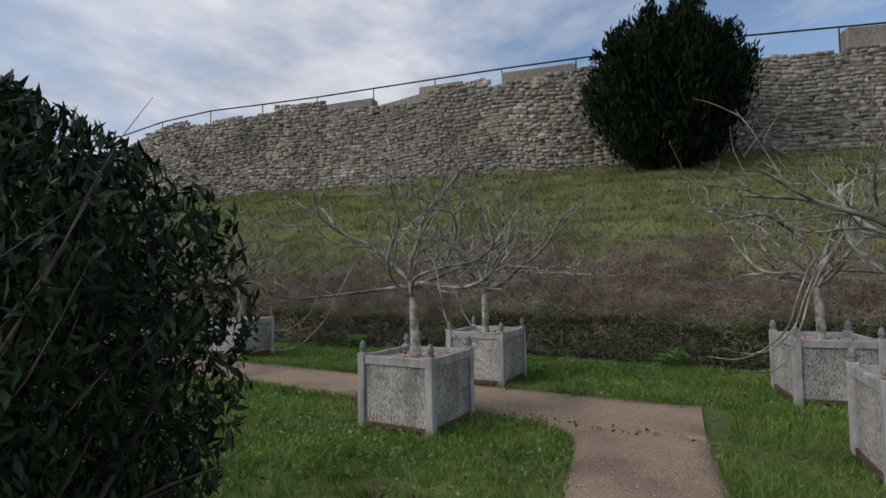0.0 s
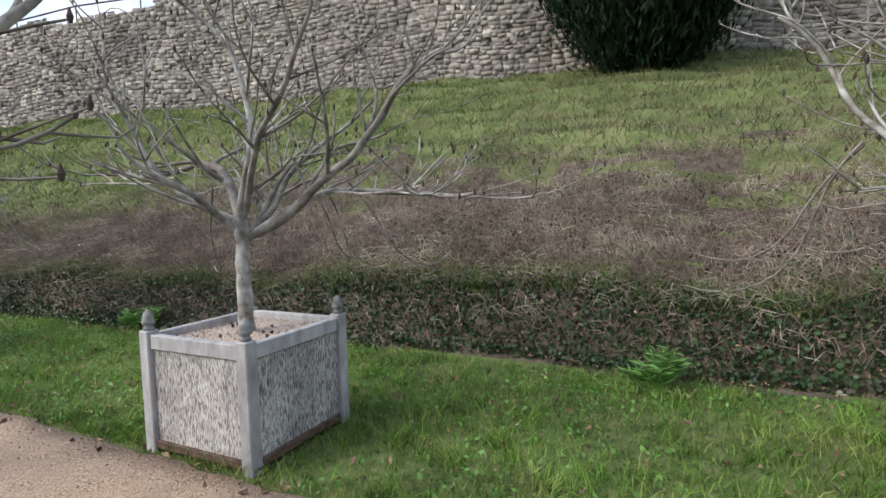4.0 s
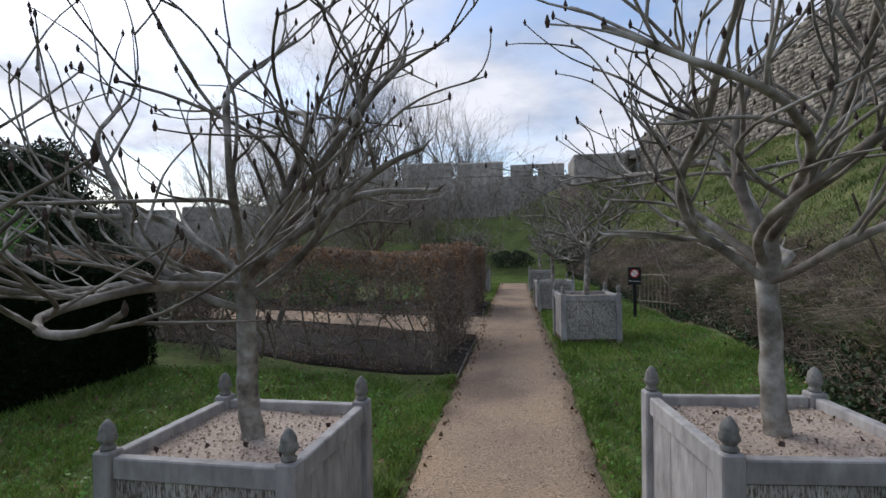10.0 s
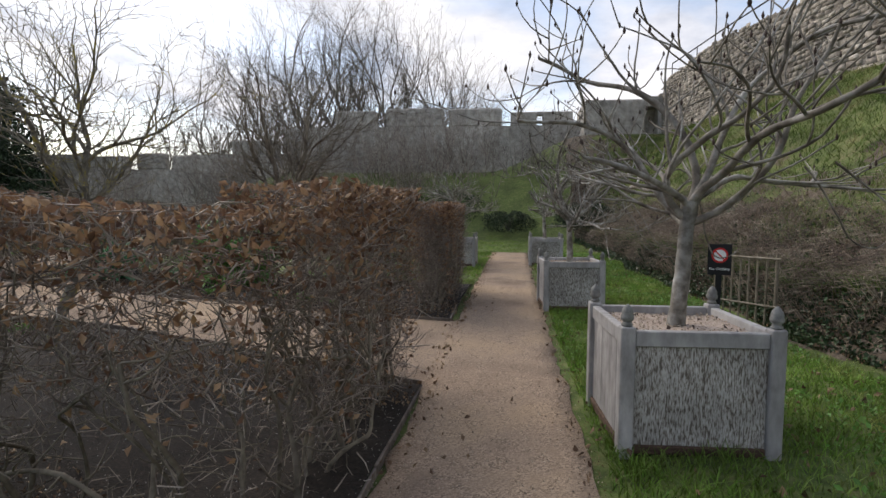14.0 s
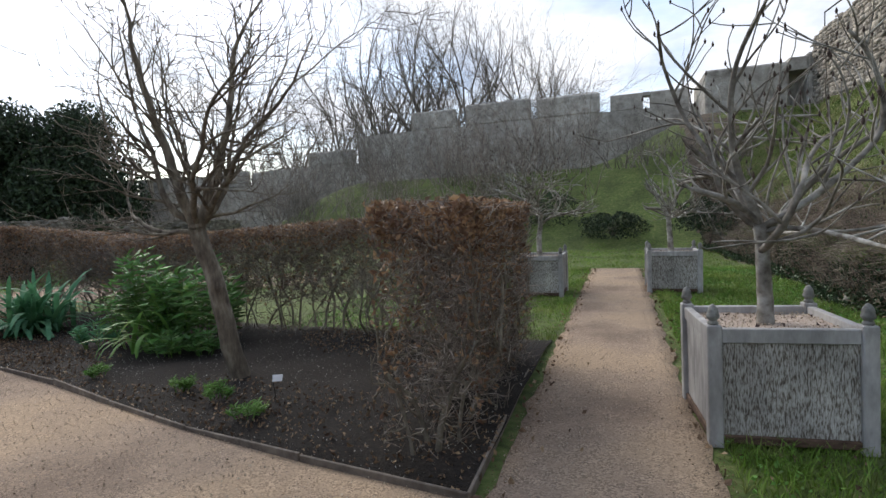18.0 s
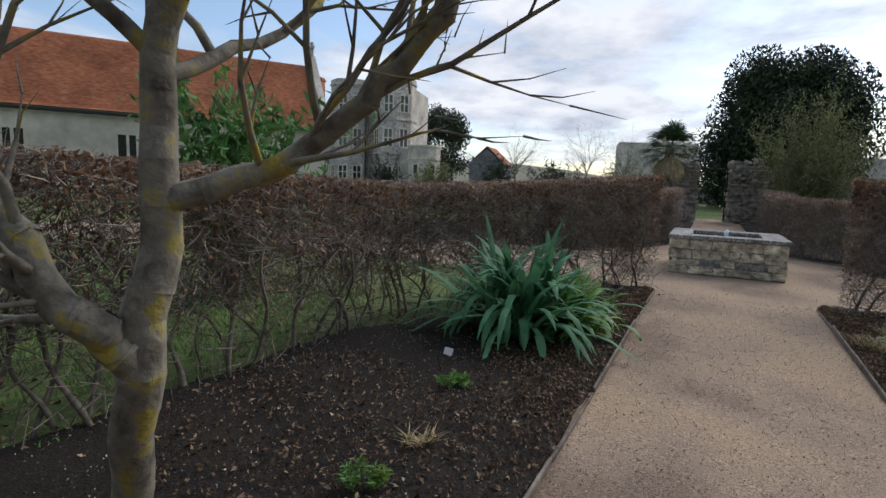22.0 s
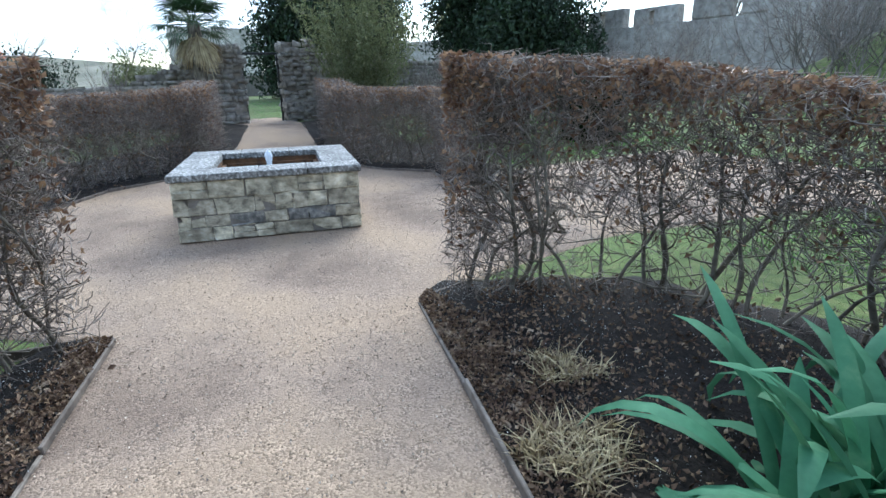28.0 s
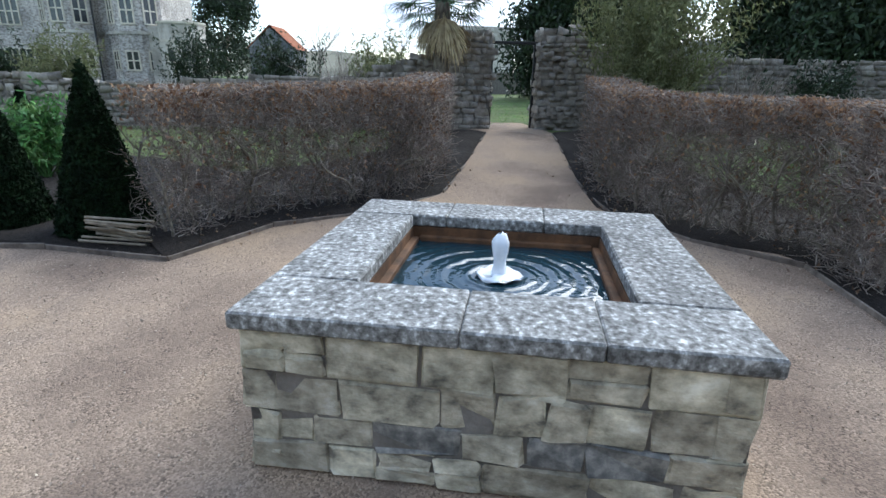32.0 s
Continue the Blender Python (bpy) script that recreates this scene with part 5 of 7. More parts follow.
def over_path(q):
    """True close over the line walked between the beds."""
    y = np.interp(-q[0], [0.5, 1.5, 3.4, 5.4, 12.0], [16.0, 16.5, 16.9, 17.8, 19.6])
    return abs(q[1] - y) < 0.5 and q[2] < 2.25


def bed_tree(at, seed, trunk, limbs, label, mat, bent=()):
    """A small spreading garden tree with a crooked trunk. trunk: points; limbs: (start, heading, rise, length, radius)."""
    g = np.random.default_rng(seed)
    t = thing("garden_tree", label, "tree", at)
    w = Wood()
    for (a, ra), (b, rb) in zip(trunk, trunk[1:]):
        a, b = np.array(a, float), np.array(b, float)
        pts = [a + (b - a) * k / 4 + (g.normal(size=3) * 0.012 if 0 < k < 4 else 0) for k in range(5)]
        for k in range(4):
            w.seg(pts[k] - (b - a) * 0.03, pts[k + 1] + (b - a) * 0.03, ra + (rb - ra) * k / 4, ra + (rb - ra) * (k + 1) / 4)
    v, f = w.mesh(10)
    np_part("trunk", v, f, mat, t, smooth=True)
    for st, a, e, ln, r in limbs:
        w = Wood(lambda q: over_path(q + np.array(at)))
        a = radians(a)
        limb(w, st, (math.cos(a) * math.cos(e), math.sin(a) * math.cos(e), math.sin(e)), ln, r, 3, g, TREE, 0.0036, 0.84)
        v, f = w.mesh(6)
        np_part("limb", v, f, mat if r > 0.024 else M_DARKTWIG, t, smooth=True)
    for pts, r0, r1 in bent:
        w = Wood(lambda q: over_path(q + np.array(at)))
        pts = np.array(pts, float)
        s = np.linspace(0, len(pts) - 1, 5 * (len(pts) - 1) + 1)
        q = np.stack([np.interp(s, np.arange(len(pts)), pts[:, k]) for k in range(3)], 1)
        q[1:-1] = (q[:-2] + q[1:-1] * 2 + q[2:]) / 4 + g.normal(size=(len(q) - 2, 3)) * 0.010
        for k in range(len(q) - 1):
            ra, rb = r0 + (r1 - r0) * k / len(q), r0 + (r1 - r0) * (k + 1) / len(q)
            u = (q[k + 1] - q[k]) / np.linalg.norm(q[k + 1] - q[k])
            w.seg(q[k] - u * 0.45 * ra, q[k + 1] + u * 0.45 * rb, ra, rb)
            if k > 2:
                d = q[k + 1] - q[k]
                d = d / np.linalg.norm(d) + g.normal(size=3) * 0.75 + [0, 0, 0.25]
                limb(w, q[k + 1], d / np.linalg.norm(d), g.uniform(0.5, 1.1), rb * 0.36, 2, g, TREE, 0.0036, 0.84)
        d = q[-1] - q[-2]
        limb(w, q[-1], d / np.linalg.norm(d), 1.0, r1, 2, g, TREE, 0.0036, 0.84)
        v, f = w.mesh(7)
        np_part("limb", v, f, mat, t, smooth=True)
    return t


bed_tree((-3.55, 19.34, 0.0), 61, [((0, 0, -0.05), 0.100), ((-0.12, -0.13, 0.85), 0.086), ((-0.22, -0.24, 1.5), 0.078), ((-0.23, -0.26, 1.62), 0.074)],
         [((-0.24, -0.2, 1.6), -20, 0.75, 2.2, 0.034), ((-0.24, -0.22, 1.6), 245, 0.75, 2.3, 0.034), ((-0.22, -0.2, 1.5), 200, 0.5, 2.1, 0.028), ((-0.22, -0.2, 1.55), 120, 0.6, 2.0, 0.032), ((-0.22, -0.2, 1.55), 300, 0.65, 2.2, 0.034), ((-0.22, -0.2, 1.6), 160, 0.85, 2.1, 0.032), ((-0.22, -0.2, 1.6), 60, 0.8, 2.0, 0.030)],
         "leaning bare garden tree in dark soil", M_BARK,
         [([(-0.22, -0.25, 1.5), (-0.30, -0.40, 2.05), (-0.38, -0.50, 2.55), (-0.48, -0.60, 3.2)], 0.058, 0.020), ([(-0.22, -0.24, 1.55), (-0.05, -0.10, 2.2), (0.02, -0.02, 2.6), (0.08, 0.06, 3.3)], 0.056, 0.020)])
bed_tree((-4.88, 15.42, 0.0), 62, [((0, 0, -0.05), 0.068), ((0.14, 0.16, 0.6), 0.060), ((0.27, 0.33, 1.05), 0.062), ((0.24, 0.38, 1.52), 0.050), ((0.21, 0.36, 1.9), 0.043), ((0.22, 0.42, 2.2), 0.037)],
         [((0.22, 0.38, 2.1), 20, 0.7, 1.9, 0.026), ((0.21, 0.36, 1.95), 240, 0.75, 2.0, 0.027), ((0.21, 0.36, 1.9), 310, 0.65, 2.0, 0.026), ((0.21, 0.36, 1.85), 180, 0.6, 1.9, 0.026), ((0.22, 0.42, 2.2), 80, 1.1, 1.6, 0.027), ((0.22, 0.42, 2.2), 140, 0.9, 1.7, 0.025)],
         "spreading bare tree with yellow lichen on its limbs", M_LICHEN,
         [([(0.27, 0.33, 1.04), (0.40, 0.26, 1.22), (0.46, 0.06, 1.52), (0.40, -0.22, 2.0), (0.30, -0.5, 2.6)], 0.056, 0.020), ([(0.24, 0.38, 1.50), (0.08, 0.66, 1.64), (0.05, 0.95, 1.86), (0.08, 1.15, 2.08), (0.14, 1.36, 2.38)], 0.040, 0.018)])


def strap_plant(at, r, h, seed, label, n=110, mat=None, wid=0.036, name="strap_leaved_plant"):
    """A clump of arching strap leaves, each with a channelled blade that droops at the tip."""
    g = np.random.default_rng(seed)
    t = thing(name, label, "plant", at)
    K = 9
    for j in range(n):
        a = g.uniform(0, 6.28)
        e = 1.52 - 1.0 * g.random() ** 1.25
        ln = g.uniform(0.48, 1.02) * (0.28 * r + 0.84 * h)
        p = np.array([g.normal() * 0.20 * r, g.normal() * 0.20 * r, 0.0])
        out, up = np.array([math.cos(a), math.sin(a), 0]), np.array([0, 0, 1.0])
        sd = np.array([-math.sin(a), math.cos(a), 0])
        droop = g.uniform(0.05, 0.30) * (1.25 - 0.35 * (e > 1.25))
        w0 = wid * g.uniform(0.7, 1.25)
        V, F = [], []
        for k in range(K):
            q = k / (K - 1)
            d = out * math.cos(e) + up * math.sin(e)
            ww = w0 * (0.75 + 0.5 * q) * (1 - q ** 6) + 0.003
            nn = np.cross(sd, d)
            V += [p - sd * ww + nn * ww * 0.25, p, p + sd * ww + nn * ww * 0.25]
            p = p + d * ln / (K - 1)
            p[2] = max(p[2], 0.03)
            e -= droop * (0.5 + q * 1.5)
        for k in range(K - 1):
            o = 3 * k
            F += [(o, o + 1, o + 4, o + 3), (o + 1, o + 2, o + 5, o + 4)]
        np_part("leaf", np.array(V), np.array(F), mat or M_STRAP, t, smooth=True)
    return t


STRAP = "large clump of arching blue-green strap leaves in soil"
strap_plant((-8.82, 16.50, 0.06), 0.80, 1.28, 71, STRAP, 260, None, 0.033)
strap_plant((-9.12, 17.02, 0.06), 0.60, 0.84, 72, "leafy clump of strap leaves with yellowing blades", 130, M_LUSH, 0.026)
strap_plant((-8.55, 20.66, 0.06), 0.82, 1.16, 73, STRAP, 150, None, 0.032)


def leafy_clump(at, r, h, seed, label, n=60, mat=None, leaf=0.13):
    """Upright stems ringed with narrow leaves."""
    g = np.random.default_rng(seed)
    t = thing("leafy_plant", label, "plant", at)
    w, C, D = Wood(), [], []
    for j in range(n):
        a, q = g.uniform(0, 6.28), math.sqrt(g.random()) * r
        b = np.array([q * math.cos(a) * 0.6, q * math.sin(a) * 0.6, 0])
        e = np.array([q * math.cos(a), q * math.sin(a), h * g.uniform(0.55, 1.0) * (1 - 0.35 * (q / r) ** 2)])
        w.seg(b, e, 0.006, 0.004)
        for k in range(20):
            u = 0.35 + 0.65 * k / 19
            aa = k * 2.4
            o = np.array([math.cos(aa), math.sin(aa), 0.35 - 2.2 * max(0.0, leaf - 0.15) * (1 - u) * 8])
            C.append(b + (e - b) * u + o * leaf * 0.45)
            D.append(o * 6)
    v, f = w.mesh(4)
    np_part("stem", v, f, M_LUSH, t, kind="stuff")
    v, f = leaves(np.array(C), g.uniform(leaf * 0.7, leaf * 1.25, len(C)), 0, 0.20, 0.4, np.array(D), g)
    np_part("leaf", v, f, mat or M_LUSH, t, kind="stuff")
    return t


BUSHY = "bushy dark green plant with narrow yellowing leaves"
leafy_clump((-5.95, 20.40, 0.06), 0.62, 1.30, 81, BUSHY, 38, M_SHRUB, 0.20)
leafy_clump((-5.20, 20.45, 0.06), 0.58, 1.26, 82, BUSHY, 34, M_SHRUB, 0.20)
strap_plant((-5.55, 20.15, 0.06), 0.6, 1.05, 85, "arching strap leaves among bushy plants", 60, M_LUSH, 0.022)
leafy_clump((-5.05, 19.85, 0.06), 0.20, 0.34, 86, "low green rosette of narrow leaves", 10, M_SHRUB, 0.17)
leafy_clump((-4.65, 20.00, 0.06), 0.18, 0.30, 87, "low green rosette of narrow leaves", 9, M_SHRUB, 0.15)
leafy_clump((-6.45, 20.05, 0.06), 0.32, 0.45, 83, "blue-green spurge with whorled leaves", 16, M_STRAP, 0.11)
for k, (x, y, r, h) in enumerate(((-7.13, 16.14, 0.13, 0.13), (-5.75, 15.95, 0.12, 0.14), (-3.35, 18.75, 0.17, 0.16), (-3.9, 18.85, 0.16, 0.16), (-2.75, 18.4, 0.15, 0.15), (-5.2, 19.05, 0.12, 0.14))):
    leafy_clump((x, y, 0.06), r, h, 90 + k, "small fresh green seedling tuft in soil", 10, M_LUSH, 0.06)


def straw_tuft(at, r, h, seed, label, n=260):
    """Cut stubble: several clumps of dry stalks."""
    g = np.random.default_rng(seed)
    t = thing("dry_tuft", label, "plant", at)
    m = max(3, n // 70)
    for k in range(m):
        a, q = k * 2.4, math.sqrt((k + 0.5) / m) * r * 0.8
        c = np.stack([q * math.cos(a) + g.normal(size=n // m) * r * 0.16, q * math.sin(a) + g.normal(size=n // m) * r * 0.16, np.zeros(n // m)], 1)
        v, f = blades(c, g.uniform(0.35, 1, n // m) * h, 0.011, 1.5, g)
        np_part("dry_stalk", v, f, M_STRAW, t, kind="stuff")
    return t


straw_tuft((-9.55, 20.18, 0.05), 0.27, 0.11, 101, "cut back straw-coloured plant stubble", 560)
straw_tuft((-10.1, 20.6, 0.05), 0.22, 0.10, 102, "cut back straw-coloured plant stubble", 350)
straw_tuft((-6.26, 16.13, 0.05), 0.09, 0.10, 103, "dry brown stalk tuft", 120)
straw_tuft((-3.2, 5.6, 0.0), 0.25, 0.3, 104, "dead grass tuft on the lawn", 160)
straw_tuft((-1.25, 6.9, 0.0), 0.3, 0.3, 105, "pale dead grass at a planter foot", 120)


def plant_tag(at, rz, mat, label):
    t = thing("plant_label", label, "label", at, rz)
    bm = bmesh.new()
    box(bm, (-0.045, -0.003, 0.14), (0.045, 0.003, 0.20), 0.002, pose(0, 0, 0, -25, 0, 0))
    part("tag_plate", bm, mat, t)
    v, f = tubes([(0, 0, -0.03)], [(0, -0.055, 0.15)], 0.004, 0.004, 5)
    np_part("tag_stake", v, f, M_IRON, t)


plant_tag((-7.47, 15.98, 0.06), 60, M_SIGNWHITE, "pale blue-grey plant label on a wire")
plant_tag((-2.83, 18.88, 0.06), 20, M_SIGNWHITE, "small white plant label in soil")

# topiary, stump, palm, willowy shrub


def cone(at, r, h, seed, label):
    g = np.random.default_rng(seed)
    t = thing("topiary_cone", label, "shrub", at)
    bm = bmesh.new()
    lathe(bm, [(r * 0.86, 0.02), (r * 0.72, h * 0.2), (r * 0.42, h * 0.55), (r * 0.13, h * 0.85), (0.012, h * 0.96)], 20)
    part("core", bm, M_YEW, t)
    n = 26000
    z = 1 - np.sqrt(g.random(n))
    a = g.uniform(0, 6.28, n)
    rr = r * (1 - z) ** 0.92 + g.normal(size=n) * 0.015
    c = np.stack([rr * np.cos(a), rr * np.sin(a), z * h], 1)
    foliage("sprig", c, g.uniform(0.03, 0.08, n), M_YEW, t, 1.0, 0.3, g)
    return t


cone((-18.0, 16.55, 0.05), 0.45, 1.68, 111, "tall clipped dark green yew cone")
cone((-18.3, 15.35, 0.05), 0.44, 1.55, 112, "clipped dark green yew cone")
cone((-21.2, 13.9, 0.05), 0.34, 1.35, 113, "small clipped yew cone")
logs = thing("willow_edging", "low woven bundle of grey sticks", "border", (-17.38, 16.95, 0.05), 72)
gl = np.random.default_rng(8)
for k in range(12):
    v, f = tubes([(-0.35 + gl.normal() * 0.03, gl.normal() * 0.05, 0.02 + 0.02 * k)], [(0.35 + gl.normal() * 0.03, gl.normal() * 0.05, 0.02 + 0.02 * k)], 0.014, 0.012, 6)
    np_part("stick", v, f, M_BAMBOO, logs)


def palm(at, h, label):
    """A fan palm: shaggy trunk, fans of narrow leaflets split to the middle, dead fans hanging below."""
    g = np.random.default_rng(121)
    t = thing("fan_palm", label, "palm tree", at)
    z = np.linspace(0, h, 14)
    v, f = sweep(np.stack([0.05 * np.sin(z), 0 * z, z], 1), 0.15 + 0.02 * np.sin(z * 9) + 0.03 * (z / h), 12)
    np_part("trunk", v, f, M_BARK, t)
    for j in range(58):
        dead = j >= 42
        a, e = j * 2.4 + g.uniform(-0.3, 0.3), g.uniform(-1.25, -0.7) if dead else 1.35 - 1.75 * (j / 42) + g.uniform(-0.15, 0.15)
        d = np.array([math.cos(a) * math.cos(e), math.sin(a) * math.cos(e), math.sin(e)])
        b = np.array([0.05 * math.sin(h), 0, h - 0.05])
        ln = g.uniform(0.45, 0.75) * (0.7 if dead else 1)
        m = b + d * ln + [0, 0, -0.06]
        V, F = sweep([b, b + d * ln * 0.5, m], [0.014, 0.011, 0.008], 4)
        V, F = [V], [F]
        off = len(V[0])
        sd = np.cross(d, [0, 0, 1.0])
        sd /= np.linalg.norm(sd)
        for k in range(19):
            q = (k / 18 - 0.5) * (2.0 if dead else 3.0)
            dd = d * math.cos(q) + sd * math.sin(q)
            lf = 0.62 * (1 - 0.10 * abs(q)) * g.uniform(0.9, 1.1)
            w = np.cross(dd, np.cross(sd, d))
            w = w / max(np.linalg.norm(w), 1e-6)
            sag = np.array([0, 0, -g.uniform(0.10, 0.22) * (1.6 if dead else 1)])
            V.append(np.array([m, m + dd * lf * 0.45 + w * 0.019, m + dd * lf * 0.45 - w * 0.019, m + dd * lf * 0.8 + w * 0.011 + sag * 0.45, m + dd * lf * 0.8 - w * 0.011 + sag * 0.45, m + dd * lf * 0.97 + sag]))
            F.append(np.array([[1, 2, 4, 3]]) + off)
            off += 6
        V, F = np.concatenate(V), np.concatenate(F)
        tri = np.concatenate([np.array([[o, o + 2, o + 1], [o + 3, o + 4, o + 5]]) for o in range(12, len(V), 6)])
        quads = np.concatenate([F[:, [0, 1, 2]], F[:, [0, 2, 3]], tri])
        np_part("frond", V, quads, M_STRAW if dead else M_PALM, t, "dead straw-coloured frond" if dead else "")
    return t


palm((-24.4, 20.65, float(height(-24.4, 20.65))), 2.75, "fan palm with dark green fronds and dead ones hanging")


def twiggy_shrub(at, r, h, seed, label, mat, leaf, n=70, nl=7000):
    g = np.random.default_rng(seed)
    t = thing("shrub", label, "shrub", at)
    w = Wood()
    for j in range(n):
        a, e = g.uniform(0, 6.28), g.uniform(0.95, 1.5)
        limb(w, (g.normal() * 0.12 * r, g.normal() * 0.12 * r, 0), (math.cos(a) * math.cos(e), math.sin(a) * math.cos(e), math.sin(e)), h * g.uniform(0.6, 1.0), 0.014, 1, g, ((0.04, 0.05), 0.09, 0.2, (0, 6), 0.5, 0.35))
    v, f = w.mesh(4)
    np_part("stem", v, f, mat, t, kind="stuff")
    if nl:
        P = np.array(w.p1)
        c = P[g.integers(0, len(P), nl)] + g.normal(size=(nl, 3)) * 0.06
        c = c[c[:, 2] > 0.3]
        foliage("leaf", c, g.uniform(leaf * 0.7, leaf * 1.3, len(c)), mat, t, 0.8, 0.3, g)
    return t


twiggy_shrub((-23.6, 24.9, 0.25), 1.8, 4.2, 131, "upright olive-green willowy shrub by the gate", M_WILLOW, 0.12, 110, 14000)
twiggy_shrub((-23.4, 27.2, 0.2), 1.2, 2.0, 132, "bare brown twiggy shrub", M_HEDGETWIG, 0.05, 60, 0)
twiggy_shrub((-24.6, 18.4, 0.25), 1.0, 1.9, 133, "bare twiggy shrub against the wall", M_HEDGETWIG, 0.05, 50, 0)
twiggy_shrub((-24.3, 29.5, 0.25), 1.0, 1.7, 134, "green climber on the garden wall", M_OAK, 0.12, 40, 6000)
twiggy_shrub((-23.0, 33.0, 0.2), 1.0, 2.1, 135, "rounded dark evergreen shrub by the wall", M_OAK, 0.12, 40, 7000)
twiggy_shrub((-9.6, 12.6, 0.0), 1.0, 2.55, 136, "bright green leafy bay shrub beyond the hedge", M_SHRUB, 0.17, 40, 6000)

for k, (x, y, r, h) in enumerate(((-27.0, 19.3, 1.2, 2.3), (-28.0, 16.6, 1.4, 2.2), (-29.5, 13.6, 1.5, 2.4), (-28.0, 10.6, 1.4, 2.1), (-30.5, 7.6, 1.6, 2.3), (-27.2, 26.0, 1.3, 2.2))):
    twiggy_shrub((x, y, 0.2), r, h, 140 + k, "dark evergreen shrub beyond the garden wall", M_OAK if k % 3 else M_WILLOW, 0.13, 34, 5200)
twiggy_shrub((-20.3, 14.6, 0.05), 0.5, 1.05, 147, "bright leafy shrub behind the clipped cones", M_SHRUB, 0.12, 30, 3600)

# sign and bamboo fence on the bank
sign = thing("warning_sign", "black no climbing sign on a post in grass", "sign", (2.78, 17.65, 0), -8)
bm = bmesh.new()
box(bm, (-0.035, -0.02, -0.05), (0.035, 0.02, 1.1), 0.004)
part("post", bm, M_SIGN, sign)
bm = bmesh.new()
box(bm, (-0.14, -0.032, 0.78), (0.14, -0.022, 1.18), 0.004)
plate = part("sign_plate", bm, M_SIGN, sign)
bm = bmesh.new()
ring = []
for r in (0.075, 0.098):
    for z in (-0.0365, -0.033):
        ring.append([bm.verts.new((r * math.cos(k * math.pi / 16), z, 1.035 + r * math.sin(k * math.pi / 16))) for k in range(32)])
for a, b in ((0, 2), (2, 3), (3, 1), (1, 0)):
    for k in range(32):
        bm.faces.new((ring[a][k], ring[a][(k + 1) % 32], ring[b][(k + 1) % 32], ring[b][k]))
part("red_ring", bm, M_SIGNRED, sign, "red prohibition ring")
bm = bmesh.new()
box(bm, (-0.08, -0.0385, -0.009), (0.08, -0.037, 0.009), 0.0, pose(0, 0, 1.035, 0, 45, 0))
part("red_bar", bm, M_SIGNRED, sign)
bm = bmesh.new()
r0 = [bm.verts.new((0.074 * math.cos(k * math.pi / 12), -0.0345, 1.035 + 0.074 * math.sin(k * math.pi / 12))) for k in range(24)]
bm.faces.new(r0)
part("white_disc", bm, M_SIGNWHITE, sign)
txt = bpy.data.curves.new("lettering", "FONT")
txt.body, txt.size, txt.align_x, txt.extrude = "No climbing", 0.05, "CENTER", 0.0006
txt.materials.append(M_SIGNWHITE)
tob = new("lettering", txt)
tob.parent = sign
tob.matrix_basis = pose(0, -0.0335, 0.845, 90, 0, 0)
fence = thing("bamboo_fence", "short fence panel of weathered bamboo canes", "fence", (3.15, 18.75, 0.05), -58)
for k in range(8):
    v, f = tubes([(0.13 * k, 0.01 * math.sin(k * 2), 0)], [(0.13 * k + 0.01 * math.sin(k), 0, 0.95 + 0.05 * math.sin(3 * k))], 0.014 if k % 7 else 0.024, 0.012 if k % 7 else 0.022, 6)
    np_part("cane", v, f, M_BAMBOO, fence)
for z in (0.25, 0.9):
    v, f = tubes([(-0.05, -0.02, z)], [(0.98, -0.02, z + 0.02)], 0.016, 0.015, 6)
    np_part("rail", v, f, M_BAMBOO, fence)

# ---------------------------------------------------------------- trees far and near the walls
BIG = ((0.03, 0.05, 0.06, 0.05), 0.13, 0.7, (0, 8, 7, 7), 0.6, 0.52)


def bare_tree(at, h, seed, label, windy=0.0, group="bare trees behind the wall"):
    g = np.random.default_rng(seed)
    t = thing("bare_tree", label, "tree", at, group=group)
    w = Wood()
    p = np.zeros(3)
    for k in range(4):
        q = p + np.array([g.normal() * 0.15 + windy * 0.2, g.normal() * 0.15, h * 0.085])
        w.seg(p, q, 0.019 * h * (1 - 0.1 * k), 0.019 * h * (0.9 - 0.1 * k))
        p = q
    v, f = w.mesh(8)
    np_part("trunk", v, f, M_GREYTWIG, t, smooth=True)
    for k in range(7):
        a, e = 2 * math.pi * k / 7 + g.uniform(-0.4, 0.4), g.uniform(0.7, 1.35)
        w = Wood()
        d = np.array([math.cos(a) * math.cos(e) + windy, math.sin(a) * math.cos(e), math.sin(e)])
        limb(w, p - [0, 0, g.uniform(0, h * 0.1)], d / np.linalg.norm(d), h * g.uniform(0.45, 0.66), 0.0078 * h, 3, g, BIG, 0.011, 0.8)
        v, f = w.mesh(3)
        np_part("limb", v, f, M_GREYTWIG, t)
    return t


first = bare_tree((-19.0, 55.5, 1), 18.5, 201, "tall bare winter tree behind the castle wall", 0.28)
other = bare_tree((-11.5, 55.0, 1), 17.5, 211, "tall bare windswept tree behind the castle wall", 0.35)
for k, (src, x, s, r) in enumerate(((first, -15.0, 1.0, 15), (other, -7.0, 0.84, -12), (first, -3.5, 0.66, 8), (other, -23.5, 0.9, 10), (first, -28.0, 0.72, -20), (other, -33.0, 0.66, 25))):
    copy_thing(src, pose(x, 54.6 + 0.5 * k, 1, 0, 0, r) @ Matrix.Scale(s, 4))


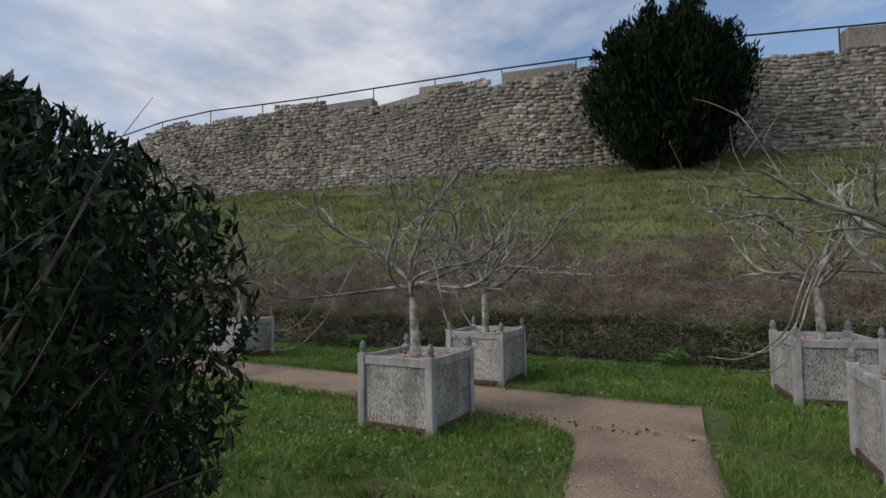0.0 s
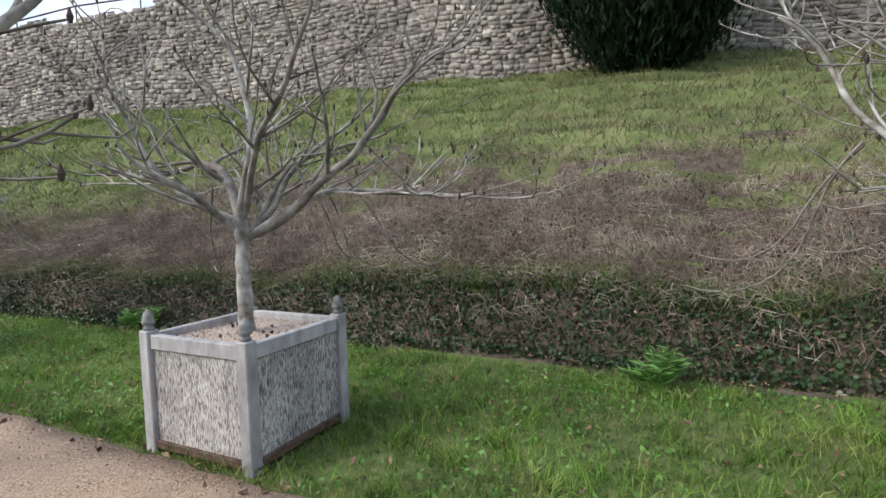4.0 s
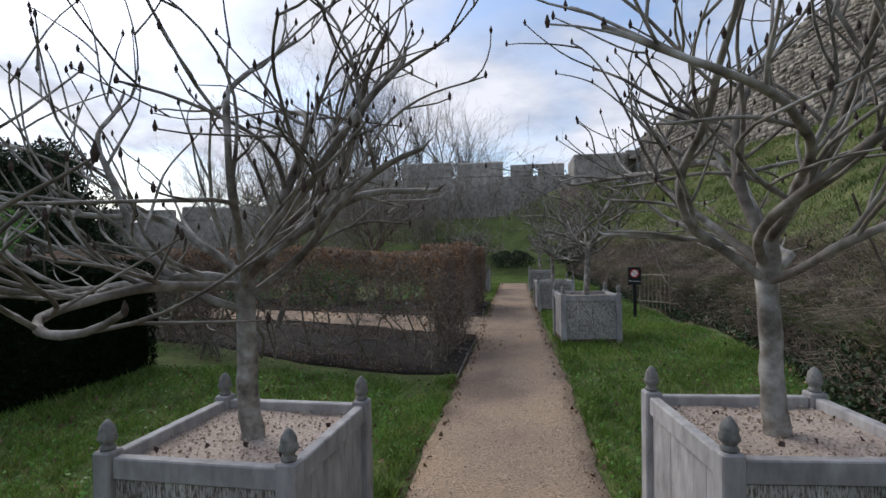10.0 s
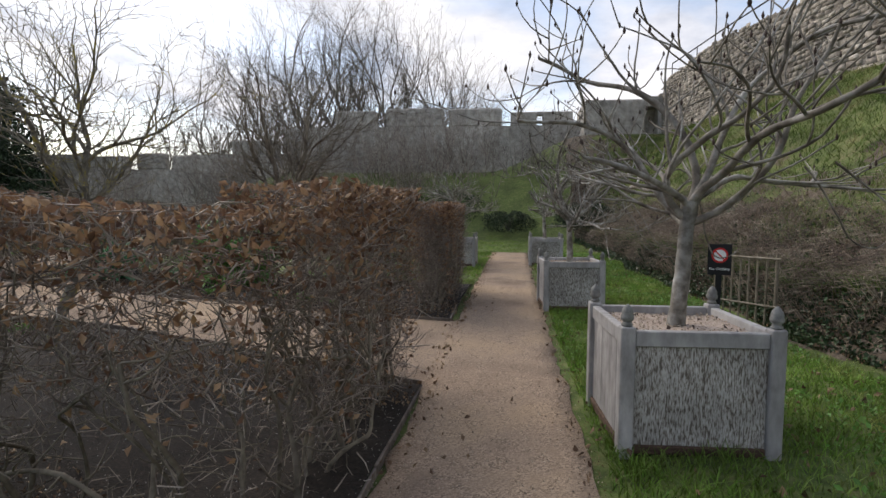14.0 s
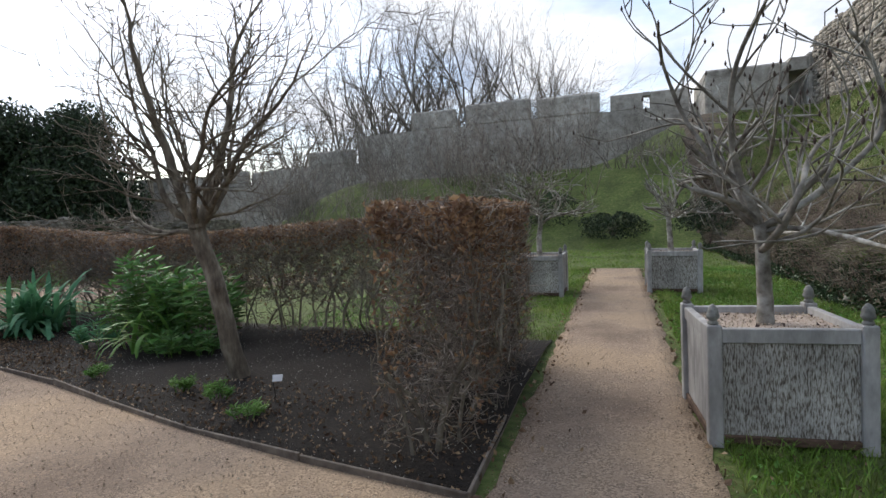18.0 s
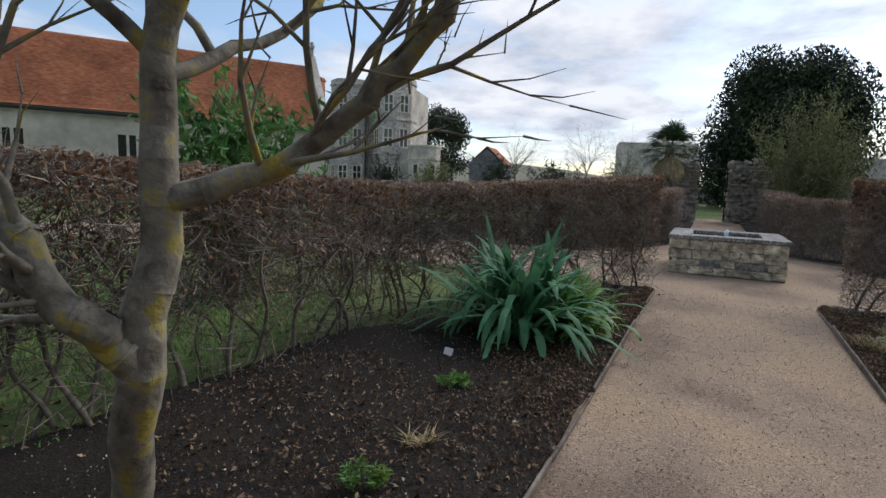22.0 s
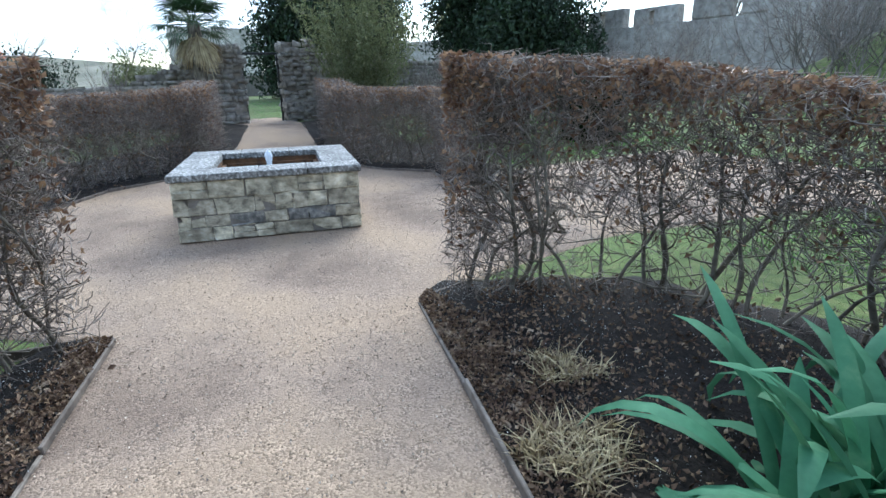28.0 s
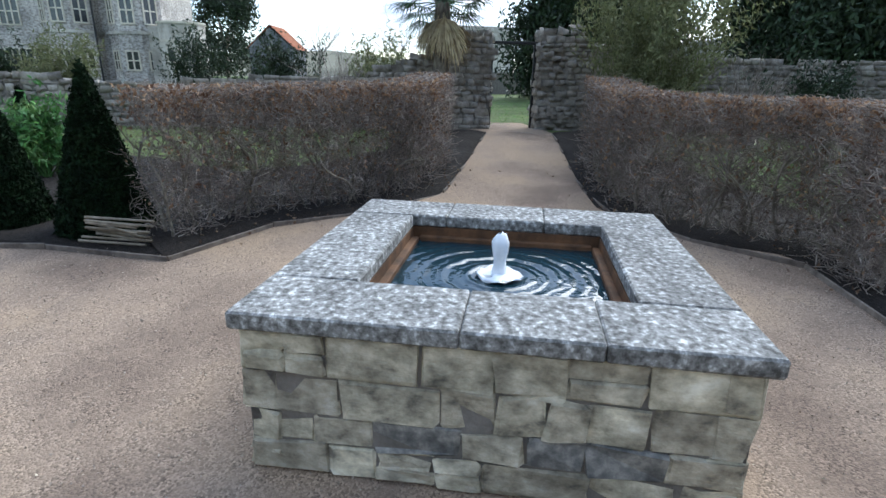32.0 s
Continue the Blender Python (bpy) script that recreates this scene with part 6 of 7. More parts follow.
def thicket(at, r, h, seed, label, n=60):
    g = np.random.default_rng(seed)
    t = thing("scrub_thicket", label, "shrub", at, group="scrub by the far wall")
    for b in range(6):
        w = Wood()
        for j in range(n // 6):
            a, e = g.uniform(0, 6.28), g.uniform(0.8, 1.5)
            limb(w, (g.normal() * r * 0.45, g.normal() * r * 0.3, 0), (math.cos(a) * math.cos(e), math.sin(a) * math.cos(e), math.sin(e)), h * g.uniform(0.5, 1.0), 0.024, 2, g, ((0.03, 0.03, 0.05), 0.14, 0.5, (0, 6, 7), 0.65, 0.45), 0.008, 0.7)
        v, f = w.mesh(3)
        np_part("branch", v, f, M_GREYTWIG if seed % 3 == 0 else M_HEDGETWIG, t, kind="stuff")
    return t


for k, (x, y, r, h) in enumerate(((-4, 45.5, 3.0, 5.0), (-9, 45, 3.2, 4.6), (-14.5, 45.5, 3.2, 4.8), (-20, 44, 3.4, 4.4), (-27, 44, 3.4, 4.0), (1.5, 43.5, 2.5, 2.6), (-6.5, 42.0, 3.0, 3.6), (-12, 41.0, 3.2, 3.4), (-17.5, 41.0, 3.2, 3.4))):
    thicket((x, y, float(height(x, y)) - 0.1), r, h, 220 + k, "grey-brown leafless scrub before the wall", 62)
for k, (x, y, s) in enumerate(((-0.2, 38.6, 0.9), (3.4, 36.0, 1.0), (-3.5, 40.0, 1.3))):
    yew_bush((x, y, float(height(x, y))), 1.5 * s, 1.1 * s, "low dark evergreen scrub on the slope", 3500, (0.08, 0.18), 240 + k, "evergreen_scrub", M_OAK)


def crown_tree(at, r, h, seed, label, n=16000, mat=None, size=(0.22, 0.5), base=0.04, name="evergreen_oak", lobes=34):
    """A broad evergreen: trunk, limbs and a crown of leaf sprays gathered in lobes, ragged at the rim."""
    g = np.random.default_rng(seed)
    t = thing(name, label, "tree", at)
    w = Wood()
    w.seg(np.zeros(3), np.array([0, 0, h * 0.4]), 0.045 * r, 0.035 * r)
    v, f = w.mesh(8)
    np_part("trunk", v, f, M_BARK, t)
    w = Wood()
    C = []
    per = n // lobes
    for k in range(lobes):
        a, u = g.uniform(0, 6.28), g.random()
        z = h * (base + (0.92 - base) * u)
        q = r * (0.80 * math.sqrt(max(0.05, 1 - (1.3 * u - 0.5) ** 2)) * math.sqrt(g.uniform(0.15, 1)))
        m = np.array([q * math.cos(a), q * math.sin(a), z])
        w.seg(np.array([0, 0, h * 0.3]), m, 0.012 * r, 0.005 * r)
        d = g.normal(size=(per, 3))
        d /= np.linalg.norm(d, axis=1, keepdims=True)
        C.append(m + d * (r * 0.33 * np.minimum(np.abs(g.normal(size=per)), 1.25) ** 0.6)[:, None] * [1, 1, 0.95])
    v, f = w.mesh(5)
    np_part("limb", v, f, M_BARK, t)
    C = np.concatenate(C)
    foliage("leaf_spray", C, g.uniform(*size, len(C)), mat or M_OAK, t, 0.9, 0.4, g)
    return t


crown_tree((-46.0, 32.0, 0.8), 5.4, 9.9, 251, "dark broad evergreen oak beyond the garden wall", 60000, None, (0.22, 0.46), lobes=64)
crown_tree((-40.5, 43.3, 0.8), 6.3, 9.7, 252, "wide dark evergreen oak beyond the garden wall", 60000, None, (0.22, 0.46), lobes=60)
crown_tree((-98.0, -5.0, 0.8), 6.0, 14.0, 253, "dark evergreen beside the stone house", 14000, size=(0.35, 0.7))
crown_tree((-44.0, 47.0, 0.8), 4.0, 8.0, 255, "dark evergreen oak by the curtain wall", 10000)


def vase_yew(at, r, h, seed, label, n=60000):
    """A yew of many rising limbs: narrow at the foot, wide above, feathered with upswept sprays."""
    g = np.random.default_rng(seed)
    t = thing("yew_tree", label, "tree", at)
    C, D = [], []
    for k in range(90):
        a, q = k * 2.4 + g.uniform(-0.3, 0.3), math.sqrt((k + 0.5) / 90)
        end = np.array([math.cos(a) * q * r, math.sin(a) * q * r, h * (1.0 - 0.42 * q ** 2.2) * g.uniform(0.84, 1.06)])
        s = np.linspace(0, 1, 9)[:, None]
        P = np.array([end[0] * 0.08, end[1] * 0.08, 0]) + (end - [end[0] * 0.08, end[1] * 0.08, 0]) * np.concatenate([s ** 0.8, s ** 0.8, s ** 1.1], 1)
        if k < 40:
            v, f = sweep(P, np.linspace(0.07, 0.015, 9), 5)
            np_part("limb", v, f, M_DARKTWIG, t)
        m = n // 90
        u = 0.10 + 0.90 * g.random(m) ** 0.75
        c = np.stack([np.interp(u, s[:, 0], P[:, i]) for i in range(3)], 1)
        d = (end - P[0]) / np.linalg.norm(end - P[0])
        C.append(c + g.normal(size=(m, 3)) * (0.10 + 0.34 * np.sin(np.pi * np.clip(u, 0, 1)) [:, None]))
        D.append(np.repeat((d * 2.2 + [0, 0, 0.6])[None], m, 0))
    C, D = np.concatenate(C), np.concatenate(D)
    v, f = leaves(C, g.uniform(0.14, 0.42, len(C)), 0.2, 0.28, 0.3, D, g)
    np_part("leaf_spray", v, f, M_YEW, t, kind="stuff")
    return t


vase_yew((17.2, 0.9, float(height(17.2, 0.9)) - 0.2), 3.45, 7.1, 254, "dark spreading yew against the castle wall")
for k, (x, y, s) in enumerate(((-90, 20, 9), (-95, 32, 8), (-85, 40, 8), (-100, 8, 10), (-70, 24, 6.5))):
    bare_tree((x, y, 1.0), s, 260 + k, "distant bare tree beyond the garden", 0.0, "distant bare trees")

# ---------------------------------------------------------------- buildings


def window_unit(parent, at, rz, w, h, lights=2, rows=2):
    """A stone mullioned window: frame, mullions and dark panes set back in it."""
    wd = thing("window", "", "")
    wd.parent = parent
    wd.matrix_basis = pose(*at, 0, 0, rz)
    bm = bmesh.new()
    fr = 0.14
    box(bm, (-w / 2 - fr, -0.10, -fr), (-w / 2, 0.02, h + fr), 0.0)
    box(bm, (w / 2, -0.10, -fr), (w / 2 + fr, 0.02, h + fr), 0.0)
    box(bm, (-w / 2, -0.10, h), (w / 2, 0.02, h + fr), 0.0)
    box(bm, (-w / 2, -0.14, -fr), (w / 2, 0.02, 0), 0.0)
    for k in range(1, lights):
        x = -w / 2 + w * k / lights
        box(bm, (x - 0.07, -0.08, 0), (x + 0.07, 0.02, h), 0.0)
    for k in range(1, rows):
        box(bm, (-w / 2, -0.075, h * k / rows - 0.06), (w / 2, 0.02, h * k / rows + 0.06), 0.0)
    part("frame", bm, M_RENDER, wd)
    for k in range(lights):
        bm = bmesh.new()
        box(bm, (-w / 2 + w * k / lights, -0.02, 0), (-w / 2 + w * (k + 1) / lights, -0.012, h), 0.0)
        part("pane", bm, M_DARKGLASS, wd)
    return wd


def gable_house(name, label, at, rz, ln, dp, eave, ridge, wall, roof, over=0.3):
    """Long house along local x: walls, two roof slopes with courses of tiles, gable ends."""
    t = thing(name, label, "building", at, rz)
    bm = bmesh.new()
    pr = [(-dp / 2, -1.5), (dp / 2, -1.5), (dp / 2, eave), (0, ridge - 0.25), (-dp / 2, eave)]
    A = [bm.verts.new((-ln / 2, y, z)) for y, z in pr]
    B = [bm.verts.new((ln / 2, y, z)) for y, z in pr]
    bm.faces.new(A[::-1]), bm.faces.new(B)
    for k in range(5):
        bm.faces.new((A[k], A[(k + 1) % 5], B[(k + 1) % 5], B[k]))
    part("wall", bm, wall, t)
    for s in (-1, 1):
        V = []
        n = int(math.hypot(dp / 2, ridge - eave) / 0.32)
        for k in range(n):
            q0, q1 = k / n, (k + 1) / n
            y0, y1 = s * (dp / 2 + over) * (1 - q0), s * (dp / 2 + over) * (1 - q1)
            z0, z1 = eave - over * 0.6 + (ridge - eave + over * 0.6) * q0, eave - over * 0.6 + (ridge - eave + over * 0.6) * q1
            V += [(-ln / 2 - 0.05, y0, z0 + 0.09), (ln / 2 + 0.05, y0, z0 + 0.09), (-ln / 2 - 0.05, y1, z1 + 0.04), (ln / 2 + 0.05, y1, z1 + 0.04)]
        F = [(2 * k, 2 * k + 1, 2 * k + 3, 2 * k + 2) for k in range(2 * n - 1)]
        np_part("roof", np.array(V), np.array(F), roof, t)
    return t


chapel = gable_house("chapel", "long cream building with a steep red tiled roof", (-31.6, -8.6, 0.0), math.degrees(math.atan2(15.5, -13.5)), 20.5, 7.5, 4.9, 9.3, M_RENDER, M_TILE)
# gable coping with a stone finial at the end that faces the garden
for s in (-1, 1):
    bm = bmesh.new()
    v = [bm.verts.new(c) for c in ((10.15, s * 4.2, 4.6), (10.6, s * 4.2, 4.6), (10.6, 0, 9.75), (10.15, 0, 9.75), (10.15, s * 4.2, 4.95), (10.6, s * 4.2, 4.95), (10.6, 0, 10.1), (10.15, 0, 10.1))]
    for q in ((0, 1, 2, 3), (7, 6, 5, 4), (0, 4, 5, 1), (1, 5, 6, 2), (2, 6, 7, 3), (3, 7, 4, 0)):
        bm.faces.new([v[k] for k in q])
    part("gable_coping", bm, M_HOUSE, chapel)
bm = bmesh.new()
box(bm, (10.3, -0.12, 10.0), (10.5, 0.12, 11.0), 0.04)
box(bm, (10.3, -0.35, 10.5), (10.5, 0.35, 10.75), 0.04)
part("cross_finial", bm, M_HOUSE, chapel)
bm = bmesh.new()
box(bm, (-10.3, 4.05, 4.55), (10.2, 4.2, 4.72), 0.03)
box(bm, (-10.3, -4.2, 4.55), (10.2, -4.05, 4.72), 0.03)
part("gutter", bm, M_IRON, chapel)
for s in (-1, 1):
    for k in range(3):
        window_unit(chapel, (-6 + 5.5 * k, s * 3.76, 2.2), 0 if s < 0 else 180, 1.4, 1.4, 3, 1)

def prism(bm, cx, cy, r, n, z0, z1, rot=0.0):
    a = [bm.verts.new((cx + r * math.cos(rot + 2 * math.pi * k / n), cy + r * math.sin(rot + 2 * math.pi * k / n), z0)) for k in range(n)]
    b = [bm.verts.new((v.co.x, v.co.y, z1)) for v in a]
    for k in range(n):
        bm.faces.new((a[k], a[(k + 1) % n], b[(k + 1) % n], b[k]))
    bm.faces.new(b)


house = thing("stone_house", "tall grey stone manor with mullioned bay windows", "building", (-70.0, -8.0, 0.4), 0)
BAYS = ((-1.2, 2.7, 2.75, 8, 13.6), (-1.0, -3.5, 2.55, 8, 13.4))
for cx, cy, r, n, top in BAYS:
    bm = bmesh.new()
    prism(bm, cx, cy, r, n, -1, top, math.pi / n)
    part("bay_wall", bm, M_MANOR, house)
    for z in (4.6, 8.9, top):
        bm = bmesh.new()
        prism(bm, cx, cy, r + 0.16, n, z, z + 0.26, math.pi / n)
        part("string_course", bm, M_HOUSE, house)
    bm = bmesh.new()
    prism(bm, cx, cy, r + 0.02, n, top + 0.26, top + 0.75, math.pi / n)
    part("parapet", bm, M_MANOR, house)
    for a in (-45, 0, 45):
        for z, hh in ((1.4, 1.6), (5.6, 2.2), (10.0, 2.0)):
            q = radians(a)
            ap = r * math.cos(math.pi / n) + 0.01
            window_unit(house, (cx + ap * math.cos(q), cy + ap * math.sin(q), z), a + 90, 1.05, hh, 2, 2)
bm = bmesh.new()
box(bm, (-9.0, -6.2, -1), (-1.6, 5.2, 13.3), 0.05)
part("wall", bm, M_MANOR, house)
bm = bmesh.new()
for y0, y1, xf, eave, ridge in ((-12.6, -6.2, -1.4, 7.4, 11.6),):
    ym = (y0 + y1) / 2
    A = [bm.verts.new((xf, y, z)) for y, z in ((y0, -1), (y1, -1), (y1, eave), (ym, ridge), (y0, eave))]
    B = [bm.verts.new((xf - 8, v.co.y, v.co.z)) for v in A]
    bm.faces.new(A), bm.faces.new(B[::-1])
    for k in range(5):
        bm.faces.new((A[k], B[k], B[(k + 1) % 5], A[(k + 1) % 5]))
part("gable_wing", bm, M_MANOR, house)
for y0, z0, y1, z1 in ((-13.0, 7.1, -9.4, 11.9), (-5.9, 7.1, -9.4, 11.9)):
    bm = bmesh.new()
    v = [bm.verts.new((x, y, z + dz)) for x in (-1.75, -9.5) for y, z in ((y0, z0), (y1, z1)) for dz in (0, 0.14)]
    for q in ((0, 1, 3, 2), (4, 6, 7, 5), (1, 5, 7, 3), (0, 2, 6, 4), (0, 4, 5, 1), (2, 3, 7, 6)):
        bm.faces.new([v[k] for k in q])
    part("wing_roof", bm, M_TILE, house)
window_unit(house, (-1.39, -9.4, 5.4), 90, 1.7, 2.3, 3, 2)
window_unit(house, (-1.39, -9.2, 1.2), 90, 4.0, 1.9, 6, 1)
bm = bmesh.new()
box(bm, (-8.0, -24.0, -1), (-2.2, -12.6, 4.4), 0.05)
part("low_wing", bm, M_MANOR, house)
bm = bmesh.new()
v = [bm.verts.new(c) for c in ((-1.9, -24.2, 4.3), (-1.9, -12.6, 4.3), (-5.1, -12.6, 7.2), (-5.1, -24.2, 7.2), (-8.4, -24.2, 4.3), (-8.4, -12.6, 4.3))]
bm.faces.new((v[0], v[1], v[2], v[3])), bm.faces.new((v[3], v[2], v[5], v[4])), bm.faces.new((v[0], v[3], v[4])), bm.faces.new((v[1], v[5], v[2]))
part("low_wing_roof", bm, M_TILE, house)
for y in (-14.6, -17.2, -19.8, -22.4):
    window_unit(house, (-2.19, y, 1.3), 90, 1.5, 1.9, 2, 2)
for lo, hi, mm in (((-4.2, -9.9, 9.5), (-3.0, -8.7, 15.2), M_TILE), ((-6.0, 1.2, 13.0), (-4.6, 2.6, 16.0), M_MANOR), ((-5.5, -16.6, 6.0), (-4.6, -15.6, 9.2), M_TILE)):
    bm = bmesh.new()
    box(bm, lo, hi, 0.06)
    box(bm, (lo[0] - 0.12, lo[1] - 0.12, hi[2] - 0.5), (hi[0] + 0.12, hi[1] + 0.12, hi[2] - 0.25), 0.03)
    part("chimney", bm, mm, house)
bm = bmesh.new()
box(bm, (1.35, -0.42, 0.0), (1.5, -0.28, 13.3), 0.03)
part("downpipe", bm, M_IRON, house)

lodge = thing("outbuilding", "low round stone lodge with a flat parapet", "building", (-68.5, -0.4, 0.4), 0)
bm = bmesh.new()
prism(bm, 0, 0, 2.1, 12, -1, 5.6)
box(bm, (-3.0, -4.0, -1), (-0.6, 0.0, 5.4), 0.03)
part("wall", bm, M_HOUSE, lodge)
for z in (3.9, 5.5):
    bm = bmesh.new()
    prism(bm, 0, 0, 2.22, 12, z, z + 0.2)
    part("string_course", bm, M_RENDER, lodge)
for a in (-15, 45):
    q = radians(a)
    window_unit(lodge, (2.05 * math.cos(q), 2.05 * math.sin(q), 2.2), a + 90, 0.6, 1.1, 1, 1)
well = gable_house("well_house", "small timber building with a red tiled gable roof", (-74.0, 7.4, 1.6), -6, 5.0, 4.6, 2.6, 4.8, M_SLATE, M_TILE)
hall = gable_house("grey_hall", "grey stone hall far beyond the garden wall", (-125.0, 36.0, 0.0), 95, 15.0, 8.0, 11.0, 11.6, M_HOUSE, M_HOUSE, 0.0)

beyond = thing("wall_beyond_gate", "low dark stone wall across the outer lawn", "garden wall", kind="structure")
bm = bmesh.new()
box(bm, (-57.6, 18.0, -0.5), (-57.0, 40.0, 2.0), 0.05)
part("wall_core", bm, M_MORTAR, beyond)
bm = bmesh.new()
box(bm, (-57.75, 18.0, 2.0), (-56.85, 40.0, 2.15), 0.04)
part("coping", bm, M_MORTAR, beyond)

# hill line
hill = np.array([(-320 + 60 * math.sin(k * 0.9), -260 + 40 * k, 0) for k in range(16)], float)
V, F = [], []
for k, (x, y, _) in enumerate(hill):
    zt = 11 + 5 * math.sin(k * 1.3) + 4 * math.sin(k * 0.5)
    V += [(x + 120, y, -2), (x, y, zt), (x - 200, y, -2)]
for k in range(15):
    F += [(3 * k, 3 * k + 1, 3 * k + 4, 3 * k + 3), (3 * k + 1, 3 * k + 2, 3 * k + 5, 3 * k + 4)]
np_part("backdrop", np.array(V), np.array(F), M_HILL, label="distant wooded hillside", smooth=True, kind="structure")

# ---------------------------------------------------------------- grass, bank growth, litter


def scatter(n, x0, x1, y0, y1, g):
    return np.stack([g.uniform(x0, x1, n), g.uniform(y0, y1, n)], 1)


def along(pts, q):
    """Places at the shares q of a line's length."""
    pts = np.array(pts, float)
    s = np.r_[0, np.cumsum(np.linalg.norm(np.diff(pts, axis=0), axis=1))]
    return np.stack([np.interp(q * s[-1], s, pts[:, 0]), np.interp(q * s[-1], s, pts[:, 1])], 1)


def stuff(name, label, category, v, f, mat):
    return tagged(np_part(name, v, f, mat, kind="stuff"), label, category)


g = np.random.default_rng(301)


def on_lawn(p):
    x, y = p[:, 0], p[:, 1]
    ok = ((np.abs(x) > 0.70) | (y < -1.6)) & (x < bank_x(y) + 0.1) & (x > -5.2)
    ok &= ~((x < -0.6) & (y > 12.0) & (y < 21.5))
    low, high = np.interp(x, [-5.2, -2.2, -0.7, 0.2], [-1.95, -1.7, -1.45, -1.32]), np.interp(x, [-5.2, -2.4, -1.4, -0.95, -0.6], [-0.8, -0.62, -0.42, -0.22, 0.6])
    ok &= ~((x < 0.72) & (y > low) & (y < high))
    return ok & ((y > -1.35) | (np.abs(x) > 0) )


p = np.concatenate([scatter(150000, -5.2, 3.5, -4.5, 12.5, g), scatter(60000, 0.5, 3.5, 12.5, 30, g), scatter(12000, -2.4, -0.6, 21, 30, g), scatter(20000, -6, 4, 30, 38, g)])
p = p[on_lawn(p) | (p[:, 1] > 30)]
e = np.abs(np.abs(p[:, 0]) - 0.72) < 0.14
h = g.uniform(0.03, 0.095, len(p)) * np.where(e, 1.25, 1) * (1 + 0.5 * np.sin(p[:, 0] * 3.1 + 1) * np.sin(p[:, 1] * 2.3))
v, f = blades(np.concatenate([p, (height(p[:, 0], p[:, 1]) - 0.005)[:, None]], 1), h, 0.009, 0.9, g)
stuff("lawn_grass", "short uneven winter grass beside the path", "grass", v, f, M_BLADE)
p = np.concatenate([scatter(9000, -5, -1.8, 21.6, 30, g), scatter(16000, -15.8, -8, 23.5, 30, g), scatter(12000, -22, -16.3, 25.2, 32, g), scatter(12000, -10.5, -5.6, 8, 14.2, g), scatter(7000, -42, -26.3, 15, 32, g)])
p = p[~((p[:, 0] > -12) & (p[:, 0] < -5.6) & (p[:, 1] < 14) & (p[:, 1] > np.interp(p[:, 0], [-9.2, -5.7], [14.5, 13.4])))]
p = p[~((p[:, 0] < -11.1) & (p[:, 0] > -16.1) & (p[:, 1] < 29.5) & (p[:, 1] > 20))]
v, f = blades(np.concatenate([p, height(p[:, 0], p[:, 1])[:, None]], 1), g.uniform(0.03, 0.07, len(p)), 0.012, 0.8, g)
stuff("garden_lawn_grass", "green lawn behind the hedges", "grass", v, f, M_LUSH)

t0 = np.concatenate([scatter(520, 0.8, 3.3, -4, 30, g), scatter(520, -5.0, -0.75, -1, 12.3, g), scatter(140, -0.95, -0.66, -1, 12, g), scatter(160, 0.66, 0.95, -1, 30, g)])
t0 = t0[on_lawn(t0)]
p = np.repeat(t0, 36, 0) + g.normal(size=(len(t0) * 36, 2)) * 0.05
p = p[on_lawn(p)]
v, f = blades(np.concatenate([p, height(p[:, 0], p[:, 1])[:, None]], 1), g.uniform(0.05, 0.15, len(p)), 0.008, 1.1, g)
stuff("grass_tufts", "longer tufts standing in the rough lawn", "grass", v, f, M_BLADE)

# bank: ragged ledge with ivy, dead bramble stems, then tussocky grass up to the wall
n = 110000
y = g.uniform(-14, 46, n)
t = g.random(n) ** 0.8
x = bank_x(y) + 0.45 + t * (wall_x(y) - bank_x(y) - 0.6)
keep = (x - bank_x(y) > wild_w(y) - 0.2 + 0.8 * np.sin(y * 0.31) + 0.8 * np.sin(y * 0.9 + x) + 0.9 * g.normal(size=n)) | (g.random(n) < 0.05)
x, y = x[keep], y[keep]
far_end = y + g.normal(size=len(y)) * 1.5 > 4.0
for name, pick, mat in (("bank_grass", far_end, M_BANKGRASS), ("dry_bank_grass", ~far_end, M_DRYBLADE)):
    v, f = blades(np.stack([x, y, height(x, y) - 0.01], 1)[pick], g.uniform(0.06, 0.20, int(pick.sum())), 0.022, 1.2, g)
    stuff(name, "tussocky grass on the castle bank", "grass", v, f, mat)
n = 85000
y = g.uniform(-12, 42, n)
x = bank_x(y) + 0.15 + np.abs(g.normal(size=n)) * wild_w(y) * 0.62
z = height(x, y)
a = g.uniform(0, 6.28, n)
d = np.stack([np.cos(a) - 0.25, np.sin(a), g.uniform(0.0, 1.2, n)], 1) * g.uniform(0.03, 0.15, n)[:, None]
p0 = np.stack([x, y, z - 0.02], 1)
p1 = p0 + d + [0, 0, 0.10]
p2 = p1 + d * [1, 1, -0.3]
p2[:, 2] = np.maximum(p2[:, 2], height(p2[:, 0], p2[:, 1]) + 0.01)
r = g.uniform(0.002, 0.0055, n)
v1, f1 = tubes(p0, p1, r, r, 3)
v2, f2 = tubes(p1, p2, r, r * 0.6, 3)
stuff("bramble_stems", "tangle of dead brown bramble on the lower bank", "undergrowth", np.concatenate([v1, v2]), np.concatenate([f1, f2 + len(v1)]), M_BRAMBLE)
n = 170000
y = g.uniform(-12, 40, n)
face = g.random(n) < 0.62
x = bank_x(y) - 0.04 + np.where(face, g.uniform(0, 0.6, n), np.abs(g.normal(size=n)) * wild_w(y) * 0.65)
m = (face & (g.random(n) < 0.9)) | (np.sin(y * 0.8 + 1.3 * np.sin(x * 1.1)) + np.sin(y * 0.23 + x * 0.6) + 0.5 * g.normal(size=n) > -0.25)
x, y = x[m], y[m]
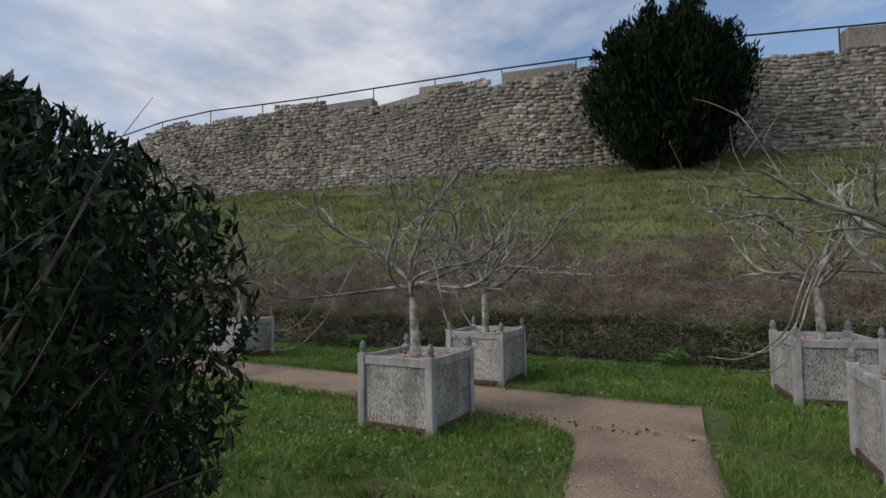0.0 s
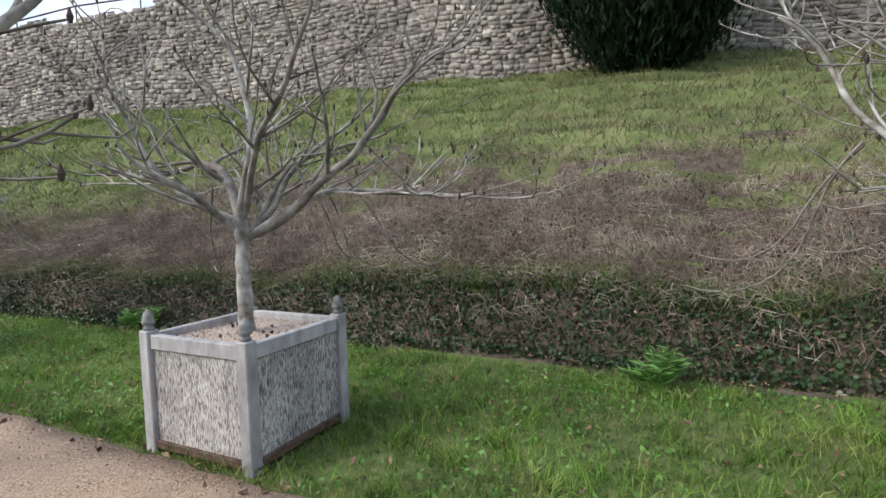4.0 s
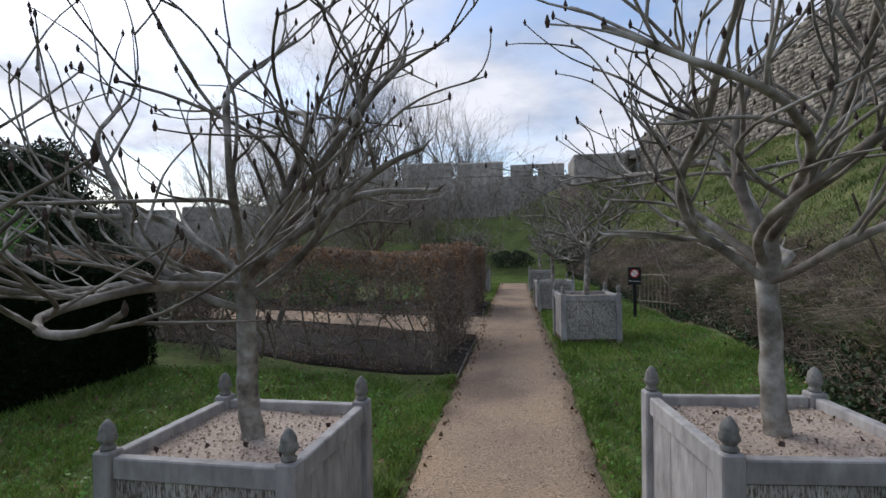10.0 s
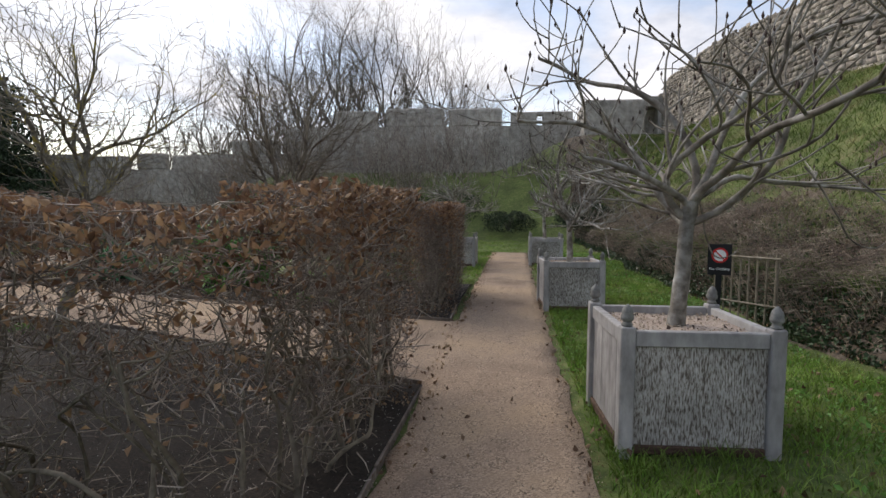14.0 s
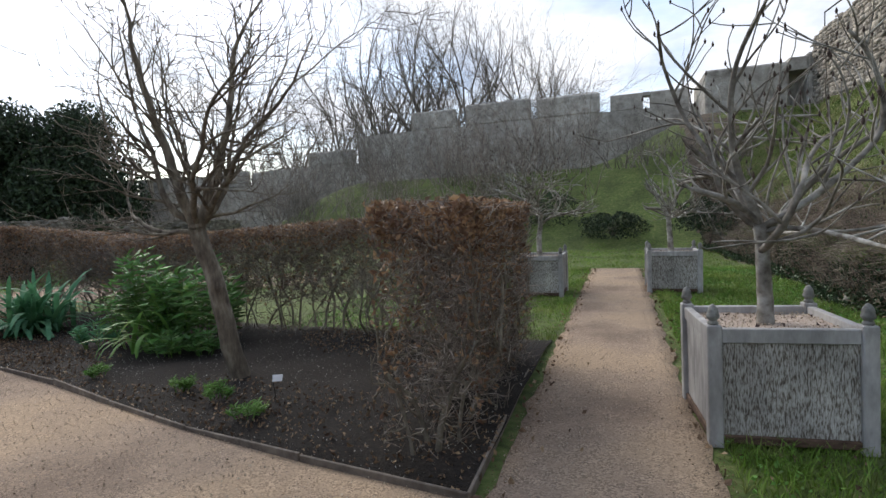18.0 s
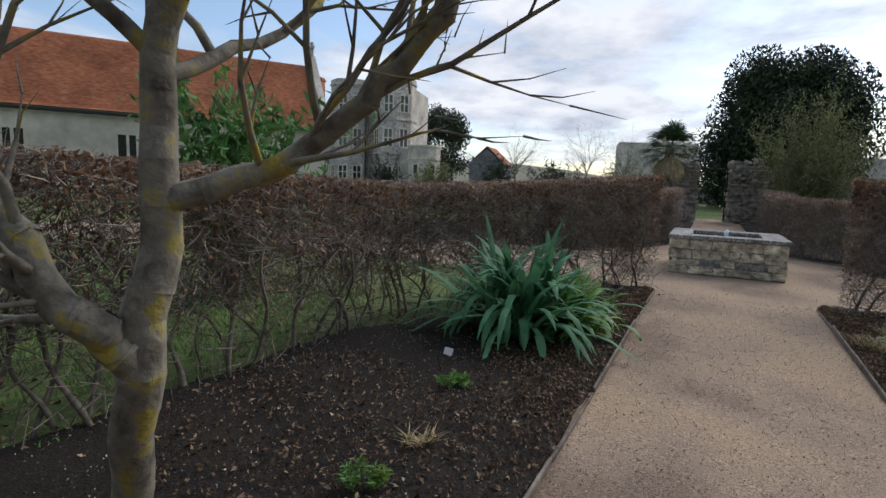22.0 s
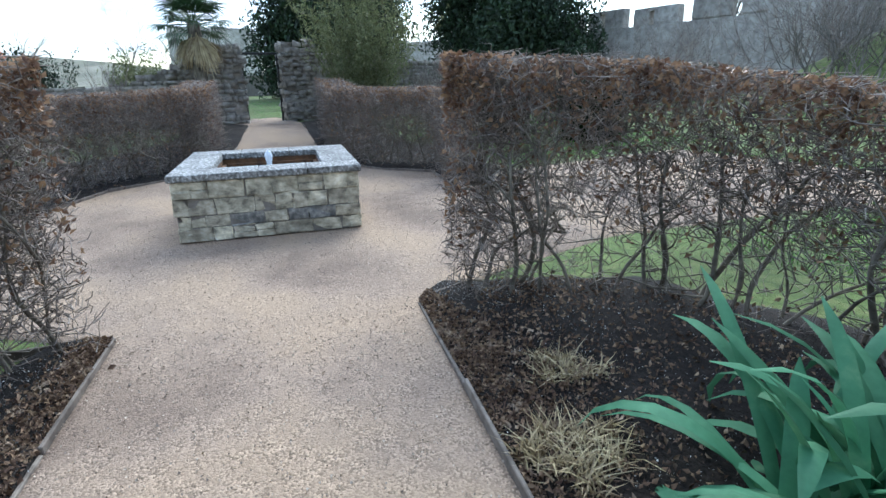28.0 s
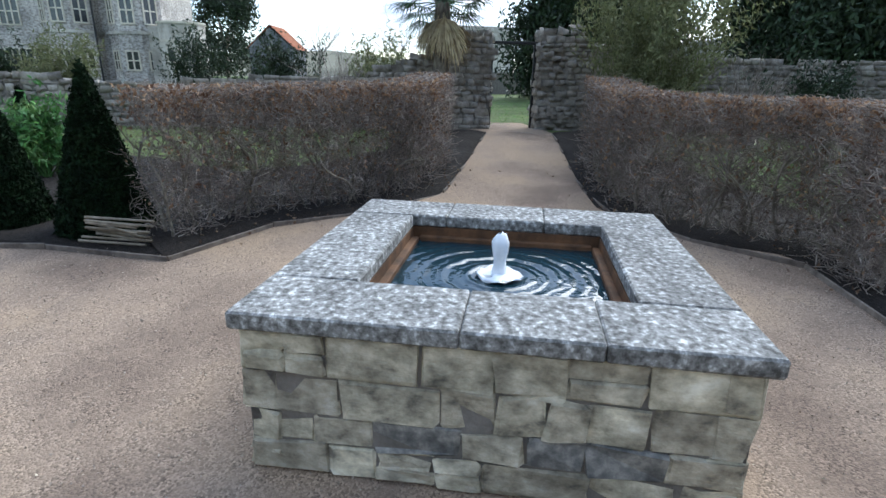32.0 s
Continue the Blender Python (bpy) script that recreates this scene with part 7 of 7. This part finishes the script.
v, f = leaves(np.stack([x, y, height(x, y) + g.uniform(-0.02, 0.12, len(x))], 1), g.uniform(0.025, 0.065, len(x)), 0.6, 0.8, 0.4, g=g)
stuff("bank_ivy", "dark ivy trailing over the bank edge", "ivy", v, f, M_IVY)
n = 60000
y = g.uniform(-12, 42, n)
x = bank_x(y) + np.where(g.random(n) < 0.4, g.uniform(-0.05, 0.6, n), np.abs(g.normal(size=n)) * wild_w(y) * 0.65)
v, f = leaves(np.stack([x, y, height(x, y) + g.uniform(0.0, 0.08, len(x))], 1), g.uniform(0.02, 0.06, n), 0.2, 0.5, 0.7, g=g)
stuff("bank_dead_leaves", "dead brown leaves caught in the undergrowth", "leaf litter", v, f, M_LITTER)
n = 22000
y = g.uniform(-14, 40, n)
x = bank_x(y) + 0.35 + np.abs(g.normal(size=n)) * 0.28
v, f = blades(np.stack([x, y, height(x, y) - 0.01], 1), g.uniform(0.08, 0.26, n), 0.010, 1.7, g)
stuff("ledge_grass", "dry overhanging grass along the ledge", "grass", v, f, M_BANKGRASS)
n = 420
y = g.uniform(-10, 30, n)
y, x = np.repeat(y, 34) + g.normal(size=n * 34) * 0.07, np.repeat(bank_x(y) + 0.38 + np.abs(g.normal(size=n)) * 0.22, 34) + g.normal(size=n * 34) * 0.05
v, f = blades(np.stack([x, y, height(x, y) - 0.01], 1), g.uniform(0.06, 0.20, len(x)), 0.009, 1.2, g)
stuff("crest_tufts", "green grass tufts along the top of the ledge", "grass", v, f, M_BLADE)
n = 14
y = g.uniform(-14, 30, n)
x = bank_x(y) - 0.03 + g.uniform(0, 0.2, n)
V = []
for k in range(n):
    V += stone_box(np.array([x[k], y[k], float(height(x[k], y[k])) + g.uniform(0, 0.05)]), np.array([0, 1.0, 0]), np.array([-1.0, 0, 0]), g.uniform(0.07, 0.16), g.uniform(0.05, 0.10), 0.03, g)
V = np.array(V)
stuff("ledge_stones", "half-buried rubble stones in the bank edge", "stones", V, (STONE_F[None] + (np.arange(n) * 8)[:, None, None]).reshape(-1, 4), M_RUBBLE)
for k, (x, y) in enumerate(((3.25, -0.7), (3.3, -3.0), (3.1, 6.0))):
    leafy_clump((x, y, 0.05), 0.28, 0.35, 310 + k, "bright green leafy weed at the bank foot", 9, M_LUSH, 0.14)

# loose stones, leaves and chips on paths and beds
p = np.concatenate([scatter(14000, -0.68, 0.66, -1.3, 30, g), scatter(3000, -4, -0.6, -1.6, -0.5, g)])
e = np.abs(np.abs(p[:, 0]) - 0.60) < 0.15
p = p[e | (g.random(len(p)) < 0.55)]
s = g.random(9000)
q, r2 = along(LEG_L, s), along(LEG_R, s)
b = q + (r2 - q) * g.random((9000, 1))
a, rr = g.uniform(0, 6.28, 9000), 4.2 * np.sqrt(g.random(9000))
c = np.stack([-15.1 + rr * np.cos(a), 20.2 + rr * np.sin(a)], 1)
p = np.concatenate([p, b, c])
v, f = leaves(np.concatenate([p, (height(p[:, 0], p[:, 1]) + 0.027)[:, None]], 1), g.uniform(0.006, 0.017, len(p)), 0, 0.85, 0.9, g=g)
stuff("loose_gravel", "loose pale gravel stones on the paths", "gravel", v, f, M_STONELET)
p = scatter(2600, -0.80, 0.80, -1.4, 30, g)
p = p[np.abs(np.abs(p[:, 0]) - 0.66) < 0.12]
v, f = leaves(np.concatenate([p, (height(p[:, 0], p[:, 1]) + 0.035)[:, None]], 1), g.uniform(0.03, 0.075, len(p)), -0.2, 0.6, 0.6, g=g)
stuff("path_leaves", "fallen dry leaves along the path edges", "leaf litter", v, f, M_LITTER)
n = 9000
side = np.where(g.random(n) < 0.5, -1, 1)
p = np.stack([side * (0.69 - np.abs(g.normal(size=n)) * 0.10), g.uniform(-1.3, 30, n)], 1)
v, f = leaves(np.concatenate([p, (height(p[:, 0], p[:, 1]) + 0.028)[:, None]], 1), g.uniform(0.005, 0.017, n), -0.2, 0.6, 0.6, g=g)
stuff("path_edge_debris", "dark crumbs and leaf bits along the path edges", "leaf litter", v, f, M_LITTER)
n = 30000
p = np.concatenate([scatter(n, -5.1, -0.72, -1, 12.3, g), scatter(n, 0.72, 3.4, -4, 30, g)])
p = p[on_lawn(p)]
p = p[np.sin(p[:, 0] * 2.6 + 1.7 * np.sin(p[:, 1] * 1.1)) + np.sin(p[:, 1] * 2.1 + p[:, 0]) + 0.6 * g.normal(size=len(p)) > -0.1]
v, f = leaves(np.concatenate([p, (height(p[:, 0], p[:, 1]) + g.uniform(0.02, 0.07, len(p)))[:, None]], 1), g.uniform(0.02, 0.055, len(p)), 0.1, 0.65, 0.4, g=g)
stuff("lawn_weeds", "broad-leaved weeds growing through the lawn", "weeds", v, f, M_LUSH)
n = 2200
p = np.concatenate([scatter(n // 2, -4.6, -0.72, -1, 12.3, g), scatter(n // 2, 0.72, 3.3, -4, 24, g)])
p = p[on_lawn(p)]
v, f = leaves(np.concatenate([p, (height(p[:, 0], p[:, 1]) + 0.055)[:, None]], 1), g.uniform(0.03, 0.07, len(p)), -0.1, 0.6, 0.7, g=g)
stuff("lawn_leaves", "scattered dead leaves lying on the lawn", "leaf litter", v, f, M_LITTER)
s, u = g.random(20000), g.random((20000, 1))
A, Bk, A2, B2 = along(LEG_L, s), along(BACK_L, s), along(LEG_R, s), along(BACK_R, s)
p = np.concatenate([A + (Bk - A) * u, A2 + (B2 - A2) * u])
uu = np.concatenate([u, u])
p3 = np.concatenate([p, (height(p[:, 0], p[:, 1]) + 0.032 + 0.05 * np.sin(np.pi * uu[:, 0]) ** 0.5)[:, None]], 1)
m = g.random(len(p3))
v, f = leaves(p3[m < 0.35], g.uniform(0.006, 0.016, int((m < 0.35).sum())), 0, 0.7, 0.6, g=g)
stuff("soil_chips", "pale chips and flecks on the dark soil", "chips", v, f, M_CHIP)
near = (m > 0.35) & ((np.sin(p3[:, 0] * 1.7) + np.sin(p3[:, 1] * 2.1 + 1) + 1.2 * (uu[:, 0] < 0.3) > 0.4))
v, f = leaves(p3[near] + [0, 0, 0.01], g.uniform(0.015, 0.05, int(near.sum())), -0.1, 0.55, 0.8, g=g)
stuff("bed_litter", "brown leaf litter on the bed soil", "leaf litter", v, f, M_LITTER)
s, u = g.random(26000), np.abs(g.normal(size=(26000, 1))) * 0.24
A, Bk, A2, B2 = along(LEG_L, s), along(BACK_L, s), along(LEG_R, s), along(BACK_R, s)
p = np.concatenate([A + (Bk - A) * u, A2 + (B2 - A2) * u * 0.7])
u = np.concatenate([u, u * 0.7])[:, 0]
m = (p[:, 0] < np.where(np.arange(len(p)) < 26000, -6.6, -7.6) + 0.7 * g.normal(size=len(p))) & (u < 0.95) & (u > 0.01) & (np.sin(p[:, 0] * 2.3) * np.sin(p[:, 1] * 1.9) + 0.7 * g.normal(size=len(p)) > -0.35)
v, f = leaves(np.concatenate([p[m], (height(p[m, 0], p[m, 1]) + 0.04 + 0.05 * np.sin(np.pi * np.clip(u[m], 0, 1)) ** 0.5)[:, None]], 1), g.uniform(0.012, 0.042, int(m.sum())), -0.1, 0.55, 0.8, g=g)
stuff("leaf_mulch", "brown leaf mulch along the bed edges", "leaf litter", v, f, M_LITTER)
